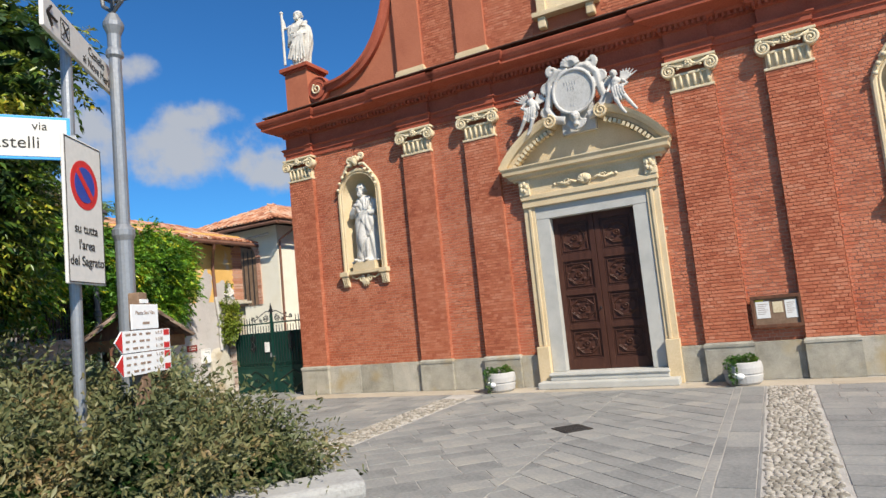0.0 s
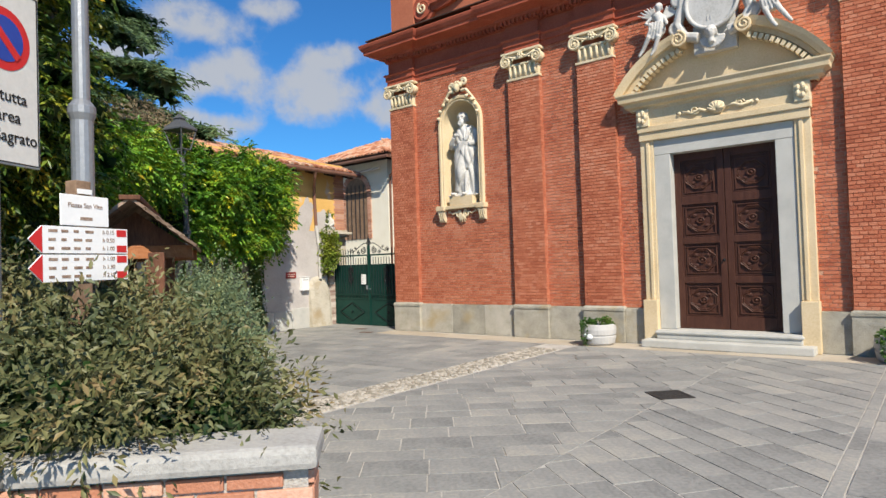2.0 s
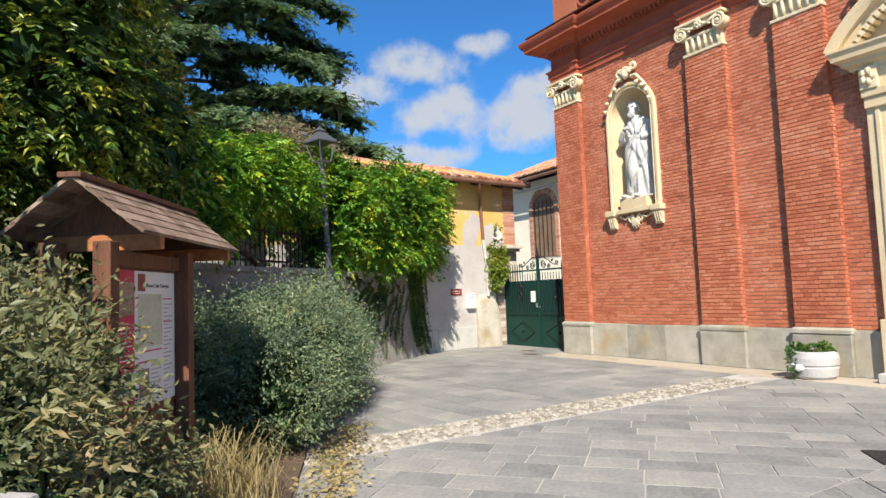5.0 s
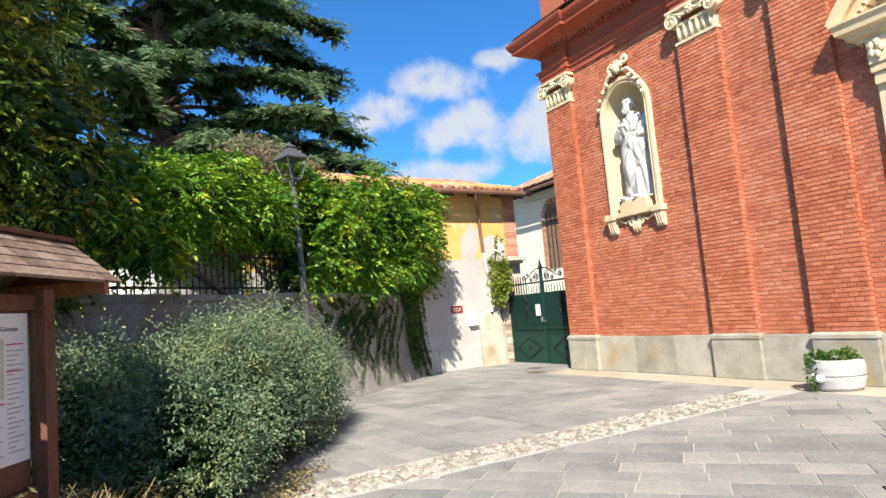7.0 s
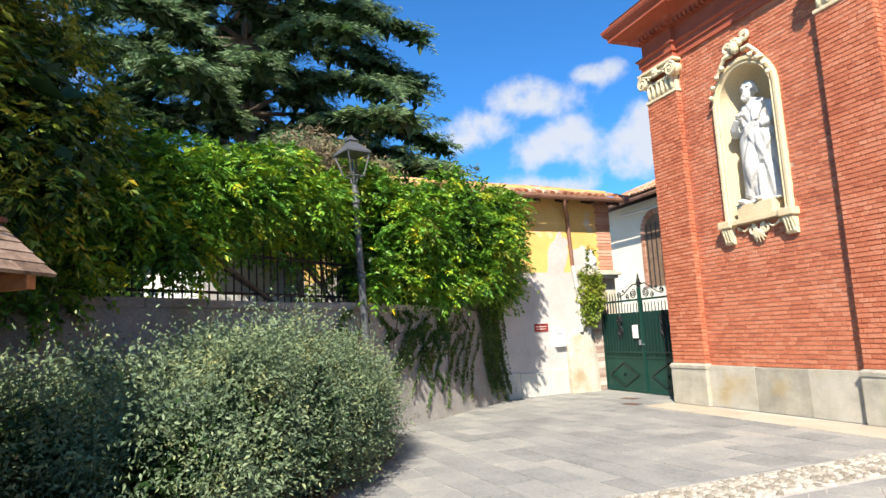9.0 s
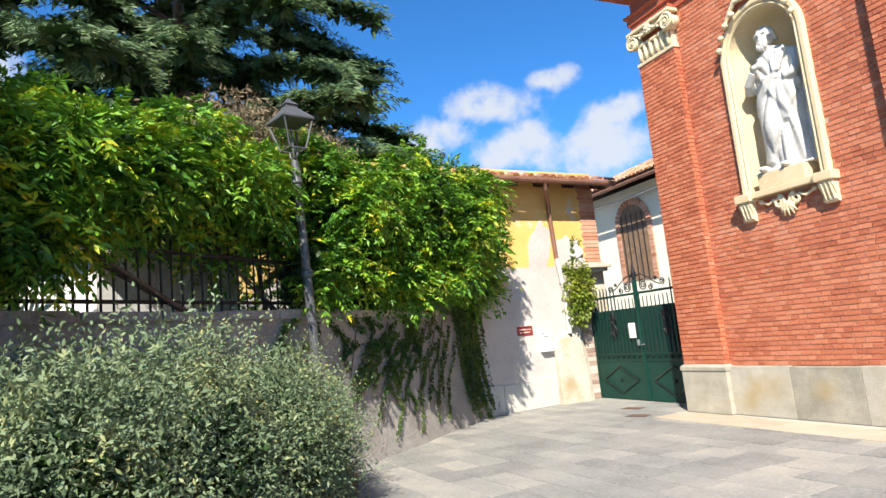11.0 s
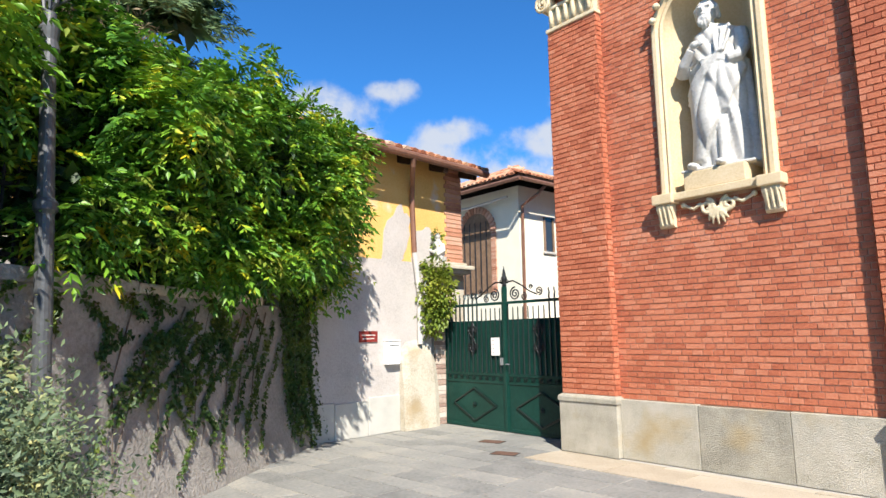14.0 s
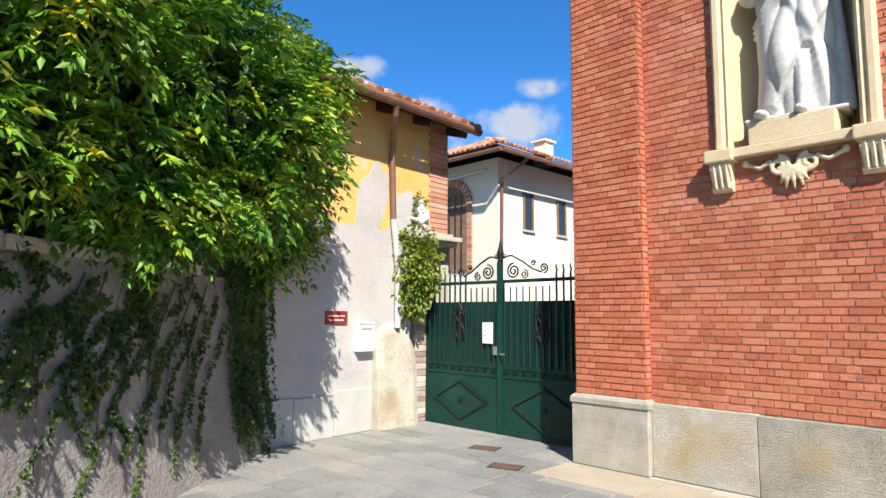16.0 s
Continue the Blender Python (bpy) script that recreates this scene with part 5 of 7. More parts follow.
part("bare_plaster", bm, M["plaster_w"], house, "patch of bare white plaster where the ochre has flaked")
for x0, x1 in ((0.0, 0.80), (0.81, 1.50), (1.51, 2.22)):
    bm = B()
    box(bm, x0, x1, -0.045, 0.05, 0.0, 0.60 + 0.03 * math.sin(5 * x0), 0.015)
    part("base_stone", bm, M["granite"], house)
bm = B()
sweep(bm, [(0.0, 0.0), (0.16, 0.0), (0.13, 0.9), (0.07, 1.42), (0.0, 1.62)], [((2.23, 0.0, 0), (0, -1, 0), (0, 0, 0.85)), ((2.38, 0.0, 0), (0, -1.15, 0), (0, 0, 0.97)), ((2.66, 0.0, 0), (0, -1.2, 0), (0, 0, 1)), ((2.98, 0.0, 0), (0, -1.2, 0), (0, 0, 0.9)), ((3.1, 0.0, 0), (0, -1, 0), (0, 0, 0.8))])
part("buttress", bm, M["limewash"], house, "lime washed buttress with stains", smooth=False)
for k in range(58):
    bm = B()
    z = 0.02 + k * 0.088
    if z < 2.3:
        continue
    o = 0.05 if k % 2 else 0.0
    box(bm, 3.47 + o, 3.96, -0.02, 0.4, z, z + 0.076, 0.004)
    part("brick", bm, M["planterbrick"], house)
# tile roof: rows of overlapping half-round tiles
slope = radians(17)
roof_m = Matrix.Translation((0, -0.50, 4.93)) @ Matrix.Rotation(slope, 4, "X")
bm = B()
box(bm, -4.0, 4.3, 0.0, 3.6, -0.05, 0.0, 0, roof_m)
roof = part("roof", bm, M["eavewood"], house, "low clay tile roof with wide dark eaves")
tile_v, tile_f = [], []
nseg = 6
for j in range(nseg + 1):
    a = math.pi * j / nseg
    tile_v += [(0.085 * math.cos(a), 0.0, 0.02 + 0.065 * math.sin(a)), (0.07 * math.cos(a), 0.42, 0.035 + 0.055 * math.sin(a))]
for j in range(nseg):
    tile_f.append((2 * j, 2 * j + 1, 2 * j + 3, 2 * j + 2))
tile_f.append(tuple(range(0, 2 * nseg + 2, 2)))
tile_mesh = bpy.data.meshes.new("roof_tile")
tile_mesh.from_pydata(tile_v, [], tile_f)
tile_mesh.materials.append(M["tile"])
rng = random.Random(9)
many_v, many_f = [], []
for i in range(42):
    for j in range(10):
        m = roof_m @ Matrix.Translation((-3.95 + i * 0.197 + rng.uniform(-0.012, 0.012), -0.06 + j * 0.37 + rng.uniform(-0.02, 0.02), 0.02 + rng.uniform(0, 0.012))) @ Matrix.Rotation(rng.uniform(-0.06, 0.06), 4, "Z")
        if j < 5:
            ob = new("roof_tile", tile_mesh)
            ob.parent, ob.matrix_local = roof, m
        else:
            base = len(many_v)
            many_v += [m @ Vector(v) for v in tile_v]
            many_f += [tuple(base + q for q in f) for f in tile_f]
tagged(raw("roof_tiles_far", many_v, many_f, M["tile"], roof), kind="stuff")
bm = B()
tube(bm, [(-4.0, -0.58, 4.87), (4.15, -0.58, 4.87)], 0.07, 10)
part("gutter", bm, M["copper"], house, "brown copper gutter")
bm = B()
tube(bm, [(2.10, -0.58, 4.83), (2.14, -0.52, 4.70), (2.46, -0.16, 4.46), (2.53, -0.07, 4.2), (2.58, -0.07, 3.2)], 0.05, 10)
part("downpipe", bm, M["copper"], house, "copper downpipe")
bm = B()
tube(bm, [(2.58, -0.07, 3.2), (2.70, -0.07, 2.4), (2.68, -0.09, 1.5)], 0.052, 10)
part("lower_downpipe", bm, M["zinc"], house, "pale lower end of the downpipe")
for x in [-3.6 + 0.84 * k for k in range(10)]:
    bm = B()
    box(bm, x - 0.06, x + 0.06, 0.05, 1.3, -0.19, -0.055, 0.01, roof_m)
    part("rafter", bm, M["eavewood"], house)
bm = B()
box(bm, 0.75, 1.05, -0.01, 0.1, 4.42, 4.6)
part("vent_window", bm, M["darkhole"], house)

plaque = thing("wall_plaque", (-3.188, -1.385, 1.56), HOUSE_TURN, "small maroon enamel plaque with white lettering on the house wall", "plaque")
bm = B()
box(bm, 0.0, 0.40, -0.035, -0.014, 0.0, 0.19, 0.004)
part("plate", bm, M["maroon"], plaque)
for z, w in ((0.12, 0.30), (0.06, 0.26)):
    bm = B()
    for j in range(9):
        box(bm, 0.20 - w / 2 + j * w / 9, 0.20 - w / 2 + (j + 0.75) * w / 9, -0.0375, -0.0355, z - 0.010, z + 0.010)
    part("lettering", bm, M["offwhite"], plaque)
mail = thing("mailbox", (-3.232, -0.9, 1.165), HOUSE_TURN, "white metal letterbox fixed on the house wall", "mailbox")
bm = B()
box(bm, 0.06, 0.35, -0.14, -0.014, 0.0, 0.40, 0.012)
part("body", bm, M["white"], mail)
bm = B()
box(bm, 0.055, 0.355, -0.155, -0.014, 0.405, 0.425, 0.006)
part("lid", bm, M["white"], mail)
bm = B()
box(bm, 0.10, 0.31, -0.143, -0.141, 0.32, 0.335)
part("slot", bm, M["black"], mail)

# gate pier with ivy, small statue on top
GY = 0.70
pier = thing("gate_pier", (0, 0, 0), 0, "rubble stone gate pier capped with moulded stone", "gate pier")
bm = B()
box(bm, -3.86, -3.32, GY - 0.24, GY + 0.5, 0.0, 2.95)
part("core", bm, M["limewash"], pier)
rng = random.Random(3)
z = 0.0
while z < 2.9:
    hgt = rng.uniform(0.05, 0.11)
    x = -3.62
    while x < -3.31:
        w = rng.uniform(0.10, 0.2)
        bm = B()
        box(bm, x, min(x + w, -3.30) - 0.006, GY - 0.255 - rng.uniform(0, 0.02), GY + 0.2, z + 0.004, z + hgt - 0.004, 0.008)
        part("stone", bm, M["rubble"], pier)
        x += w
    z += hgt
bm = B()
box(bm, -3.88, -2.98, GY - 0.52, GY + 0.5, 2.92, 3.00, 0.02)
box(bm, -3.84, -3.06, GY - 0.44, GY + 0.45, 2.84, 2.92, 0.03)
box(bm, -3.80, -3.10, GY - 0.40, GY + 0.4, 3.00, 3.06, 0.02)
part("cap", bm, M["limewash"], pier, "moulded stone cap")
bm = B()
box(bm, -0.13, 0.13, -0.10, 0.10, 0.0, 0.10)
for q in range(6):
    s = q / 5
    ball(bm, (0.03 * math.sin(4 * s), 0, 0.12 + 0.26 * s), (0.13 - 0.03 * s, 0.11, 0.10), 8)
ball(bm, (0.0, -0.03, 0.50), 0.07, 8)
tube(bm, [(-0.1, 0, 0.34), (-0.15, -0.08, 0.22), (0.0, -0.13, 0.18)], 0.04, 6)
tube(bm, [(0.1, 0, 0.34), (0.16, -0.06, 0.2), (0.05, -0.14, 0.12)], 0.04, 6)
st = organic("pier_statue", bm, M["marble"], None, 0.014)
st.matrix_world = pose(-3.24, GY - 0.22, 3.06, 0, 0, 20)
tagged(st, "small white stone sitting figure on the gate pier", "statue")
ic = thing("intercom", (-3.42, GY - 0.29, 1.32), 0, "grey metal intercom panel on the gate pier", "intercom")
bm = B()
box(bm, -0.06, 0.06, -0.03, 0.03, 0.0, 0.30, 0.008)
part("plate", bm, M["steel"], ic)
for k in range(4):
    bm = B()
    tube(bm, [(0.0, -0.03, 0.06 + 0.06 * k), (0.0, -0.038, 0.06 + 0.06 * k)], 0.014, 8)
    part("button", bm, M["black"], ic)

# ---------------------------------------------------------------- green gate
gate = thing("gate", (0, GY, 0), 0, "closed dark green iron double gate with scrolled top", "gate")
gate.matrix_world = pose(0, GY, -0.02) @ Matrix.Diagonal((1, 1, 0.955, 1))


def gate_leaf(x0, x1, flip):
    w = x1 - x0
    bm = B()
    box(bm, x0, x1, -0.015, 0.015, 0.06, 2.02)
    sheet = part("sheet", bm, M["gate"], gate, "green sheet metal infill")
    for q in ((x0, x0 + 0.05, 0.04, 2.34), (x1 - 0.05, x1, 0.04, 2.34)):
        bm = B()
        box(bm, q[0], q[1], -0.03, 0.03, q[2], q[3], 0.006)
        part("stile", bm, M["gate"], gate)
    for z0, z1 in ((0.03, 0.09), (0.86, 0.91), (1.00, 1.05), (2.30, 2.35)):
        bm = B()
        box(bm, x0 + 0.05, x1 - 0.05, -0.028, 0.028, z0, z1, 0.005)
        part("rail", bm, M["gate"], gate)
    n = 13
    for k in range(n):
        x = x0 + 0.09 + (w - 0.18) * k / (n - 1)
        bm = B()
        tall = 2.5 if (k > 7) == (flip > 0) else 2.32
        tube(bm, [(x, -0.032, 1.05), (x, -0.032, tall - 0.08)] + ([(x + 0.012, -0.032, tall - 0.04), (x - 0.008, -0.032, tall), (x, -0.032, tall + 0.04)] if tall > 2.4 else []), 0.016, 6, 0.010)
        # the dark colour stands in for the shadow gaps between bars
        part("bar", bm, M["gate_dark"], gate)
    for k in range(9):
        bm = B()
        x = x0 + 0.12 + (w - 0.24) * k / 8
        tube(bm, [(x + 0.04 * math.cos(t), -0.03, 0.955 + 0.035 * math.sin(t)) for t in [6.2832 * j / 12 for j in range(13)]], 0.008, 5)
        ball(bm, (x, -0.03, 0.955), 0.018, 6)
        part("rosette", bm, M["gate_dark"], gate)
    cx, cz = (x0 + x1) / 2, 0.46
    bm = B()
    dd = [(cx - 0.55, cz), (cx, cz + 0.30), (cx + 0.55, cz), (cx, cz - 0.30), (cx - 0.55, cz)]
    for (a, b), (c, d) in zip(dd, dd[1:]):
        tube(bm, [(a, -0.022, b), (c, -0.022, d)], 0.022, 5)
    part("diamond", bm, M["gate_dark"], gate, "raised diamond frame")
    bm = B()
    for j in range(8):
        t = 6.2832 * j / 8
        ball(bm, (cx + 0.03 * math.cos(t), -0.025, cz + 0.03 * math.sin(t)), 0.018, 6)
    ball(bm, (cx, -0.035, cz), 0.02, 6)
    part("boss", bm, M["gate_dark"], gate)
    bm = B()
    for sg in (-1, 1):
        for zz, fl in ((1.86, 1), (1.52, -1)):
            tube(bm, spiral(cx + sg * 0.06, zz, 0.07, 0.012, 1.5, -fl * math.pi / 2, -0.045, 22, sg * fl), 0.011, 5)
        tube(bm, [(cx + sg * 0.01, -0.045, 1.98), (cx + sg * 0.09, -0.045, 1.80), (cx + sg * 0.02, -0.045, 1.69), (cx + sg * 0.09, -0.045, 1.56), (cx + sg * 0.01, -0.045, 1.38)], 0.011, 5)
    tube(bm, [(cx, -0.05, 1.36), (cx, -0.05, 2.02)], 0.014, 6)
    part("scroll_panel", bm, M["iron"], gate, "black wrought iron scroll ornament")
    # scrolled crest rising to the middle
    bm = B()
    xm = x1 if flip < 0 else x0
    sg = -1 if flip < 0 else 1
    tube(bm, spiral(xm + sg * 0.24, 2.48, 0.12, 0.02, 2.0, math.pi / 2, 0.0, 34, sg), 0.014, 6)
    tube(bm, [(xm + sg * 0.05, 0, 2.70), (xm + sg * 0.20, 0, 2.72), (xm + sg * 0.40, 0, 2.62), (xm + sg * 0.58, 0, 2.50), (xm + sg * 0.74, 0, 2.44)], 0.014, 6)
    tube(bm, spiral(xm + sg * 0.78, 2.50, 0.075, 0.015, 1.6, -math.pi / 2, 0.0, 26, sg), 0.012, 6)
    tube(bm, spiral(xm + sg * 0.44, 2.42, 0.07, 0.015, 1.5, math.pi / 2, 0.0, 22, -sg), 0.012, 6)
    tube(bm, spiral(xm + sg * 0.60, 2.58, 0.045, 0.012, 1.4, 0, 0.0, 18, sg), 0.010, 6)
    part("crest_scroll", bm, M["iron"], gate, "black wrought iron scrolls")


gate_leaf(-3.30, -1.735, -1)
gate_leaf(-1.715, -0.15, 1)
bm = B()
box(bm, -1.76, -1.69, -0.045, 0.03, 0.03, 2.62, 0.008)
part("centre_post", bm, M["gate"], gate)
bm = B()
lathe(bm, [(0.03, 2.62), (0.05, 2.64), (0.03, 2.68), (0.05, 2.74), (0.055, 2.78), (0.03, 2.84), (0.035, 2.86), (0.022, 2.89), (0.026, 2.91), (0.014, 2.94), (0.005, 3.0)], (-1.725, 0, 0), 12)
for sg in (-1, 1):
    tube(bm, spiral(-1.725 + sg * 0.07, 2.72, 0.05, 0.012, 1.4, math.pi / 2, 0.0, 20, sg), 0.010, 6)
part("finial", bm, M["iron"], gate, "iron cone finial", smooth=True)
bm = B()
box(bm, -1.82, -1.76, -0.07, -0.015, 1.20, 1.33, 0.008)
part("lock", bm, M["steel"], gate, "grey lock")
bm = B()
tube(bm, [(-1.66, -0.04, 1.22), (-1.66, -0.09, 1.22), (-1.58, -0.09, 1.22)], 0.012, 6)
part("handle", bm, M["steel"], gate, "grey handle")
nt = thing("gate_notice", (-1.93, GY - 0.05, 1.29), 0, "white paper notice fixed on the green gate", "notice")
bm = B()
box(bm, -0.10, 0.10, -0.010, 0.0, 0.0, 0.31)
part("sheet", bm, M["white"], nt)
for k in range(4):
    bm = B()
    box(bm, -0.06, -0.03, -0.0115, -0.0105, 0.04 + 0.07 * k, 0.055 + 0.07 * k)
    part("print_mark", bm, M["photo"], nt)
bm = B()
box(bm, -0.14, 0.05, GY - 0.15, GY + 0.35, 0, 2.6)
part("gate_jamb", bm, M["brickwall"], church)

# ---------------------------------------------------------------- white house beyond the gate
back = thing("white_house", (-10.0, 10.3, 0), 0, "ivory plastered house with clay tile roof beyond the gate", "house")
EZ = 7.35
bm = B()
box(bm, -6.0, 0.0, 0.0, 16.0, 0.0, EZ)
part("wall", bm, M["plaster_c"], back, "sunlit ivory plaster wall")
for y in (1.40, 3.52, 5.6, 8.0):
    bm = B()
    box(bm, -0.03, 0.012, y, y + 0.62, 4.88, 6.26)
    win = part("window", bm, M["glass"], back, "narrow window in a brown wooden frame")
    for u, v in ((y, y + 0.09), (y + 0.53, y + 0.62)):
        bm = B()
        box(bm, 0.012, 0.05, u, v, 4.88, 6.26, 0.006)
        part("shutter", bm, M["shutter"], win)
    bm = B()
    box(bm, 0.0, 0.09, y - 0.06, y + 0.68, 4.80, 4.878, 0.006)
    part("sill", bm, M["concrete"], win)
ACX, ASP = -2.35, 5.75
bm = B()
arc = [(ACX - 0.85, -0.03, 3.3), (ACX + 0.85, -0.03, 3.3)] + [(ACX + 0.85 * math.cos(math.pi * j / 14), -0.03, ASP + 0.85 * math.sin(math.pi * j / 14)) for j in range(15)]
prism(bm, arc, (0, 0.06, 0))
win = part("arched_window", bm, M["shutter"], back, "arched window with old boards and grille")
for k in range(17):
    a = math.pi * (k + 0.5) / 17
    bm = B()
    box(bm, -0.07, 0.07, -0.07, 0.04, -0.14, 0.14, 0.008, Matrix.Translation((ACX + 0.99 * math.cos(a), 0, ASP + 0.99 * math.sin(a))) @ Matrix.Rotation(math.pi / 2 - a, 4, "Y"))
    part("arch_brick", bm, M["planterbrick"], win)
for sg in (-1, 1):
    for k in range(31):
        bm = B()
        box(bm, ACX + sg * 0.99 - 0.13, ACX + sg * 0.99 + 0.13, -0.06, 0.04, 3.32 + k * 0.078, 3.32 + k * 0.078 + 0.066, 0.004)
        part("jamb_brick", bm, M["planterbrick"], win)
for k in range(5):
    bm = B()
    tube(bm, [(ACX - 0.64 + 0.32 * k, -0.09, 3.3), (ACX - 0.64 + 0.32 * k, -0.09, 6.2)], 0.02, 6)
    part("window_bar", bm, M["iron"], win)
X0, X1, Y0, Y1, RX, RZ = -6.9, 0.9, -0.9, 16.9, -3.0, 9.0
bm = B()
prism(bm, [(X1, Y0, EZ), (X1, Y1, EZ), (RX, Y1 - 3, RZ), (RX, Y0 + 3.9, RZ)], (0, 0, 0.10))
prism(bm, [(X0, Y0, EZ), (X1, Y0, EZ), (RX, Y0 + 3.9, RZ)], (0, 0, 0.10))
prism(bm, [(X0, Y0, EZ), (RX, Y0 + 3.9, RZ), (RX, Y1 - 3, RZ), (X0, Y1, EZ)], (0, 0, 0.10))
broof = part("roof", bm, M["eavewood"], back, "clay tile hip roof")
rng = random.Random(5)
many_v, many_f = [], []
slopeb = math.atan2(RZ - EZ, 3.9)
for face in (0, 1):
    for i in range(76 if face == 0 else 33):
        for j in range(11):
            run = j * 0.40 * math.cos(slopeb)
            u = i * 0.235
            lim = 17.8 if face == 0 else 7.8
            if u < run or (u > lim - run):
                continue
            local = Matrix.Rotation(slopeb, 4, "X") @ Matrix.Translation((0, j * 0.40, 0.02 + rng.uniform(0, 0.015)))
            if face == 0:
                m = Matrix.Translation((X1 + 0.06, Y0 + u, EZ + 0.1)) @ Matrix.Rotation(math.pi / 2, 4, "Z") @ local
            else:
                m = Matrix.Translation((X0 + u, Y0 - 0.06, EZ + 0.1)) @ local
            base = len(many_v)
            many_v += [m @ Vector((v[0] * 1.25, v[1] * 1.1, v[2] * 1.3)) for v in tile_v]
            many_f += [tuple(base + q for q in f) for f in tile_f]
tagged(raw("roof_tiles", many_v, many_f, M["tile"], broof), kind="stuff")
for pts in ([(X1 + 0.1, Y0, EZ - 0.05), (X1 + 0.1, Y1, EZ - 0.05)], [(X0, Y0 - 0.1, EZ - 0.05), (X1 + 0.1, Y0 - 0.1, EZ - 0.05)]):
    bm = B()
    tube(bm, pts, 0.08, 8)
    part("gutter", bm, M["copper"], back)
bm = B()
tube(bm, [(0.95, 0.5, EZ - 0.1), (0.7, 0.35, EZ - 0.4), (0.1, 0.1, EZ - 0.8), (0.07, 0.07, 0.2)], 0.06, 8)
part("downpipe", bm, M["copper"], back)
bm = B()
tube(bm, [(-4.6, -0.15, 6.95), (-2.4, -0.35, 6.80), (-0.3, -0.3, 6.92)], 0.055, 8)
part("overflow_pipe", bm, M["zinc"], back)
bm = B()
box(bm, -2.2, -1.6, 5.0, 5.6, 8.2, 9.3)
box(bm, -2.3, -1.5, 4.9, 5.7, 9.3, 9.38)
part("chimney", bm, M["plaster_c"], back, "white chimney with a flat cap")

# ---------------------------------------------------------------- garden wall, fence and lamp
WT = math.degrees(math.atan2(-0.78, 0.626))
gwall = thing("garden_wall", (-3.0, -2.55, 0), WT, "stained grey rendered garden wall with a stone coping", "garden wall", kind="structure")
bm = B()
sweep(bm, [(-0.32, 0.0), (0.14, 0.0), (0.05, 0.5), (0.0, 0.9), (0.0, 2.10), (-0.32, 2.10)], [((s, 0.02 * math.sin(3 * s), 0), (0, 1, 0), (0, 0, 1)) for s in [-0.35 + 0.4 * k for k in range(42)]])
part("render", bm, M["plaster_g"], gwall, "rough stained cement render")
for k in range(17):
    bm = B()
    s = 1.40 + 0.85 * k
    box(bm, s, s + 0.835, -0.36, 0.05, 2.10, 2.21 + 0.012 * math.sin(5 * k), 0.018)
    part("coping_stone", bm, M["limewash"] if k < 3 else M["plaster_g"], gwall)

fence = thing("garden_fence", (-3.0, -2.55, 0.08), WT, "black iron railing on the garden wall", "fence")
for k in range(68):
    bm = B()
    s = 2.6 + 0.135 * k
    tube(bm, [(s, -0.16, 2.12), (s, -0.16, 2.86)], 0.013, 6)
    tube(bm, [(s, -0.16, 2.86), (s, -0.16, 2.95)], 0.02, 6, 0.003)
    part("bar", bm, M["iron"], fence)
for z in (2.24, 2.78):
    bm = B()
    box(bm, 2.5, 11.9, -0.175, -0.145, z - 0.02, z + 0.02, 0.004)
    part("rail", bm, M["iron"], fence)

shed = thing("garden_shed", (-0.59, -8.11, 0), WT, "pale boarded shed in the garden behind the railing", "shed")
for k in range(8):
    bm = B()
    box(bm, -1.12 + 0.28 * k, -1.12 + 0.28 * k + 0.27, -1.6, 0.0, 0.0, 3.05, 0.005)
    part("board", bm, M["shed"], shed)
bm = B()
box(bm, -1.3, 1.3, -1.9, 0.2, 3.055, 3.12)
part("roof", bm, M["plaster_g"], shed)


def lantern(p, z, s, mat):
    """A tapered four-sided street lantern on a spigot."""
    a, b, h = 0.13 * s, 0.23 * s, 0.42 * s
    bm = B()
    for sx in (-1, 1):
        for sy in (-1, 1):
            tube(bm, [(sx * a, sy * a, z), (sx * b, sy * b, z + h)], 0.014 * s, 6)
    for r, zz in ((a, z), (b, z + h)):
        for q in range(4):
            c = [(r, r), (-r, r), (-r, -r), (r, -r)]
            tube(bm, [(*c[q], zz), (*c[(q + 1) % 4], zz)], 0.014 * s, 6)
    part("lantern_frame", bm, mat, p)
    bm = B()
    lathe(bm, [(0.36 * s, z + h), (0.35 * s, z + h + 0.03), (0.13 * s, z + h + 0.20 * s), (0.12 * s, z + h + 0.24 * s), (0.15 * s, z + h + 0.25 * s), (0.05 * s, z + h + 0.32 * s), (0.03 * s, z + h + 0.36 * s)], n=4)
    bmesh.ops.rotate(bm, verts=bm.verts, cent=(0, 0, 0), matrix=Matrix.Rotation(math.pi / 4, 3, "Z"))
    part("lantern_roof", bm, mat, p)
    bm = B()
    for q in range(2):
        tube(bm, [((-1) ** q * 0.10 * s, 0, z - 0.02), ((-1) ** q * 0.09 * s, 0, z - 0.10 * s), (0, 0, z - 0.17 * s)], 0.016 * s, 6)
    tube(bm, [(0, 0, z - 0.18 * s), (0, 0, z + h * 0.75)], 0.016 * s, 8)
    part("lantern_bracket", bm, mat, p)


lamp = thing("street_lamp", (0.64, -6.62, 0), 20, "dark grey cast iron street lamp with a square lantern", "street lamp", "street lamps")
bm = B()
lathe(bm, [(0.11, 0), (0.11, 0.5), (0.08, 0.6), (0.065, 0.7), (0.062, 2.55), (0.085, 2.58), (0.085, 2.64), (0.06, 2.67), (0.05, 3.80), (0.075, 3.83), (0.06, 3.9), (0.075, 4.0), (0.05, 4.04), (0.045, 4.12), (0.035, 4.14)], n=16)
part("post", bm, M["lampgrey"], lamp, smooth=False)
lantern(lamp, 4.28, 0.92, M["lampgrey"])
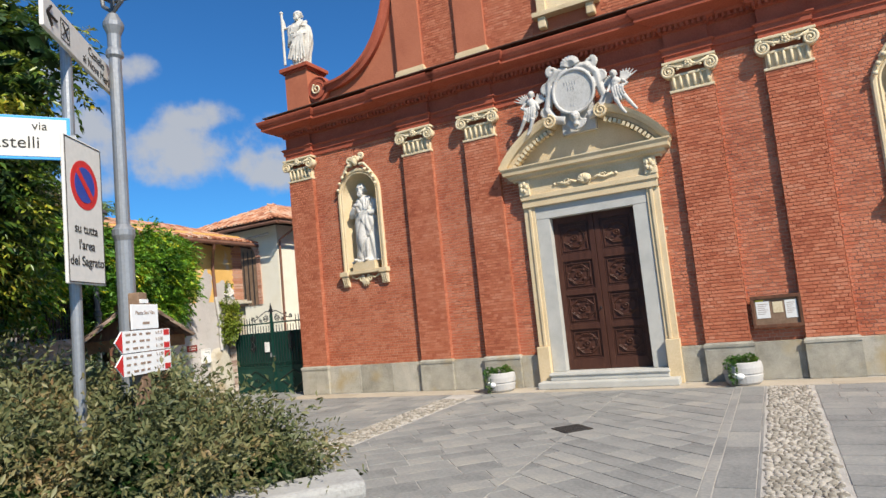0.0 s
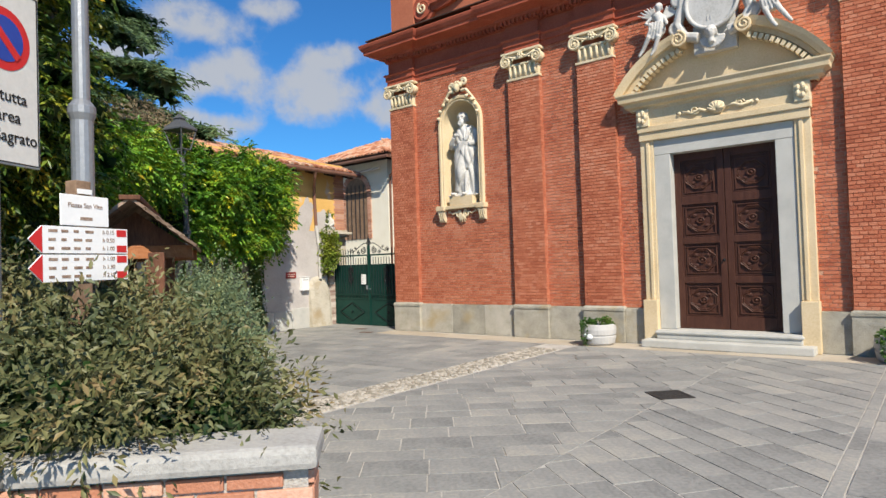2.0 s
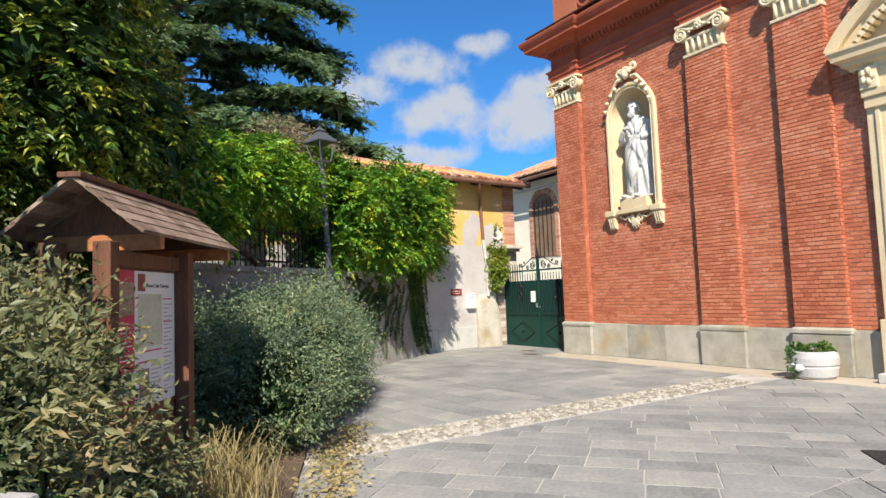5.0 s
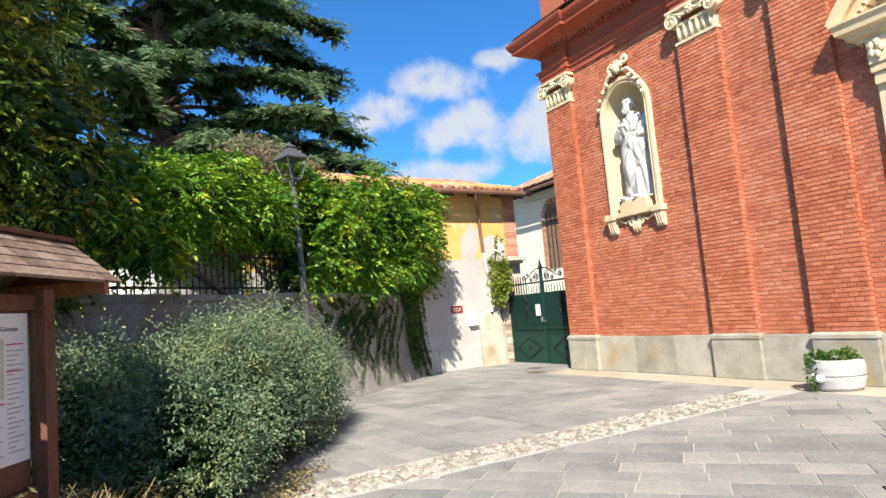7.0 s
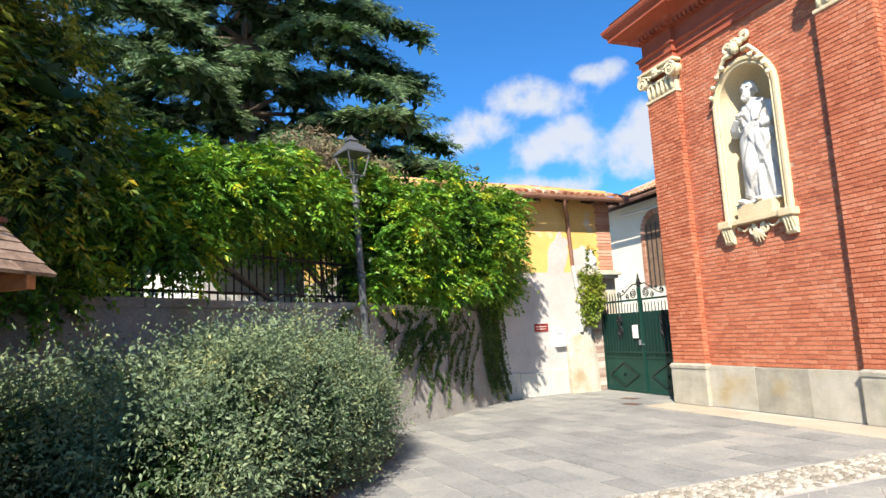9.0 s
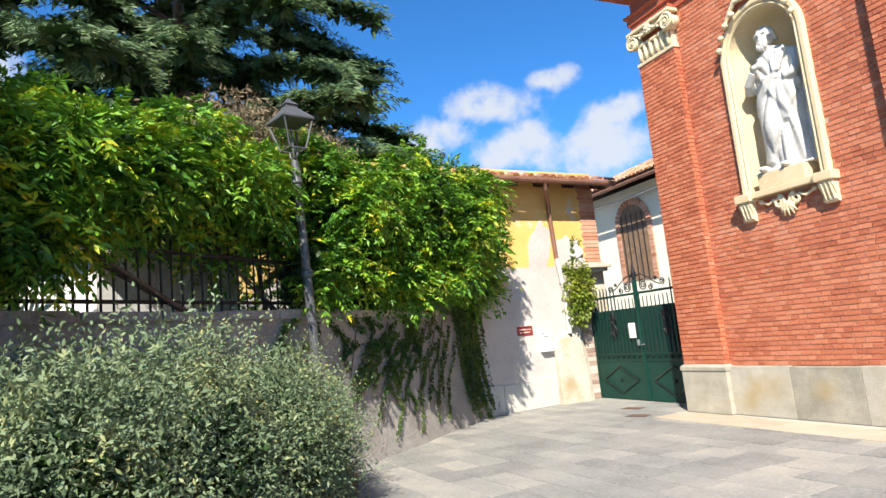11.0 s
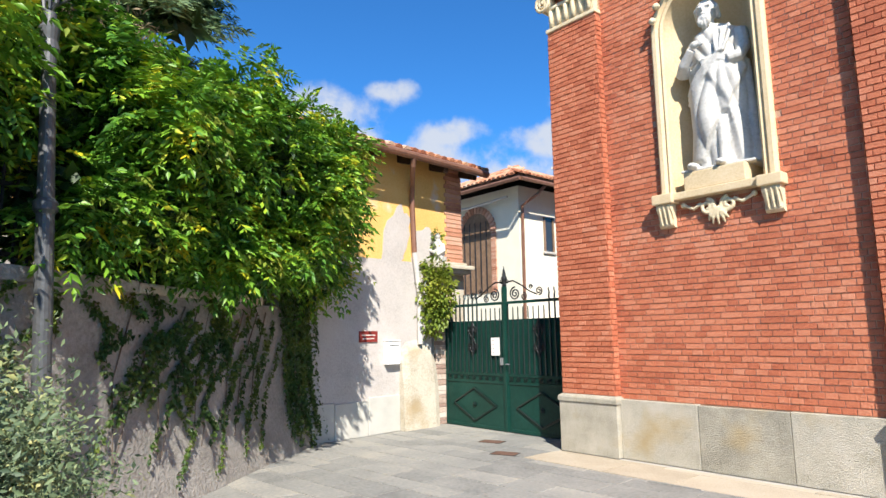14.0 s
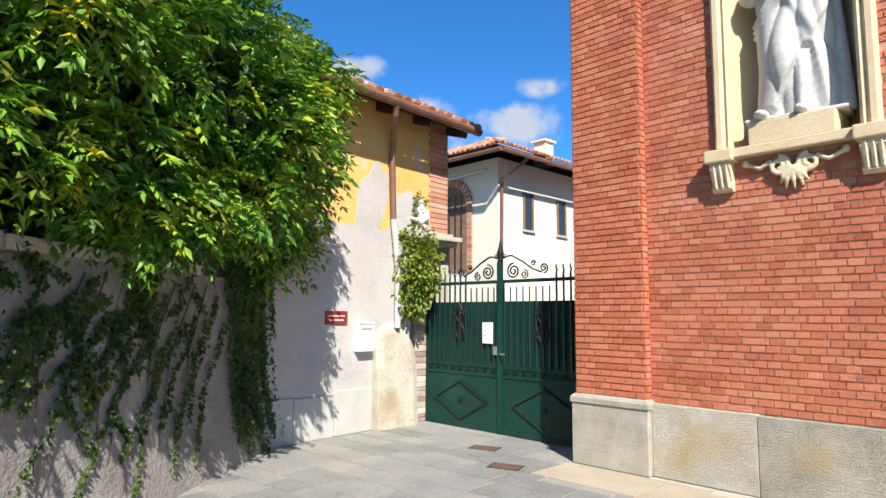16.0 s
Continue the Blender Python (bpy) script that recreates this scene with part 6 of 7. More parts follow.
lamp.matrix_world = pose(0.54, -6.44, 0.04, 2.0, -1.1, 20)
lamp2 = thing("street_lamp", (8.50, -11.56, 0), 10, "grey iron street lamp with a square lantern beside the signs", "street lamp", "street lamps")
bm = B()
lathe(bm, [(0.06, 0), (0.06, 2.76), (0.075, 2.80), (0.075, 2.84), (0.046, 2.88), (0.042, 4.10), (0.06, 4.12), (0.06, 4.15), (0.044, 4.18), (0.046, 4.28), (0.07, 4.34), (0.07, 4.37), (0.035, 4.44)], n=16)
part("post", bm, M["steel"], lamp2, smooth=False)
lantern(lamp2, 4.62, 0.95, M["lampgrey"])


# ---------------------------------------------------------------- planter wall and flower bed
pw = thing("planter_wall", (10.10, -11.23, 0.15), 225.4, "low brick planter wall with a rounded grey stone coping", "planter wall")
bm = B()
box(bm, 0.02, 5.0, -0.12, 0.12, -0.155, 0.86)
part("core", bm, M["joint"], pw)
for k in range(4):
    bm = B()
    x = -0.03 + 1.26 * k
    box(bm, x, x + 1.255, -0.185, 0.185, 0.862, 0.965, 0.03)
    part("coping_stone", bm, M["coping"], pw)
brick_shape = bpy.data.meshes.new("brick")
bm = B()
box(bm, 0.0, 0.235, -0.06, 0.06, 0.0, 0.058, 0.005)
bm.to_mesh(brick_shape)
bm.free()
brick_shape.materials.append(M["planterbrick"])
rng = random.Random(11)
for r in range(-2, 12):
    for k in range(12 if r > 4 else 9):
        ob = new("brick", brick_shape)
        ob.parent = pw
        ob.matrix_local = pose(0.0 + k * 0.248 + (0.124 if r % 2 else 0.0), 0.075 + rng.uniform(0, 0.006), 0.005 + r * 0.071, 0, 0, rng.uniform(-1, 1))
    ob = new("brick", brick_shape)
    ob.parent = pw
    ob.matrix_local = pose(0.06 - rng.uniform(0, 0.006), -0.125 + (0.0 if r % 2 else 0.012), 0.005 + r * 0.071, 0, 0, 90)

bm = B()
prism(bm, [(10.1, -10.95, -0.01), (9.2, -10.3, -0.01), (7.0, -9.42, -0.01), (5.2, -8.62, -0.01), (3.0, -7.12, -0.01), (2.0, -6.5, -0.01), (0.3, -6.0, -0.01), (-0.1, -6.05, -0.01), (3.4, -10.3, -0.01), (6.5, -14.0, -0.01), (7.4, -13.8, -0.01)], (0, 0, 0.045))
tagged(part("flower_bed", bm, M["soil"]), "dry brown soil of the flower bed with fallen leaves", "flower bed", kind="structure")
bm = B()
prism(bm, [(9.86, -11.26, 0.0), (9.1, -10.95, 0.0), (8.3, -10.85, 0.0), (6.7, -13.4, 0.0), (7.0, -14.2, 0.0)], (0, 0, 0.84))
tagged(part("raised_bed", bm, M["soil"]), "raised soil held by the brick planter wall", "flower bed", kind="structure")
rng = np.random.default_rng(21)
k = 900
s = rng.random(k)
px = np.stack([7.3 - 2.6 * s, -9.35 + 1.25 * s + rng.normal(scale=0.16, size=k) + 0.12, 0.03 + 0.01 * rng.random(k)], 1)
tagged(leaf_cloud("leaf_litter", px, rng.normal(size=(k, 3)) * (1, 1, 0.15), 0.06, 0.5, M["drygrass"], None), "fallen dry leaves along the edge of the flower bed", "leaf litter", kind="stuff")

# ---------------------------------------------------------------- signs
sign = thing("parking_sign", (8.79, -12.04, 0.145), 119.4, "grey pole with a no parking sign and street name plates", "sign")
bm = B()
tube(bm, [(0, 0.06, -0.15), (0, 0.06, 3.95)], 0.034, 14)
part("pole", bm, M["steel"], sign)
bm = B()
box(bm, -0.215, 0.215, -0.02, 0.0, 2.28, 3.18, 0.008)
panel = part("panel", bm, M["offwhite"], sign, "off-white enamel panel")
for r, d, mt in ((0.155, 0.022, "red"), (0.112, 0.024, "blue")):
    bm = B()
    tube(bm, [(0, -0.018, 2.90), (0, -d, 2.90)], r, 40)
    part("disc", bm, M[mt], panel)
bm = B()
box(bm, -0.115, 0.115, -0.026, -0.0235, -0.02, 0.02, 0, Matrix.Translation((0, 0, 2.90)) @ Matrix.Rotation(radians(45), 4, "Y"))
part("slash", bm, M["red"], panel)
bm = B()
for q in ((-0.205, 0.205, 2.29, 2.296), (-0.205, 0.205, 3.164, 3.17), (-0.205, -0.199, 2.296, 3.164), (0.199, 0.205, 2.296, 3.164)):
    box(bm, q[0], q[1], -0.0225, -0.0205, q[2], q[3])
part("border", bm, M["black"], panel)
for words, z in (("su tutta", 2.62), ("l'area", 2.52), ("del Sagrato", 2.42)):
    text("lettering", words, 0.085, M["black"], panel, pose(0, -0.0225, z, 90, 0, 0))
street = thing("street_name_sign", (8.73, -12.08, 3.20), 58, "white street name plate with a light blue border", "sign")
bm = B()
box(bm, -1.05, 0.02, -0.05, -0.03, 0.0, 0.27, 0.004)
plate = part("plate", bm, M["skyblue"], street)
bm = B()
box(bm, -1.03, 0.0, -0.053, -0.0505, 0.018, 0.252)
field = part("field", bm, M["offwhite"], street)
text("lettering", "via", 0.075, M["black"], field, pose(-0.14, -0.0545, 0.205, 90, 0, 0))
text("lettering", "Rapida ai Castelli", 0.105, M["black"], field, pose(-0.50, -0.0545, 0.10, 90, 0, 0))
bm = B()
box(bm, -0.05, 0.05, -0.05, 0.03, 0.10, 0.16)
part("clamp", bm, M["steel"], street)
arm = thing("direction_sign", (8.65, -11.94, 3.885), 128.0, "long off-white direction plate with an arrow on the sign pole", "sign")
bm = B()
box(bm, -0.60, 0.62, -0.045, -0.02, 0.0, 0.20, 0.004)
plate = part("plate", bm, M["offwhite"], arm)
bm = B()
for q in (-1, 1):
    tube(bm, [(-0.56, -0.047, 0.10), (-0.50, -0.047, 0.10 + q * 0.06)], 0.010, 5)
tube(bm, [(-0.55, -0.047, 0.10), (-0.43, -0.047, 0.10)], 0.010, 5)
part("arrow", bm, M["black"], plate)
bm = B()
for q in ((-0.37, -0.24, 0.03, 0.036), (-0.37, -0.24, 0.154, 0.16), (-0.37, -0.364, 0.036, 0.154), (-0.246, -0.24, 0.036, 0.154)):
    box(bm, q[0], q[1], -0.0475, -0.0455, q[2], q[3])
for q in (-1, 1):
    tube(bm, [(-0.345, -0.047, 0.095 - q * 0.04), (-0.265, -0.047, 0.095 + q * 0.04)], 0.006, 5)
part("pictogram", bm, M["black"], plate)
text("lettering", "Castello", 0.09, M["black"], plate, pose(0.22, -0.0465, 0.143, 90, 0, 0))
text("lettering", "ai Nove Merli", 0.09, M["black"], plate, pose(0.22, -0.0465, 0.055, 90, 0, 0))

trail = thing("trail_signpost", (8.93, -11.70, 0.14), 111, "weathered wooden post with white and red trail arrows", "signpost")
trail.matrix_world = pose(8.85, -11.695, 0.46, 0, 0, 111) @ Matrix.Scale(0.84, 4)
bm = B()
box(bm, -0.055, 0.055, 0.0, 0.09, 0.6, 2.27, 0.008)
box(bm, -0.055, 0.055, 0.0, 0.09, -0.55, 0.6)
part("post", bm, M["shutter"], trail, "grey weathered wooden post")
bm = B()
box(bm, -0.05, 0.05, -0.012, -0.002, 2.185, 2.215)
part("tag", bm, M["white"], trail)
bm = B()
box(bm, -0.175, 0.175, -0.012, -0.002, 1.985, 2.175, 0.003)
name = part("name_plate", bm, M["white"], trail)
text("lettering", "Piazza San Vito", 0.042, M["photo"], name, pose(0, -0.0135, 2.11, 90, 0, 0))
bm = B()
box(bm, -0.04, 0.05, -0.0135, -0.0125, 2.02, 2.04)
part("print_bar", bm, M["photo"], name)
for z, times in ((1.815, ("h 0.15", "h 0.50", "h 1.00")), (1.645, ("h 1.00", "h 1.30", "h 2.15"))):
    bm = B()
    prism(bm, [(-0.30, -0.012, z), (0.325, -0.012, z), (0.325, -0.012, z + 0.162), (-0.30, -0.012, z + 0.162), (-0.385, -0.012, z + 0.081)], (0, 0.01, 0))
    board = part("arrow_board", bm, M["white"], trail)
    bm = B()
    prism(bm, [(-0.30, -0.014, z + 0.002), (-0.30, -0.014, z + 0.16), (-0.384, -0.014, z + 0.081)], (0, 0.0015, 0))
    part("red_tip", bm, M["red"], board)
    for zz in (z + 0.008, z + 0.11):
        bm = B()
        box(bm, 0.235, 0.315, -0.0138, -0.0124, zz, zz + 0.045)
        part("red_mark", bm, M["red"], board)
    for q, words in enumerate(times):
        text("lettering", words, 0.038, M["photo"], board, pose(0.17, -0.0135, z + 0.135 - 0.052 * q, 90, 0, 0))
        bm = B()
        for j in range(4):
            box(bm, -0.26 + 0.085 * j, -0.20 + 0.085 * j - 0.012 * ((j + q) % 3), -0.0138, -0.0124, z + 0.125 - 0.052 * q, z + 0.142 - 0.052 * q)
        part("print_bar", bm, M["photo"], board)

# ---------------------------------------------------------------- information kiosk
kiosk = thing("information_kiosk", (6.81, -10.38, 0), math.degrees(math.atan2(0.515, -0.857)), "brown wooden notice kiosk with a shingled gable roof and map posters", "kiosk")
# local x along the ridge, local -y towards the square
for x in (-1.08, 0.09):
    for y in (-0.16, 0.16):
        bm = B()
        box(bm, x - 0.055, x + 0.055, y - 0.055, y + 0.055, 0.0, 2.02, 0.008)
        part("post", bm, M["wood"], kiosk)
for z0, z1 in ((1.88, 1.98), (0.62, 0.74)):
    bm = B()
    box(bm, -1.025, 0.035, -0.15, -0.08, z0, z1, 0.006)
    part("rail", bm, M["wood"], kiosk)
bm = B()
box(bm, -1.025, 0.035, -0.10, -0.07, 0.74, 1.88)
part("back_board", bm, M["wood"], kiosk)
for x in (-0.84, 0.46):
    bm = B()
    box(bm, x - 0.03, x + 0.03, -0.40, 0.40, 1.98, 2.08, 0.006)
    # lit copy of the brown wood: the sun's orange is painted on the beam
    part("tie_beam", bm, M["wood_lit"], kiosk)
    bm = B()
    prism(bm, [(x - 0.02, -0.36, 2.08), (x - 0.02, 0.36, 2.08), (x - 0.02, 0.0, 2.34)], (0.04, 0, 0))
    part("gable_board", bm, M["wood"], kiosk)
rs = math.atan2(0.34, 0.46)
for sg in (-1, 1):
    for r in range(5):
        for c in range(8):
            bm = B()
            x = -1.18 + 0.222 * c
            w = 0.218
            m = Matrix.Translation((0, 0, 2.40)) @ Matrix.Rotation(-sg * rs if sg > 0 else rs, 4, "X")
            y0, y1 = sorted((sg * (0.105 * r), sg * (0.105 * r + 0.13)))
            box(bm, x, x + w, y0, y1, 0.012 * (4 - r) * 0 - 0.006 * r, 0.016 - 0.006 * r + 0.006, 0, m)
            part("shingle", bm, M["shingle"], kiosk)
bm = B()
box(bm, -1.20, 0.62, -0.07, 0.07, 2.40, 2.435, 0.006)
part("ridge_board", bm, M["wood"], kiosk)
bm = B()
box(bm, -0.79, -0.40, -0.112, -0.102, 0.80, 1.80)
red = part("red_poster", bm, M["crimson"], kiosk, "crimson poster with a photograph")
bm = B()
box(bm, -0.77, -0.42, -0.1145, -0.1125, 1.50, 1.72)
part("photograph", bm, M["photo"], red)
bm = B()
for j in range(9):
    box(bm, -0.77, -0.44 - 0.02 * (j % 3), -0.1145, -0.1125, 1.20 + 0.03 * j, 1.208 + 0.03 * j)
part("print_bar", bm, M["offwhite"], red)
bm = B()
box(bm, -0.79, -0.40, -0.1145, -0.1125, 0.95, 1.12)
part("pale_field", bm, M["offwhite"], red)
bm = B()
box(bm, -0.392, 0.085, -0.112, -0.102, 0.86, 1.80)
mp_ = part("map_poster", bm, M["paper"], kiosk, "white trail map poster")
text("lettering", "Monte San Giorgio", 0.038, M["black"], mp_, pose(-0.13, -0.1135, 1.70, 90, 0, 0))
for q, mt in (((-0.06, 0.02, 1.66, 1.78), "maroon"), ((-0.06, 0.22, 1.27, 1.64), "map"), ((-0.05, 0.06, 0.93, 1.12), "photo"), ((-0.06, 0.22, 1.235, 1.245), "crimson"), ((0.235, 0.35, 1.60, 1.608), "crimson"), ((0.235, 0.35, 1.43, 1.438), "crimson"), ((-0.06, 0.08, 1.165, 1.175), "crimson")):
    bm = B()
    box(bm, q[0] - 0.30, q[1] - 0.30, -0.1145, -0.1125, q[2], q[3])
    part("print_block", bm, M[mt], mp_)
bm = B()
for j in range(22):
    z = 1.56 - 0.03 * j
    box(bm, -0.06, 0.05 - 0.03 * (j % 3), -0.1145, -0.1125, z, z + 0.008)
for j in range(9):
    box(bm, -0.22, -0.09 - 0.02 * (j % 3), -0.1145, -0.1125, 0.92 + 0.03 * j, 0.927 + 0.03 * j)
part("print_bar", bm, M["coping"], mp_)

red.matrix_local = Matrix.Translation((-0.225, 0, 0.06))
mp_.matrix_local = Matrix.Translation((0.015 - 0.085 * 1.33, 0, 0.06)) @ Matrix.Diagonal((1.33, 1, 1, 1))

# ---------------------------------------------------------------- drains
grate = thing("drain_grate", (9.39, -4.64, 0.004), 45, "dark cast iron drain grate in the paving", "drain")
bm = B()
for q in ((-0.24, 0.24, -0.24, -0.20), (-0.24, 0.24, 0.20, 0.24), (-0.24, -0.20, -0.20, 0.20), (0.20, 0.24, -0.20, 0.20)):
    box(bm, q[0], q[1], q[2], q[3], -0.01, 0.008)
part("rim", bm, M["darkhole"], grate)
bm = B()
box(bm, -0.2, 0.2, -0.2, 0.2, -0.012, -0.004)
part("pit", bm, M["black"], grate)
for j in range(7):
    bm = B()
    box(bm, -0.20, 0.20, -0.185 + 0.055 * j, -0.155 + 0.055 * j, -0.004, 0.007)
    part("slat", bm, M["darkhole"], grate)
for x, y in ((-0.42, -0.75), (-1.25, -0.18)):
    mh = thing("inspection_cover", (x, y, 0.001), 20, "small rusty iron cover in the paving", "drain cover", "iron covers")
    bm = B()
    box(bm, -0.17, 0.17, -0.11, 0.11, -0.01, 0.006, 0.003)
    part("lid", bm, M["rust"], mh)
    bm = B()
    box(bm, -0.19, 0.19, -0.13, 0.13, -0.012, 0.003)
    part("rim", bm, M["darkhole"], mh)

# ---------------------------------------------------------------- plants
GD, GN = np.array([0.626, -0.78, 0]), np.array([0.78, 0.626, 0])
GA = np.array([-3.0, -2.55, 0])


def on_wall(s, n, z):
    return tuple(GA + s * GD + n * GN + np.array([0, 0, z]))


def limbs(p, base, tips, r, name="limb"):
    for tip in tips:
        bm = B()
        a, b = Vector(base), Vector(tip)
        mid = (a + b) / 2 + Vector((0.1 * math.sin(tip[0] * 9), 0.1 * math.cos(tip[1] * 7), 0.12))
        tube(bm, [a, (a + mid) / 2 + Vector((0.03, 0, 0.05)), mid, (mid + b) / 2, b], r, 7, r * 0.25)
        part(name, bm, M["bark"], p)


wis = thing("wisteria", on_wall(2.6, -0.55, 0), 0, "large green wisteria spilling over the garden wall and railing", "wisteria")
base = Vector(wis.location)
rng = np.random.default_rng(5)
clumps, core = [], []
for s, n, z, r, h in ((0.4, -0.2, 3.6, 0.6, 0.85), (0.85, 0.32, 3.35, 0.72, 1.0), (1.3, 0.35, 3.75, 0.95, 1.25), (1.9, 0.5, 3.35, 0.75, 0.8), (2.5, 0.3, 3.7, 1.0, 1.25), (3.2, 0.1, 3.15, 0.8, 0.8), (3.7, -0.15, 3.7, 0.95, 1.2), (4.6, -0.7, 3.8, 0.85, 1.0), (5.5, -0.8, 3.85, 0.9, 0.9), (6.5, -0.5, 3.75, 0.95, 0.85), (7.5, -0.3, 3.65, 0.9, 0.8), (8.5, -0.3, 3.5, 0.9, 0.8), (9.5, -0.2, 3.2, 0.9, 0.8), (10.4, -0.2, 2.8, 0.8, 0.75), (8.9, 0.15, 2.85, 0.45, 0.35), (0.3, 0.2, 2.6, 0.5, 0.4), (2.9, -0.1, 2.75, 0.8, 0.4), (3.9, -0.1, 2.75, 0.7, 0.5), (4.8, -0.15, 2.75, 0.6, 0.5)):
    c = np.array(on_wall(s, n, z)) - np.array(base)
    core.append((*c, r * 0.74, r * 0.74, h * 0.74))
    for q in range(13):
        v = rng.normal(size=3) + np.array([0.4, 0.25, 0.2])
        v /= np.linalg.norm(v)
        k = rng.uniform(0.16, 0.36)
        clumps.append((*(c + v * np.array([r, r, h]) * rng.uniform(0.68, 0.98)), r * k * 1.25, r * k * 1.25, h * k * 0.75))
pos, d = shell(clumps, 10500, rng, 0.5)
more, dm = shell(core, 2200, rng, 0.3)
pos, d = np.concatenate([pos, more]), np.concatenate([d, dm])
pos, d = pinnate(pos, d, rng, 6, 0.28, 0.42)
leaf_cloud("foliage", pos, d, 0.098, 0.38, M["wisteria"], wis, "pinnate green leaves turning yellow", seed=6, up=0.8)
# added leaves block light inside; their dark colour stands for the mass's shade
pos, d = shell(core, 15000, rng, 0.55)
leaf_cloud("inner_foliage", pos, rng.normal(size=d.shape), 0.16, 0.6, M["inner_leaf"], wis, "added deep leaves, coloured dark to stand for shade", seed=7)
# loose yellowing shoots hanging out of the mass
hang, dirs_ = [], []
for q in range(90):
    c = clumps[rng.integers(len(clumps))]
    p0 = np.array(c[:3]) + np.array([*(GN[:2] * c[3] * 0.9), 0.0])
    side = rng.normal(size=3) * 0.35
    for j in range(rng.integers(5, 12)):
        t = 0.07 * j
        p = p0 + GN * (0.35 * t) + side * t + np.array([0, 0, 0.35 * t - 1.1 * t * t])
        for sg in (-1, 1):
            hang.append(p + rng.normal(scale=0.012, size=3))
            dirs_.append(GD * sg * 0.8 + GN * 0.3 + np.array([0, 0, -0.5]) + rng.normal(scale=0.25, size=3))
leaf_cloud("yellow_foliage", np.array(hang), np.array(dirs_), 0.10, 0.36, M["pier_ivy"], wis, "yellowing young shoots", seed=8)
limbs(wis, (0, 0, 0), [(c[0] * 0.9, c[1] * 0.9, c[2]) for c in core[::2]], 0.07, "stem")

twigs = thing("dry_shrub", on_wall(4.7, -0.7, 0), 0, "dry leafless grey-brown shrub behind the wisteria", "shrub")
rng = np.random.default_rng(8)
pos, d = shell([(0, 0, 4.95, 0.75, 0.7, 0.6), (0.5, -0.6, 5.05, 0.65, 0.65, 0.5), (-0.7, 0.85, 4.9, 0.7, 0.6, 0.5), (-1.2, 1.5, 4.75, 0.5, 0.5, 0.4)], 6500, rng, 0.9)
leaf_cloud("brushwood", pos - (0, 0, 0.2), d * 0.4 + rng.normal(size=d.shape), 0.10, 0.22, M["drytwig"], twigs, seed=9)
limbs(twigs, (0, 0, 0), [(0, 0, 5.2), (0.5, -0.6, 5.2), (-0.7, 0.85, 5.0), (-1.2, 1.5, 4.8)], 0.05, "stem")


def creeper(s0, z0, s1, z1, k, spread, rng, off_wall=0.025):
    """Leaf points along one thin shoot that wanders over the wall face."""
    t = np.sort(rng.random(k))
    w1, w2 = rng.uniform(0, 6.28, 2)
    env = np.sin(t * 3.1416)
    s = s0 + (s1 - s0) * t + env * (0.05 * np.sin(5 * t + w1) + 0.025 * np.sin(13 * t + w2)) + rng.normal(scale=spread, size=k)
    z = np.maximum(z0 + (z1 - z0) * t + rng.normal(scale=spread, size=k), 0.02)
    n = np.interp(z, (0.0, 0.5, 0.9), (0.14, 0.05, 0.0)) + off_wall + rng.random(k) * 0.03
    return GA + s[:, None] * GD + n[:, None] * GN + z[:, None] * np.array([0, 0, 1.0])


ivy = thing("wall_ivy", on_wall(0.6, 0.05, 0), 0, "green ivy and creeper hanging down the garden wall", "ivy")
rng = np.random.default_rng(12)
off = np.array(ivy.location)
chunks = []
# dense hanging curtain beside the house corner
for q in range(40):
    s = rng.uniform(-0.1, 0.95)
    chunks.append(creeper(s, 2.55 - 0.25 * max(s, 0), s + rng.uniform(-0.75, 0.10) * (1 - 0.6 * s), rng.uniform(0.0, 0.35) if q % 3 else rng.uniform(0.4, 1.0), 190, 0.022, rng, 0.03 + 0.10 * rng.random()))
# long shoots slanting down the wall
for q in range(17):
    s = 0.95 + 0.17 * q + rng.uniform(-0.08, 0.08)
    run = rng.uniform(0.5, 1.2)
    chunks.append(creeper(s, rng.uniform(1.5, 1.95), s + run, rng.uniform(0.1, 1.2), 230, 0.017, rng))
for q in range(8):
    s = rng.uniform(1.6, 3.6)
    z = rng.uniform(0.9, 1.7)
    chunks.append(creeper(s, z, s + rng.uniform(-0.35, 0.35), z - rng.uniform(0.2, 0.5), 50, 0.015, rng))
# network of shoots under the coping
for q in range(34):
    s = rng.uniform(1.5, 5.8)
    z = 2.12 - 0.40 * rng.random() ** 1.5
    chunks.append(creeper(s, z, s + rng.uniform(-0.5, 0.6), z - rng.uniform(0.05, 0.35), 80, 0.024, rng))
for q in range(12):
    s = rng.uniform(2.2, 5.4)
    chunks.append(creeper(s, 1.65, s + rng.uniform(-0.25, 0.3), rng.uniform(0.9, 1.35), 70, 0.022, rng))
pos = np.concatenate(chunks) - off
# leaf colour already holds the shade of the overhanging wisteria
leaf_cloud("foliage", pos, rng.normal(size=(len(pos), 3)) * 0.45 + GN * 0.25 + (0, 0, -0.6), 0.044, 0.75, M["wall_ivy"], ivy, seed=13)
for q in range(9):
    bm = B()
    s0, s1 = 1.25 + 0.33 * q, 1.75 + 0.33 * q
    tube(bm, [Vector(on_wall(s0 + 0.1 * math.sin(5 * q), 0.012, 2.0)) - Vector(off), Vector(on_wall((s0 + s1) / 2 + 0.06, 0.012, 1.3)) - Vector(off), Vector(on_wall(s1 + 0.2 * math.sin(3 * q), 0.07, 0.5)) - Vector(off)], 0.009, 6, 0.005)
    part("stem", bm, M["bark"], ivy)

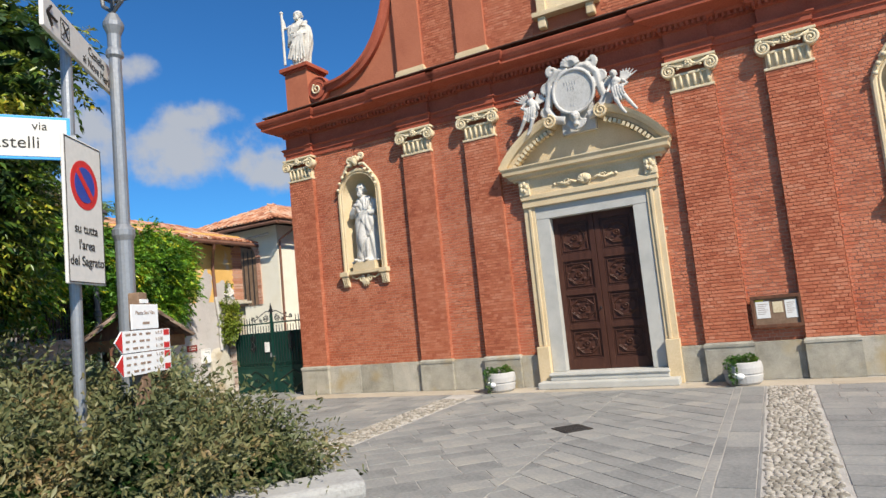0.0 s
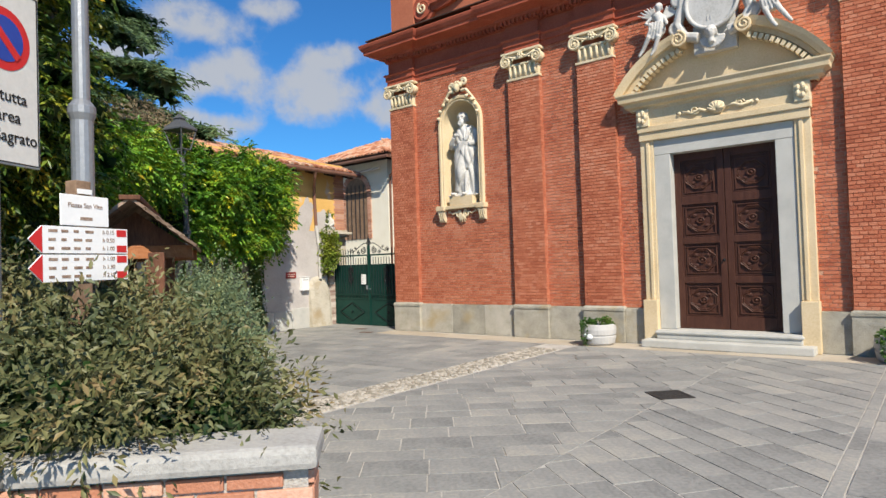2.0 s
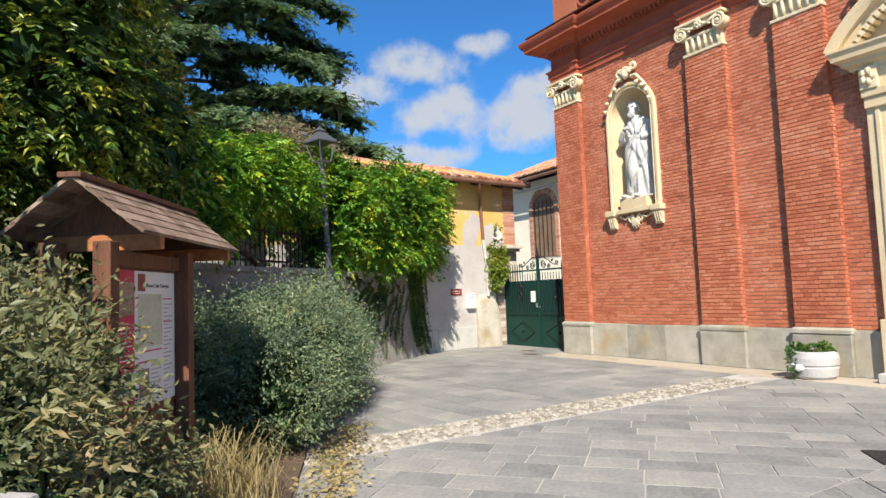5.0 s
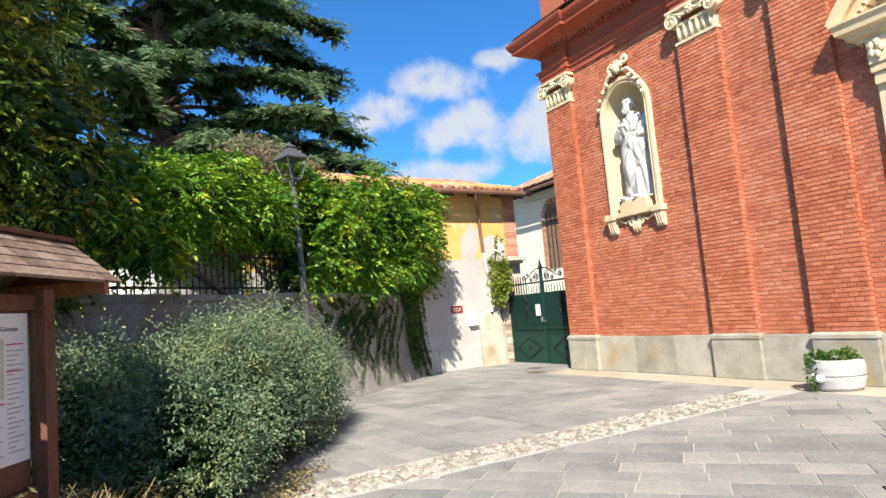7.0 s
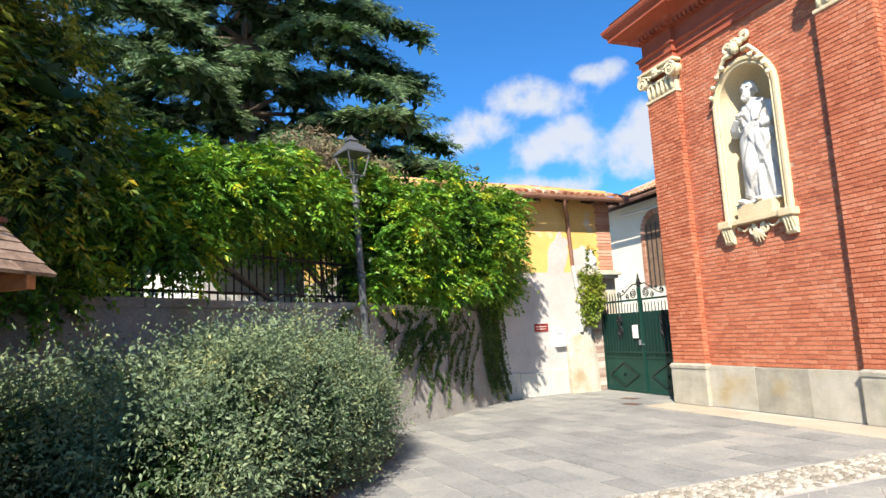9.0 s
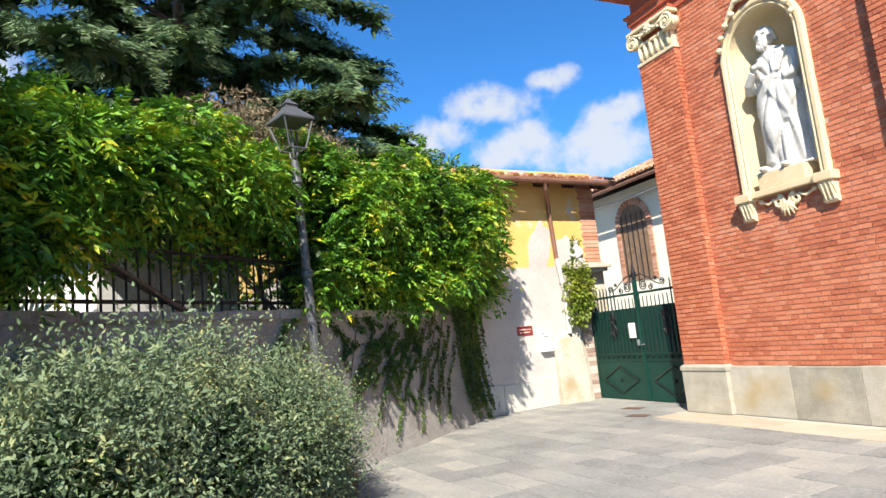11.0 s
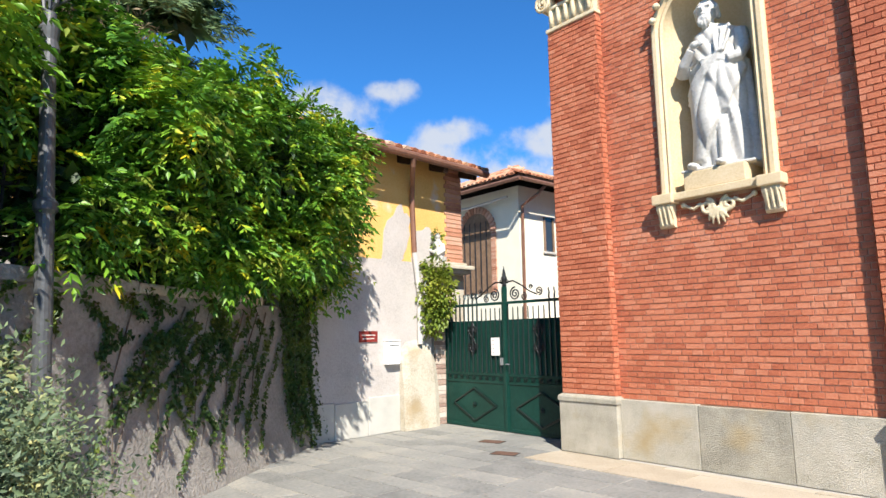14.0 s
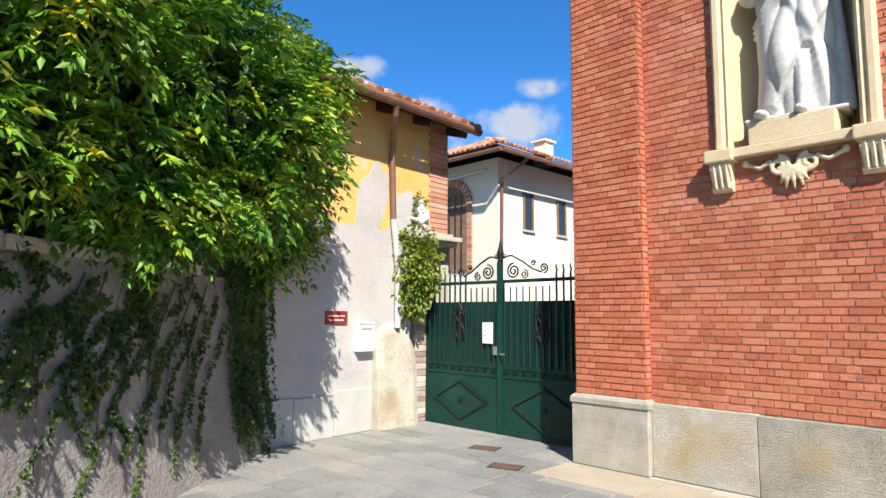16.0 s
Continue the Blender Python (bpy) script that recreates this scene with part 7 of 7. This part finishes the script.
pivy = thing("pier_ivy", (-3.34, GY - 0.34, 0), 0, "yellow-green ivy covering the gate pier", "ivy")
rng = np.random.default_rng(14)
pos, d = shell([(0.16, -0.14, 2.55, 0.58, 0.28, 0.48), (0.02, -0.16, 2.1, 0.5, 0.27, 0.5), (0.38, -0.08, 2.35, 0.28, 0.22, 0.5), (0.0, 0.0, 2.95, 0.5, 0.28, 0.2), (-0.22, -0.08, 1.7, 0.08, 0.08, 0.5), (0.1, 0.1, 3.4, 0.06, 0.1, 0.35)], 3800, rng, 0.5)
leaf_cloud("foliage", pos, d + (0, -0.3, -0.5), 0.07, 0.75, M["pier_ivy"], pivy, seed=15)
limbs(pivy, (-0.22, 0.02, 0.0), [(-0.1, 0, 2.9)], 0.02, "stem")


def shrub(name, at, clumps, k, size, width, mat, label, seed, up=0.35, inner=0.4):
    p = thing(name, at, 0, label, "shrub")
    rng = np.random.default_rng(seed)
    loc = [(c[0] - at[0], c[1] - at[1], c[2] - at[2], *c[3:]) for c in clumps]
    tufts = []
    for c in loc:
        tufts.append((*c[:3], c[3] * 0.82, c[4] * 0.82, c[5] * 0.82))
        for q in range(9):
            v = rng.normal(size=3) + (0, 0, 0.35)
            v /= np.linalg.norm(v)
            m = rng.uniform(0.2, 0.36)
            tufts.append((*(np.array(c[:3]) + v * np.array(c[3:]) * rng.uniform(0.7, 0.98)), c[3] * m, c[4] * m, c[5] * m * 0.9))
    pos, d = shell(tufts, k // 9, rng, inner)
    # each sprig: leaves along a short shoot
    out = d * (1, 1, 0.6) + rng.normal(scale=0.35, size=d.shape) + (0, 0, up)
    out /= np.linalg.norm(out, axis=1, keepdims=True)
    ps, ds = [], []
    reach = rng.uniform(0.5, 1.9, size=(len(pos), 1))
    for j in range(9):
        ps.append(pos + out * (0.03 * j) * reach + rng.normal(scale=0.010, size=pos.shape))
        ds.append(out * 0.75 + rng.normal(scale=0.65, size=pos.shape))
    pos, d = np.concatenate(ps), np.concatenate(ds)
    keep = pos[:, 2] > -at[2] + 0.02
    leaf_cloud("foliage", pos[keep], d[keep], size, width, M[mat], p, seed=seed + 1)
    # added core of big leaves, shade painted in by their dark colour
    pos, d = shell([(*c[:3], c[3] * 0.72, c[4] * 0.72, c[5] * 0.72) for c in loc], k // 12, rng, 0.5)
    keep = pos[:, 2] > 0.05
    leaf_cloud("inner_foliage", pos[keep], rng.normal(size=(keep.sum(), 3)), size * 2.2, 0.55, M["inner_leaf"], p, "added deep leaves, coloured dark to stand for shade", seed=seed + 2)
    limbs(p, (0, 0, 0), [(c[0] * 0.9, c[1] * 0.9, c[2] + 0.2) for c in loc], 0.025, "stem")
    return p


shrub("bush", (8.7, -10.9, 0.0), [(9.33, -11.42, 1.12, 0.45, 0.34, 0.32), (8.93, -11.47, 1.12, 0.55, 0.42, 0.42), (8.28, -11.24, 1.07, 0.55, 0.36, 0.48), (7.95, -10.92, 0.47, 0.6, 0.4, 0.4), (8.98, -11.87, 1.17, 0.6, 0.55, 0.42), (8.18, -11.42, 1.17, 0.7, 0.6, 0.5), (8.48, -12.62, 1.17, 0.7, 0.7, 0.5), (7.58, -12.02, 1.32, 0.8, 0.8, 0.6), (9.38, -11.2, 0.96, 0.38, 0.26, 0.26)], 90000, 0.055, 0.36, "bush_a", "spreading bush with small brown-tinged green leaves behind the planter wall", 31)
shrub("bush", (4.0, -8.4, 0.0), [(5.55, -9.15, 0.7, 0.65, 0.55, 0.75), (4.8, -8.7, 0.78, 0.8, 0.65, 0.85), (3.9, -8.1, 0.8, 0.8, 0.65, 0.85), (3.0, -7.5, 0.78, 0.75, 0.6, 0.82), (2.2, -7.1, 0.72, 0.65, 0.5, 0.78), (1.4, -6.75, 0.6, 0.55, 0.42, 0.68), (4.6, -9.7, 0.9, 0.9, 0.8, 0.75), (3.5, -8.9, 0.95, 0.9, 0.8, 0.8), (2.4, -8.0, 0.95, 0.8, 0.7, 0.75), (5.4, -10.2, 0.9, 0.6, 0.6, 0.7)], 190000, 0.042, 0.40, "bush_b", "broad grey-green bush growing along the garden wall", 33)

tree = thing("laurel_tree", (4.5, -11.5, 0), 0, "dense dark evergreen tree with yellow-tinged sprays", "tree")
rng = np.random.default_rng(41)
clumps = [(0, 0, 3.4, 1.3, 1.3, 1.3), (0.9, 0.3, 3.9, 0.95, 0.9, 0.9), (-0.2, 1.0, 3.6, 1.0, 0.9, 1.0), (1.1, -0.9, 3.0, 1.2, 1.0, 1.3), (0.2, 0.2, 5.0, 1.2, 1.2, 1.0), (-0.9, 0.4, 4.6, 1.1, 1.0, 1.0), (1.3, 0.5, 5.1, 0.7, 0.7, 0.7), (0.9, -1.6, 2.0, 1.2, 1.0, 1.2), (2.0, -1.2, 2.9, 0.8, 0.8, 0.9), (0.3, 0.0, 6.2, 1.0, 1.0, 0.8), (1.8, -2.2, 2.1, 1.0, 1.0, 1.2), (2.4, -2.4, 3.6, 0.9, 0.9, 0.9)]
pos, d = shell(clumps, 9000, rng, 0.5)
pos, d = pinnate(pos, d, rng, 5, 0.24, 0.5)
leaf_cloud("crown", pos, d, 0.085, 0.36, M["laurel"], tree, seed=42, up=0.6)
# added leaves within the crown, coloured as dark as its inner shade
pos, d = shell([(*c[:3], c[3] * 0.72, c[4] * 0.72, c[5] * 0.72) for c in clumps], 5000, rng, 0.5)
leaf_cloud("inner_crown", pos, rng.normal(size=d.shape), 0.28, 0.6, M["inner_leaf"], tree, "added deep leaves, coloured dark to stand for shade", seed=43)
bm = B()
tube(bm, [(0, 0, 0), (0.05, 0.03, 1.2), (0.0, 0.1, 2.4), (0.1, 0.05, 4.5)], 0.16, 10, 0.06)
part("trunk", bm, M["bark"], tree)
limbs(tree, (0.0, 0.1, 2.0), [c[:3] for c in clumps], 0.05)

hedge = thing("garden_hedge", (-1.5, -11.5, 0), 0, "dark evergreen shrubs filling the garden behind the railing", "hedge")
rng = np.random.default_rng(51)
pos, d = shell([(-1.2 + 1.05 * k - 0.4, 3.2 - 1.5 * k + (k % 2), 1.7 + 0.3 * (k % 3), 1.5, 1.5, 1.9) for k in range(-2, 5)] + [(2.6, -1.2, 2.2, 1.4, 1.4, 2.0), (3.6, -3.0, 2.2, 1.5, 1.5, 2.0)], 15000, rng, 0.5)
leaf_cloud("foliage", pos, d, 0.16, 0.5, M["laurel"], hedge, seed=52)
# added rear clumps in the shade-dark leaf colour, closing gaps to the sky
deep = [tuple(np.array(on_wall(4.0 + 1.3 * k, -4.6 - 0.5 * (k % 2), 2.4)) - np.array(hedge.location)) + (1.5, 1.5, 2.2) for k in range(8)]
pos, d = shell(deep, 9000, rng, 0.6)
leaf_cloud("inner_foliage", pos, rng.normal(size=d.shape), 0.3, 0.6, M["inner_leaf"], hedge, "added deep leaves, coloured dark to stand for shade", seed=53)
limbs(hedge, (0, 0, 0), [(-2, 4, 2.2), (0, 1, 2.2), (1.5, -1, 2.4), (3, -3, 2.2)], 0.06, "stem")

# tall cedar behind the garden
cedar = thing("cedar_tree", (-13.0, -7.6, 0), 0, "tall dark cedar with drooping layered branches", "tree")
bm = B()
tube(bm, [(0, 0, 0), (0.1, 0, 5), (0.0, 0.1, 11), (0, 0, 21)], 0.55, 12, 0.08)
part("trunk", bm, M["bark"], cedar)
rng = np.random.default_rng(61)
ps, ds, dark = [], [], []
for lev in range(14):
    z = 4.4 + 1.45 * lev
    reach = 10.4 * (1 - lev / 17) ** 0.7
    for q in range(8):
        a = 6.2832 * (q + 0.5 * (lev % 2) + rng.uniform(-0.3, 0.3)) / 8
        L = reach * rng.uniform(0.66, 1.06)
        tilt = rng.uniform(-0.2, 0.9)
        u = np.array([math.cos(a), math.sin(a), 0.0])
        v = np.array([-u[1], u[0], 0.0])
        rise = lambda t: z + tilt * np.sin(t * 2.6) - 1.0 * t**3
        if lev < 11:
            bm = B()
            tube(bm, [Vector(u * L * t) + Vector((0, 0, float(rise(t)))) for t in (0.02, 0.35, 0.7, 0.97)], 0.10, 6, 0.02)
            part("branch", bm, M["bark"], cedar)
        # flat fans of branchlets, each a drooping comb of needle sprays
        for w in range(int(L * 7.5)):
            t = 0.16 + 0.84 * rng.random() ** 0.75
            sg = 1 if rng.random() < 0.5 else -1
            ln = rng.uniform(0.5, 1.15) * (0.35 + 1.5 * math.sin(min(1.0, 1.15 - t * 0.75) * 1.9)) * 0.85
            f = u * rng.uniform(0.5, 1.0) + v * sg * rng.uniform(0.3, 0.9)
            f /= np.linalg.norm(f)
            k = int(40 * ln) + 10
            e = np.sort(rng.random(k))
            p = u * (t * L) + f * (e * ln)[:, None] + rng.normal(scale=0.045, size=(k, 3))
            p[:, 2] += float(rise(t)) + 0.12 * e * ln - rng.uniform(0.15, 0.55) * ln * e**2 - 0.05
            g = np.cross(f, (0, 0, 1.0))
            ps.append(p)
            # lowered points for the added shade-dark needles
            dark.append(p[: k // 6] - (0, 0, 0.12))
            ds.append(f * 0.65 + g * rng.choice((-0.8, 0.8), size=(k, 1)) + rng.normal(scale=0.22, size=(k, 3)) + np.array([0, 0, -0.22]))
pos, d = np.concatenate(ps), np.concatenate(ds)
leaf_cloud("crown", pos, d, 0.24, 0.17, M["cedar"], cedar, "dark blue-green needle sprays", seed=62)
# broad dark needles under the branches: shade put in by colour, sky blocked
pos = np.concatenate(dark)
leaf_cloud("inner_crown", pos, rng.normal(size=pos.shape) * (1, 1, 0.4), 0.5, 0.5, M["inner_leaf"], cedar, "added inner needles, coloured dark to stand for shade", seed=63)

grass = thing("grass_tuft", (7.0, -10.02, 0.03), 0, "dry yellow-green grass tuft at the edge of the bed", "grass", kind="stuff")
rng = np.random.default_rng(71)
vs, fs = [], []
for q in range(620):
    a, L = rng.uniform(0, 6.2832), rng.uniform(0.25, 0.75)
    x, y = rng.normal(scale=0.30), rng.normal(scale=0.20)
    u = Vector((math.cos(a), math.sin(a), 0))
    w = Vector((-u.y, u.x, 0)) * 0.005
    pts = [Vector((x, y, 0)), Vector((x, y, L * 0.55)) + u * L * 0.15, Vector((x, y, L * 0.8)) + u * L * 0.4, Vector((x, y, L * rng.uniform(0.5, 0.85))) + u * L * 0.75]
    b0 = len(vs)
    for j, p in enumerate(pts):
        vs += [p - w * (1 - j / 3.5), p + w * (1 - j / 3.5)]
    fs += [(b0 + 2 * j, b0 + 2 * j + 1, b0 + 2 * j + 3, b0 + 2 * j + 2) for j in range(3)]
raw("blades", vs, fs, M["drygrass"], grass)

# ---------------------------------------------------------------- paving
def clip(poly, a, b, c):
    """The part of a convex polygon where a x + b y <= c."""
    out = []
    for p, q in zip(poly, poly[1:] + poly[:1]):
        dp, dq = a * p[0] + b * p[1] - c, a * q[0] + b * q[1] - c
        if dp <= 0:
            out.append(p)
        if dp * dq < 0:
            t = dp / (dp - dq)
            out.append((p[0] + (q[0] - p[0]) * t, p[1] + (q[1] - p[1]) * t))
    return out


def slabs(x0, x1, y0, y1, turn, depth, lengths, seed):
    rng = random.Random(seed)
    c, s = math.cos(radians(turn)), math.sin(radians(turn))
    cx, cy = (x0 + x1) / 2, (y0 + y1) / 2
    R = math.hypot(x1 - x0, y1 - y0) / 2 + 1
    out, v = [], -R
    while v < R:
        h = depth * rng.uniform(0.8, 1.25)
        u = -R - rng.uniform(0, 0.6)
        while u < R:
            w = rng.uniform(*lengths)
            g = 0.006 + 0.004 * rng.random()
            quad = [(u + g, v + g), (u + w - g, v + g + rng.uniform(-0.004, 0.004)), (u + w - g, v + h - g), (u + g, v + h - g)]
            poly = [(cx + c * a - s * b, cy + s * a + c * b) for a, b in quad]
            for k in ((1, 0, x1 - 0.008), (-1, 0, -x0 - 0.008), (0, 1, y1 - 0.008), (0, -1, -y0 - 0.008)):
                poly = clip(poly, *k) if len(poly) > 2 else []
            if len(poly) > 2:
                area = abs(sum(p[0] * q[1] - p[1] * q[0] for p, q in zip(poly, poly[1:] + poly[:1]))) / 2
                if area > 0.004:
                    out.append((poly, rng.uniform(-0.003, 0.003)))
            u += w
        v += h
    return out


pavement = thing("pavement", (0, 0, 0), 0, "square paved with grey stone slabs and pale joints", "pavement", kind="structure")
fields = [
    slabs(-6.0, 5.30, -8.8, -0.78, 4, 0.40, (0.45, 1.0), 1),
    slabs(-6.0, -0.06, -0.78, 9.5, 4, 0.40, (0.45, 1.0), 8),
    slabs(6.08, 9.42, -12.0, -0.80, 40, 0.36, (0.4, 0.95), 2),
    slabs(9.42, 11.55, -12.0, -0.80, -38, 0.36, (0.4, 0.95), 3),
    slabs(11.55, 12.12, -18.0, -0.80, 90, 0.345, (0.5, 1.1), 4),
    slabs(12.90, 20.0, -18.0, -0.80, 0, 0.42, (0.5, 1.1), 5),
    slabs(9.42, 11.55, -18.0, -12.0, 0, 0.42, (0.5, 1.1), 6),
]
joined_v, joined_f, singles = [], [], 0
for k, field_ in enumerate(fields):
    for poly, dz in field_:
        mx, my = sum(p[0] for p in poly) / len(poly), sum(p[1] for p in poly) / len(poly)
        n = len(poly)
        vs = [(p[0] - mx, p[1] - my, dz) for p in poly] + [(p[0] - mx, p[1] - my, -0.02) for p in poly]
        fs = [tuple(range(n))] + [(i, n + i, n + (i + 1) % n, (i + 1) % n) for i in range(n)]
        if singles < 300 and ((k in (2, 3) and -10.2 < my < -4.2) or (k == 0 and mx > -1.5 and my < -6.5)):
            singles += 1
            ob = raw("paving_slab", vs, fs, M["slab"], pavement)
            ob.location = (mx, my, 0)
        else:
            b0 = len(joined_v)
            joined_v += [(a + mx, b + my, c) for a, b, c in vs]
            joined_f += [tuple(b0 + i for i in f) for f in fs]
tagged(raw("paving_field", joined_v, joined_f, M["slab"], pavement), kind="stuff")
for poly, dz in slabs(-0.05, 18.5, -0.78, -0.01, 0, 0.77, (0.9, 1.7), 7):
    mx, my = sum(p[0] for p in poly) / len(poly), sum(p[1] for p in poly) / len(poly)
    n = len(poly)
    ob = raw("edging_slab", [(p[0] - mx, p[1] - my, dz) for p in poly] + [(p[0] - mx, p[1] - my, -0.02) for p in poly], [tuple(range(n))] + [(i, n + i, n + (i + 1) % n, (i + 1) % n) for i in range(n)], M["slab_warm"], pavement)
    ob.location = (mx, my, 0)

rng = random.Random(17)
cob_v, cob_f = [], []
ring = [(math.cos(6.2832 * j / 7), math.sin(6.2832 * j / 7)) for j in range(7)]
for x0, x1, y0, y1 in ((5.36, 6.02, -9.0, -1.4), (12.16, 12.86, -14.0, -0.85)):
    y = y0
    while y < y1:
        x = x0 + rng.uniform(0, 0.05)
        while x < x1 - 0.02:
            r = rng.uniform(0.024, 0.045)
            a, e = rng.uniform(0, 3.14), rng.uniform(1.0, 1.6)
            b0 = len(cob_v)
            for rr, z in ((1.0, -0.012), (0.82, 0.004), (0.4, 0.013)):
                for u, v in ring:
                    p, q = u * r * rr * e, v * r * rr
                    cob_v.append((x + math.cos(a) * p - math.sin(a) * q, y + math.sin(a) * p + math.cos(a) * q, z + 0.004 * math.sin(a * 5)))
            for L in range(2):
                for j in range(7):
                    cob_f.append((b0 + 7 * L + j, b0 + 7 * L + (j + 1) % 7, b0 + 7 * L + 7 + (j + 1) % 7, b0 + 7 * L + 7 + j))
            cob_f.append(tuple(b0 + 14 + j for j in range(7)))
            x += r * 2.15
        y += rng.uniform(0.058, 0.078)
cob = raw("cobble_strip", cob_v, cob_f, M["cobble"], None)
tagged(cob, "bands of pale rounded river cobbles across the square", "cobbles", kind="stuff")

# ---------------------------------------------------------------- bricks of the church front
def lay(x0, x1, z0, z1, y, skip, near, owner, seed, rowh=0.0735):
    rng = random.Random(seed)
    V, F = [], []
    z, row = z0, 0
    while z + rowh * 0.6 < z1:
        x = x0 - (0.065 if row % 2 else 0.0)
        k = row
        while x < x1:
            w = 0.255 if rng.random() < 0.14 else rng.choice((0.128, 0.132, 0.14))
            a, b = max(x, x0) + 0.004, min(x + w, x1) - 0.004
            x += w
            k += 1
            if b - a < 0.03:
                continue
            mx, mz = (a + b) / 2, z + rowh / 2
            if skip(mx, mz):
                continue
            d = rng.uniform(-0.003, 0.003) - (0.005 if rng.random() < 0.03 else 0)
            h0, h1 = -rowh / 2 + 0.0045 + rng.uniform(0, 0.002), rowh / 2 - 0.0045
            hw, t = (b - a) / 2, 0.003
            vs = [(-hw, 0.012, h0), (hw, 0.012, h0), (hw, 0.012, h1), (-hw, 0.012, h1), (-hw + t, d - 0.006, h0 + t), (hw - t, d - 0.006, h0 + t), (hw - t, d - 0.006, h1 - t), (-hw + t, d - 0.006, h1 - t)]
            fs = [(4, 5, 6, 7), (0, 1, 5, 4), (1, 2, 6, 5), (2, 3, 7, 6), (3, 0, 4, 7)]
            if near(mx, mz):
                ob = raw("brick", vs, fs, M["brick"], owner)
                ob.location = (mx, y, mz)
            else:
                b0 = len(V)
                V += [(p[0] + mx, p[1] + y, p[2] + mz) for p in vs]
                F += [tuple(b0 + i for i in f) for f in fs]
        z += rowh
        row += 1
    if V:
        tagged(raw("bricks", V, F, M["brick"], owner), kind="stuff")


def in_opening(x, z):
    for c in NICHES:
        if abs(x - c) < 0.68 and 3.28 < z < 5.59 or (z >= 5.59 and math.hypot(x - c, z - 5.59) < 0.69):
            return True
    return (7.36 < x < 10.48 and z < 5.0) or (6.95 < x < 10.9 and 5.0 < z < 5.4)


bays = [(PILASTERS[k][1], PILASTERS[k + 1][0]) for k in range(5)]
for k, (a, b) in enumerate(bays):
    lay(a, b, 0.765, 7.0, WALL_Y - 0.004, in_opening, (lambda x, z: 1.0 < x < 3.4 and 1.3 < z < 2.25) if k == 0 else (lambda x, z: False), wall, 100 + k)
for k, (a, b) in enumerate(PILASTERS):
    lay(a + 0.004, b - 0.004, 0.80, 6.3, PIL_Y, lambda x, z: False, (lambda x, z: z < 2.9) if k == 0 else (lambda x, z: False), pilaster_parts[k], 200 + k)
# brick returns on the pilasters' flanks
for k, (a, b) in enumerate(PILASTERS):
    rng = random.Random(250 + k)
    V, F = [], []
    for sg, x in ((-1, a), (1, b)):
        for row in range(74):
            z0 = 0.80 + 0.0735 * row + 0.0045
            z1, cut = z0 + 0.0645, (PIL_Y + WALL_Y) / 2 + (0.02 if row % 2 else -0.02)
            for y0, y1 in ((PIL_Y + 0.002, cut - 0.004), (cut + 0.004, WALL_Y - 0.006)):
                o = sg * rng.uniform(0.002, 0.006)
                b0 = len(V)
                V += [(x, y0, z0), (x, y1, z0), (x, y1, z1), (x, y0, z1), (x + o, y0 + 0.002, z0 + 0.003), (x + o, y1 - 0.002, z0 + 0.003), (x + o, y1 - 0.002, z1 - 0.003), (x + o, y0 + 0.002, z1 - 0.003)]
                F += [tuple(b0 + i for i in (f if sg > 0 else f[::-1])) for f in ((4, 5, 6, 7), (0, 1, 5, 4), (1, 2, 6, 5), (2, 3, 7, 6), (3, 0, 4, 7))]
    tagged(raw("flank_bricks", V, F, M["brick"], pilaster_parts[k]), kind="stuff")
lay(AXIS - 4.9, AXIS + 4.9, 8.63, 11.2, ATT_Y - 0.004, lambda x, z: abs(x - AXIS) < 0.85 and z > 8.7 or any(a - 0.02 < x < b + 0.02 for a, b in ((4.05, 4.85), (5.92, 6.74), (11.1, 11.92), (12.99, 13.79))), lambda x, z: False, church, 300)
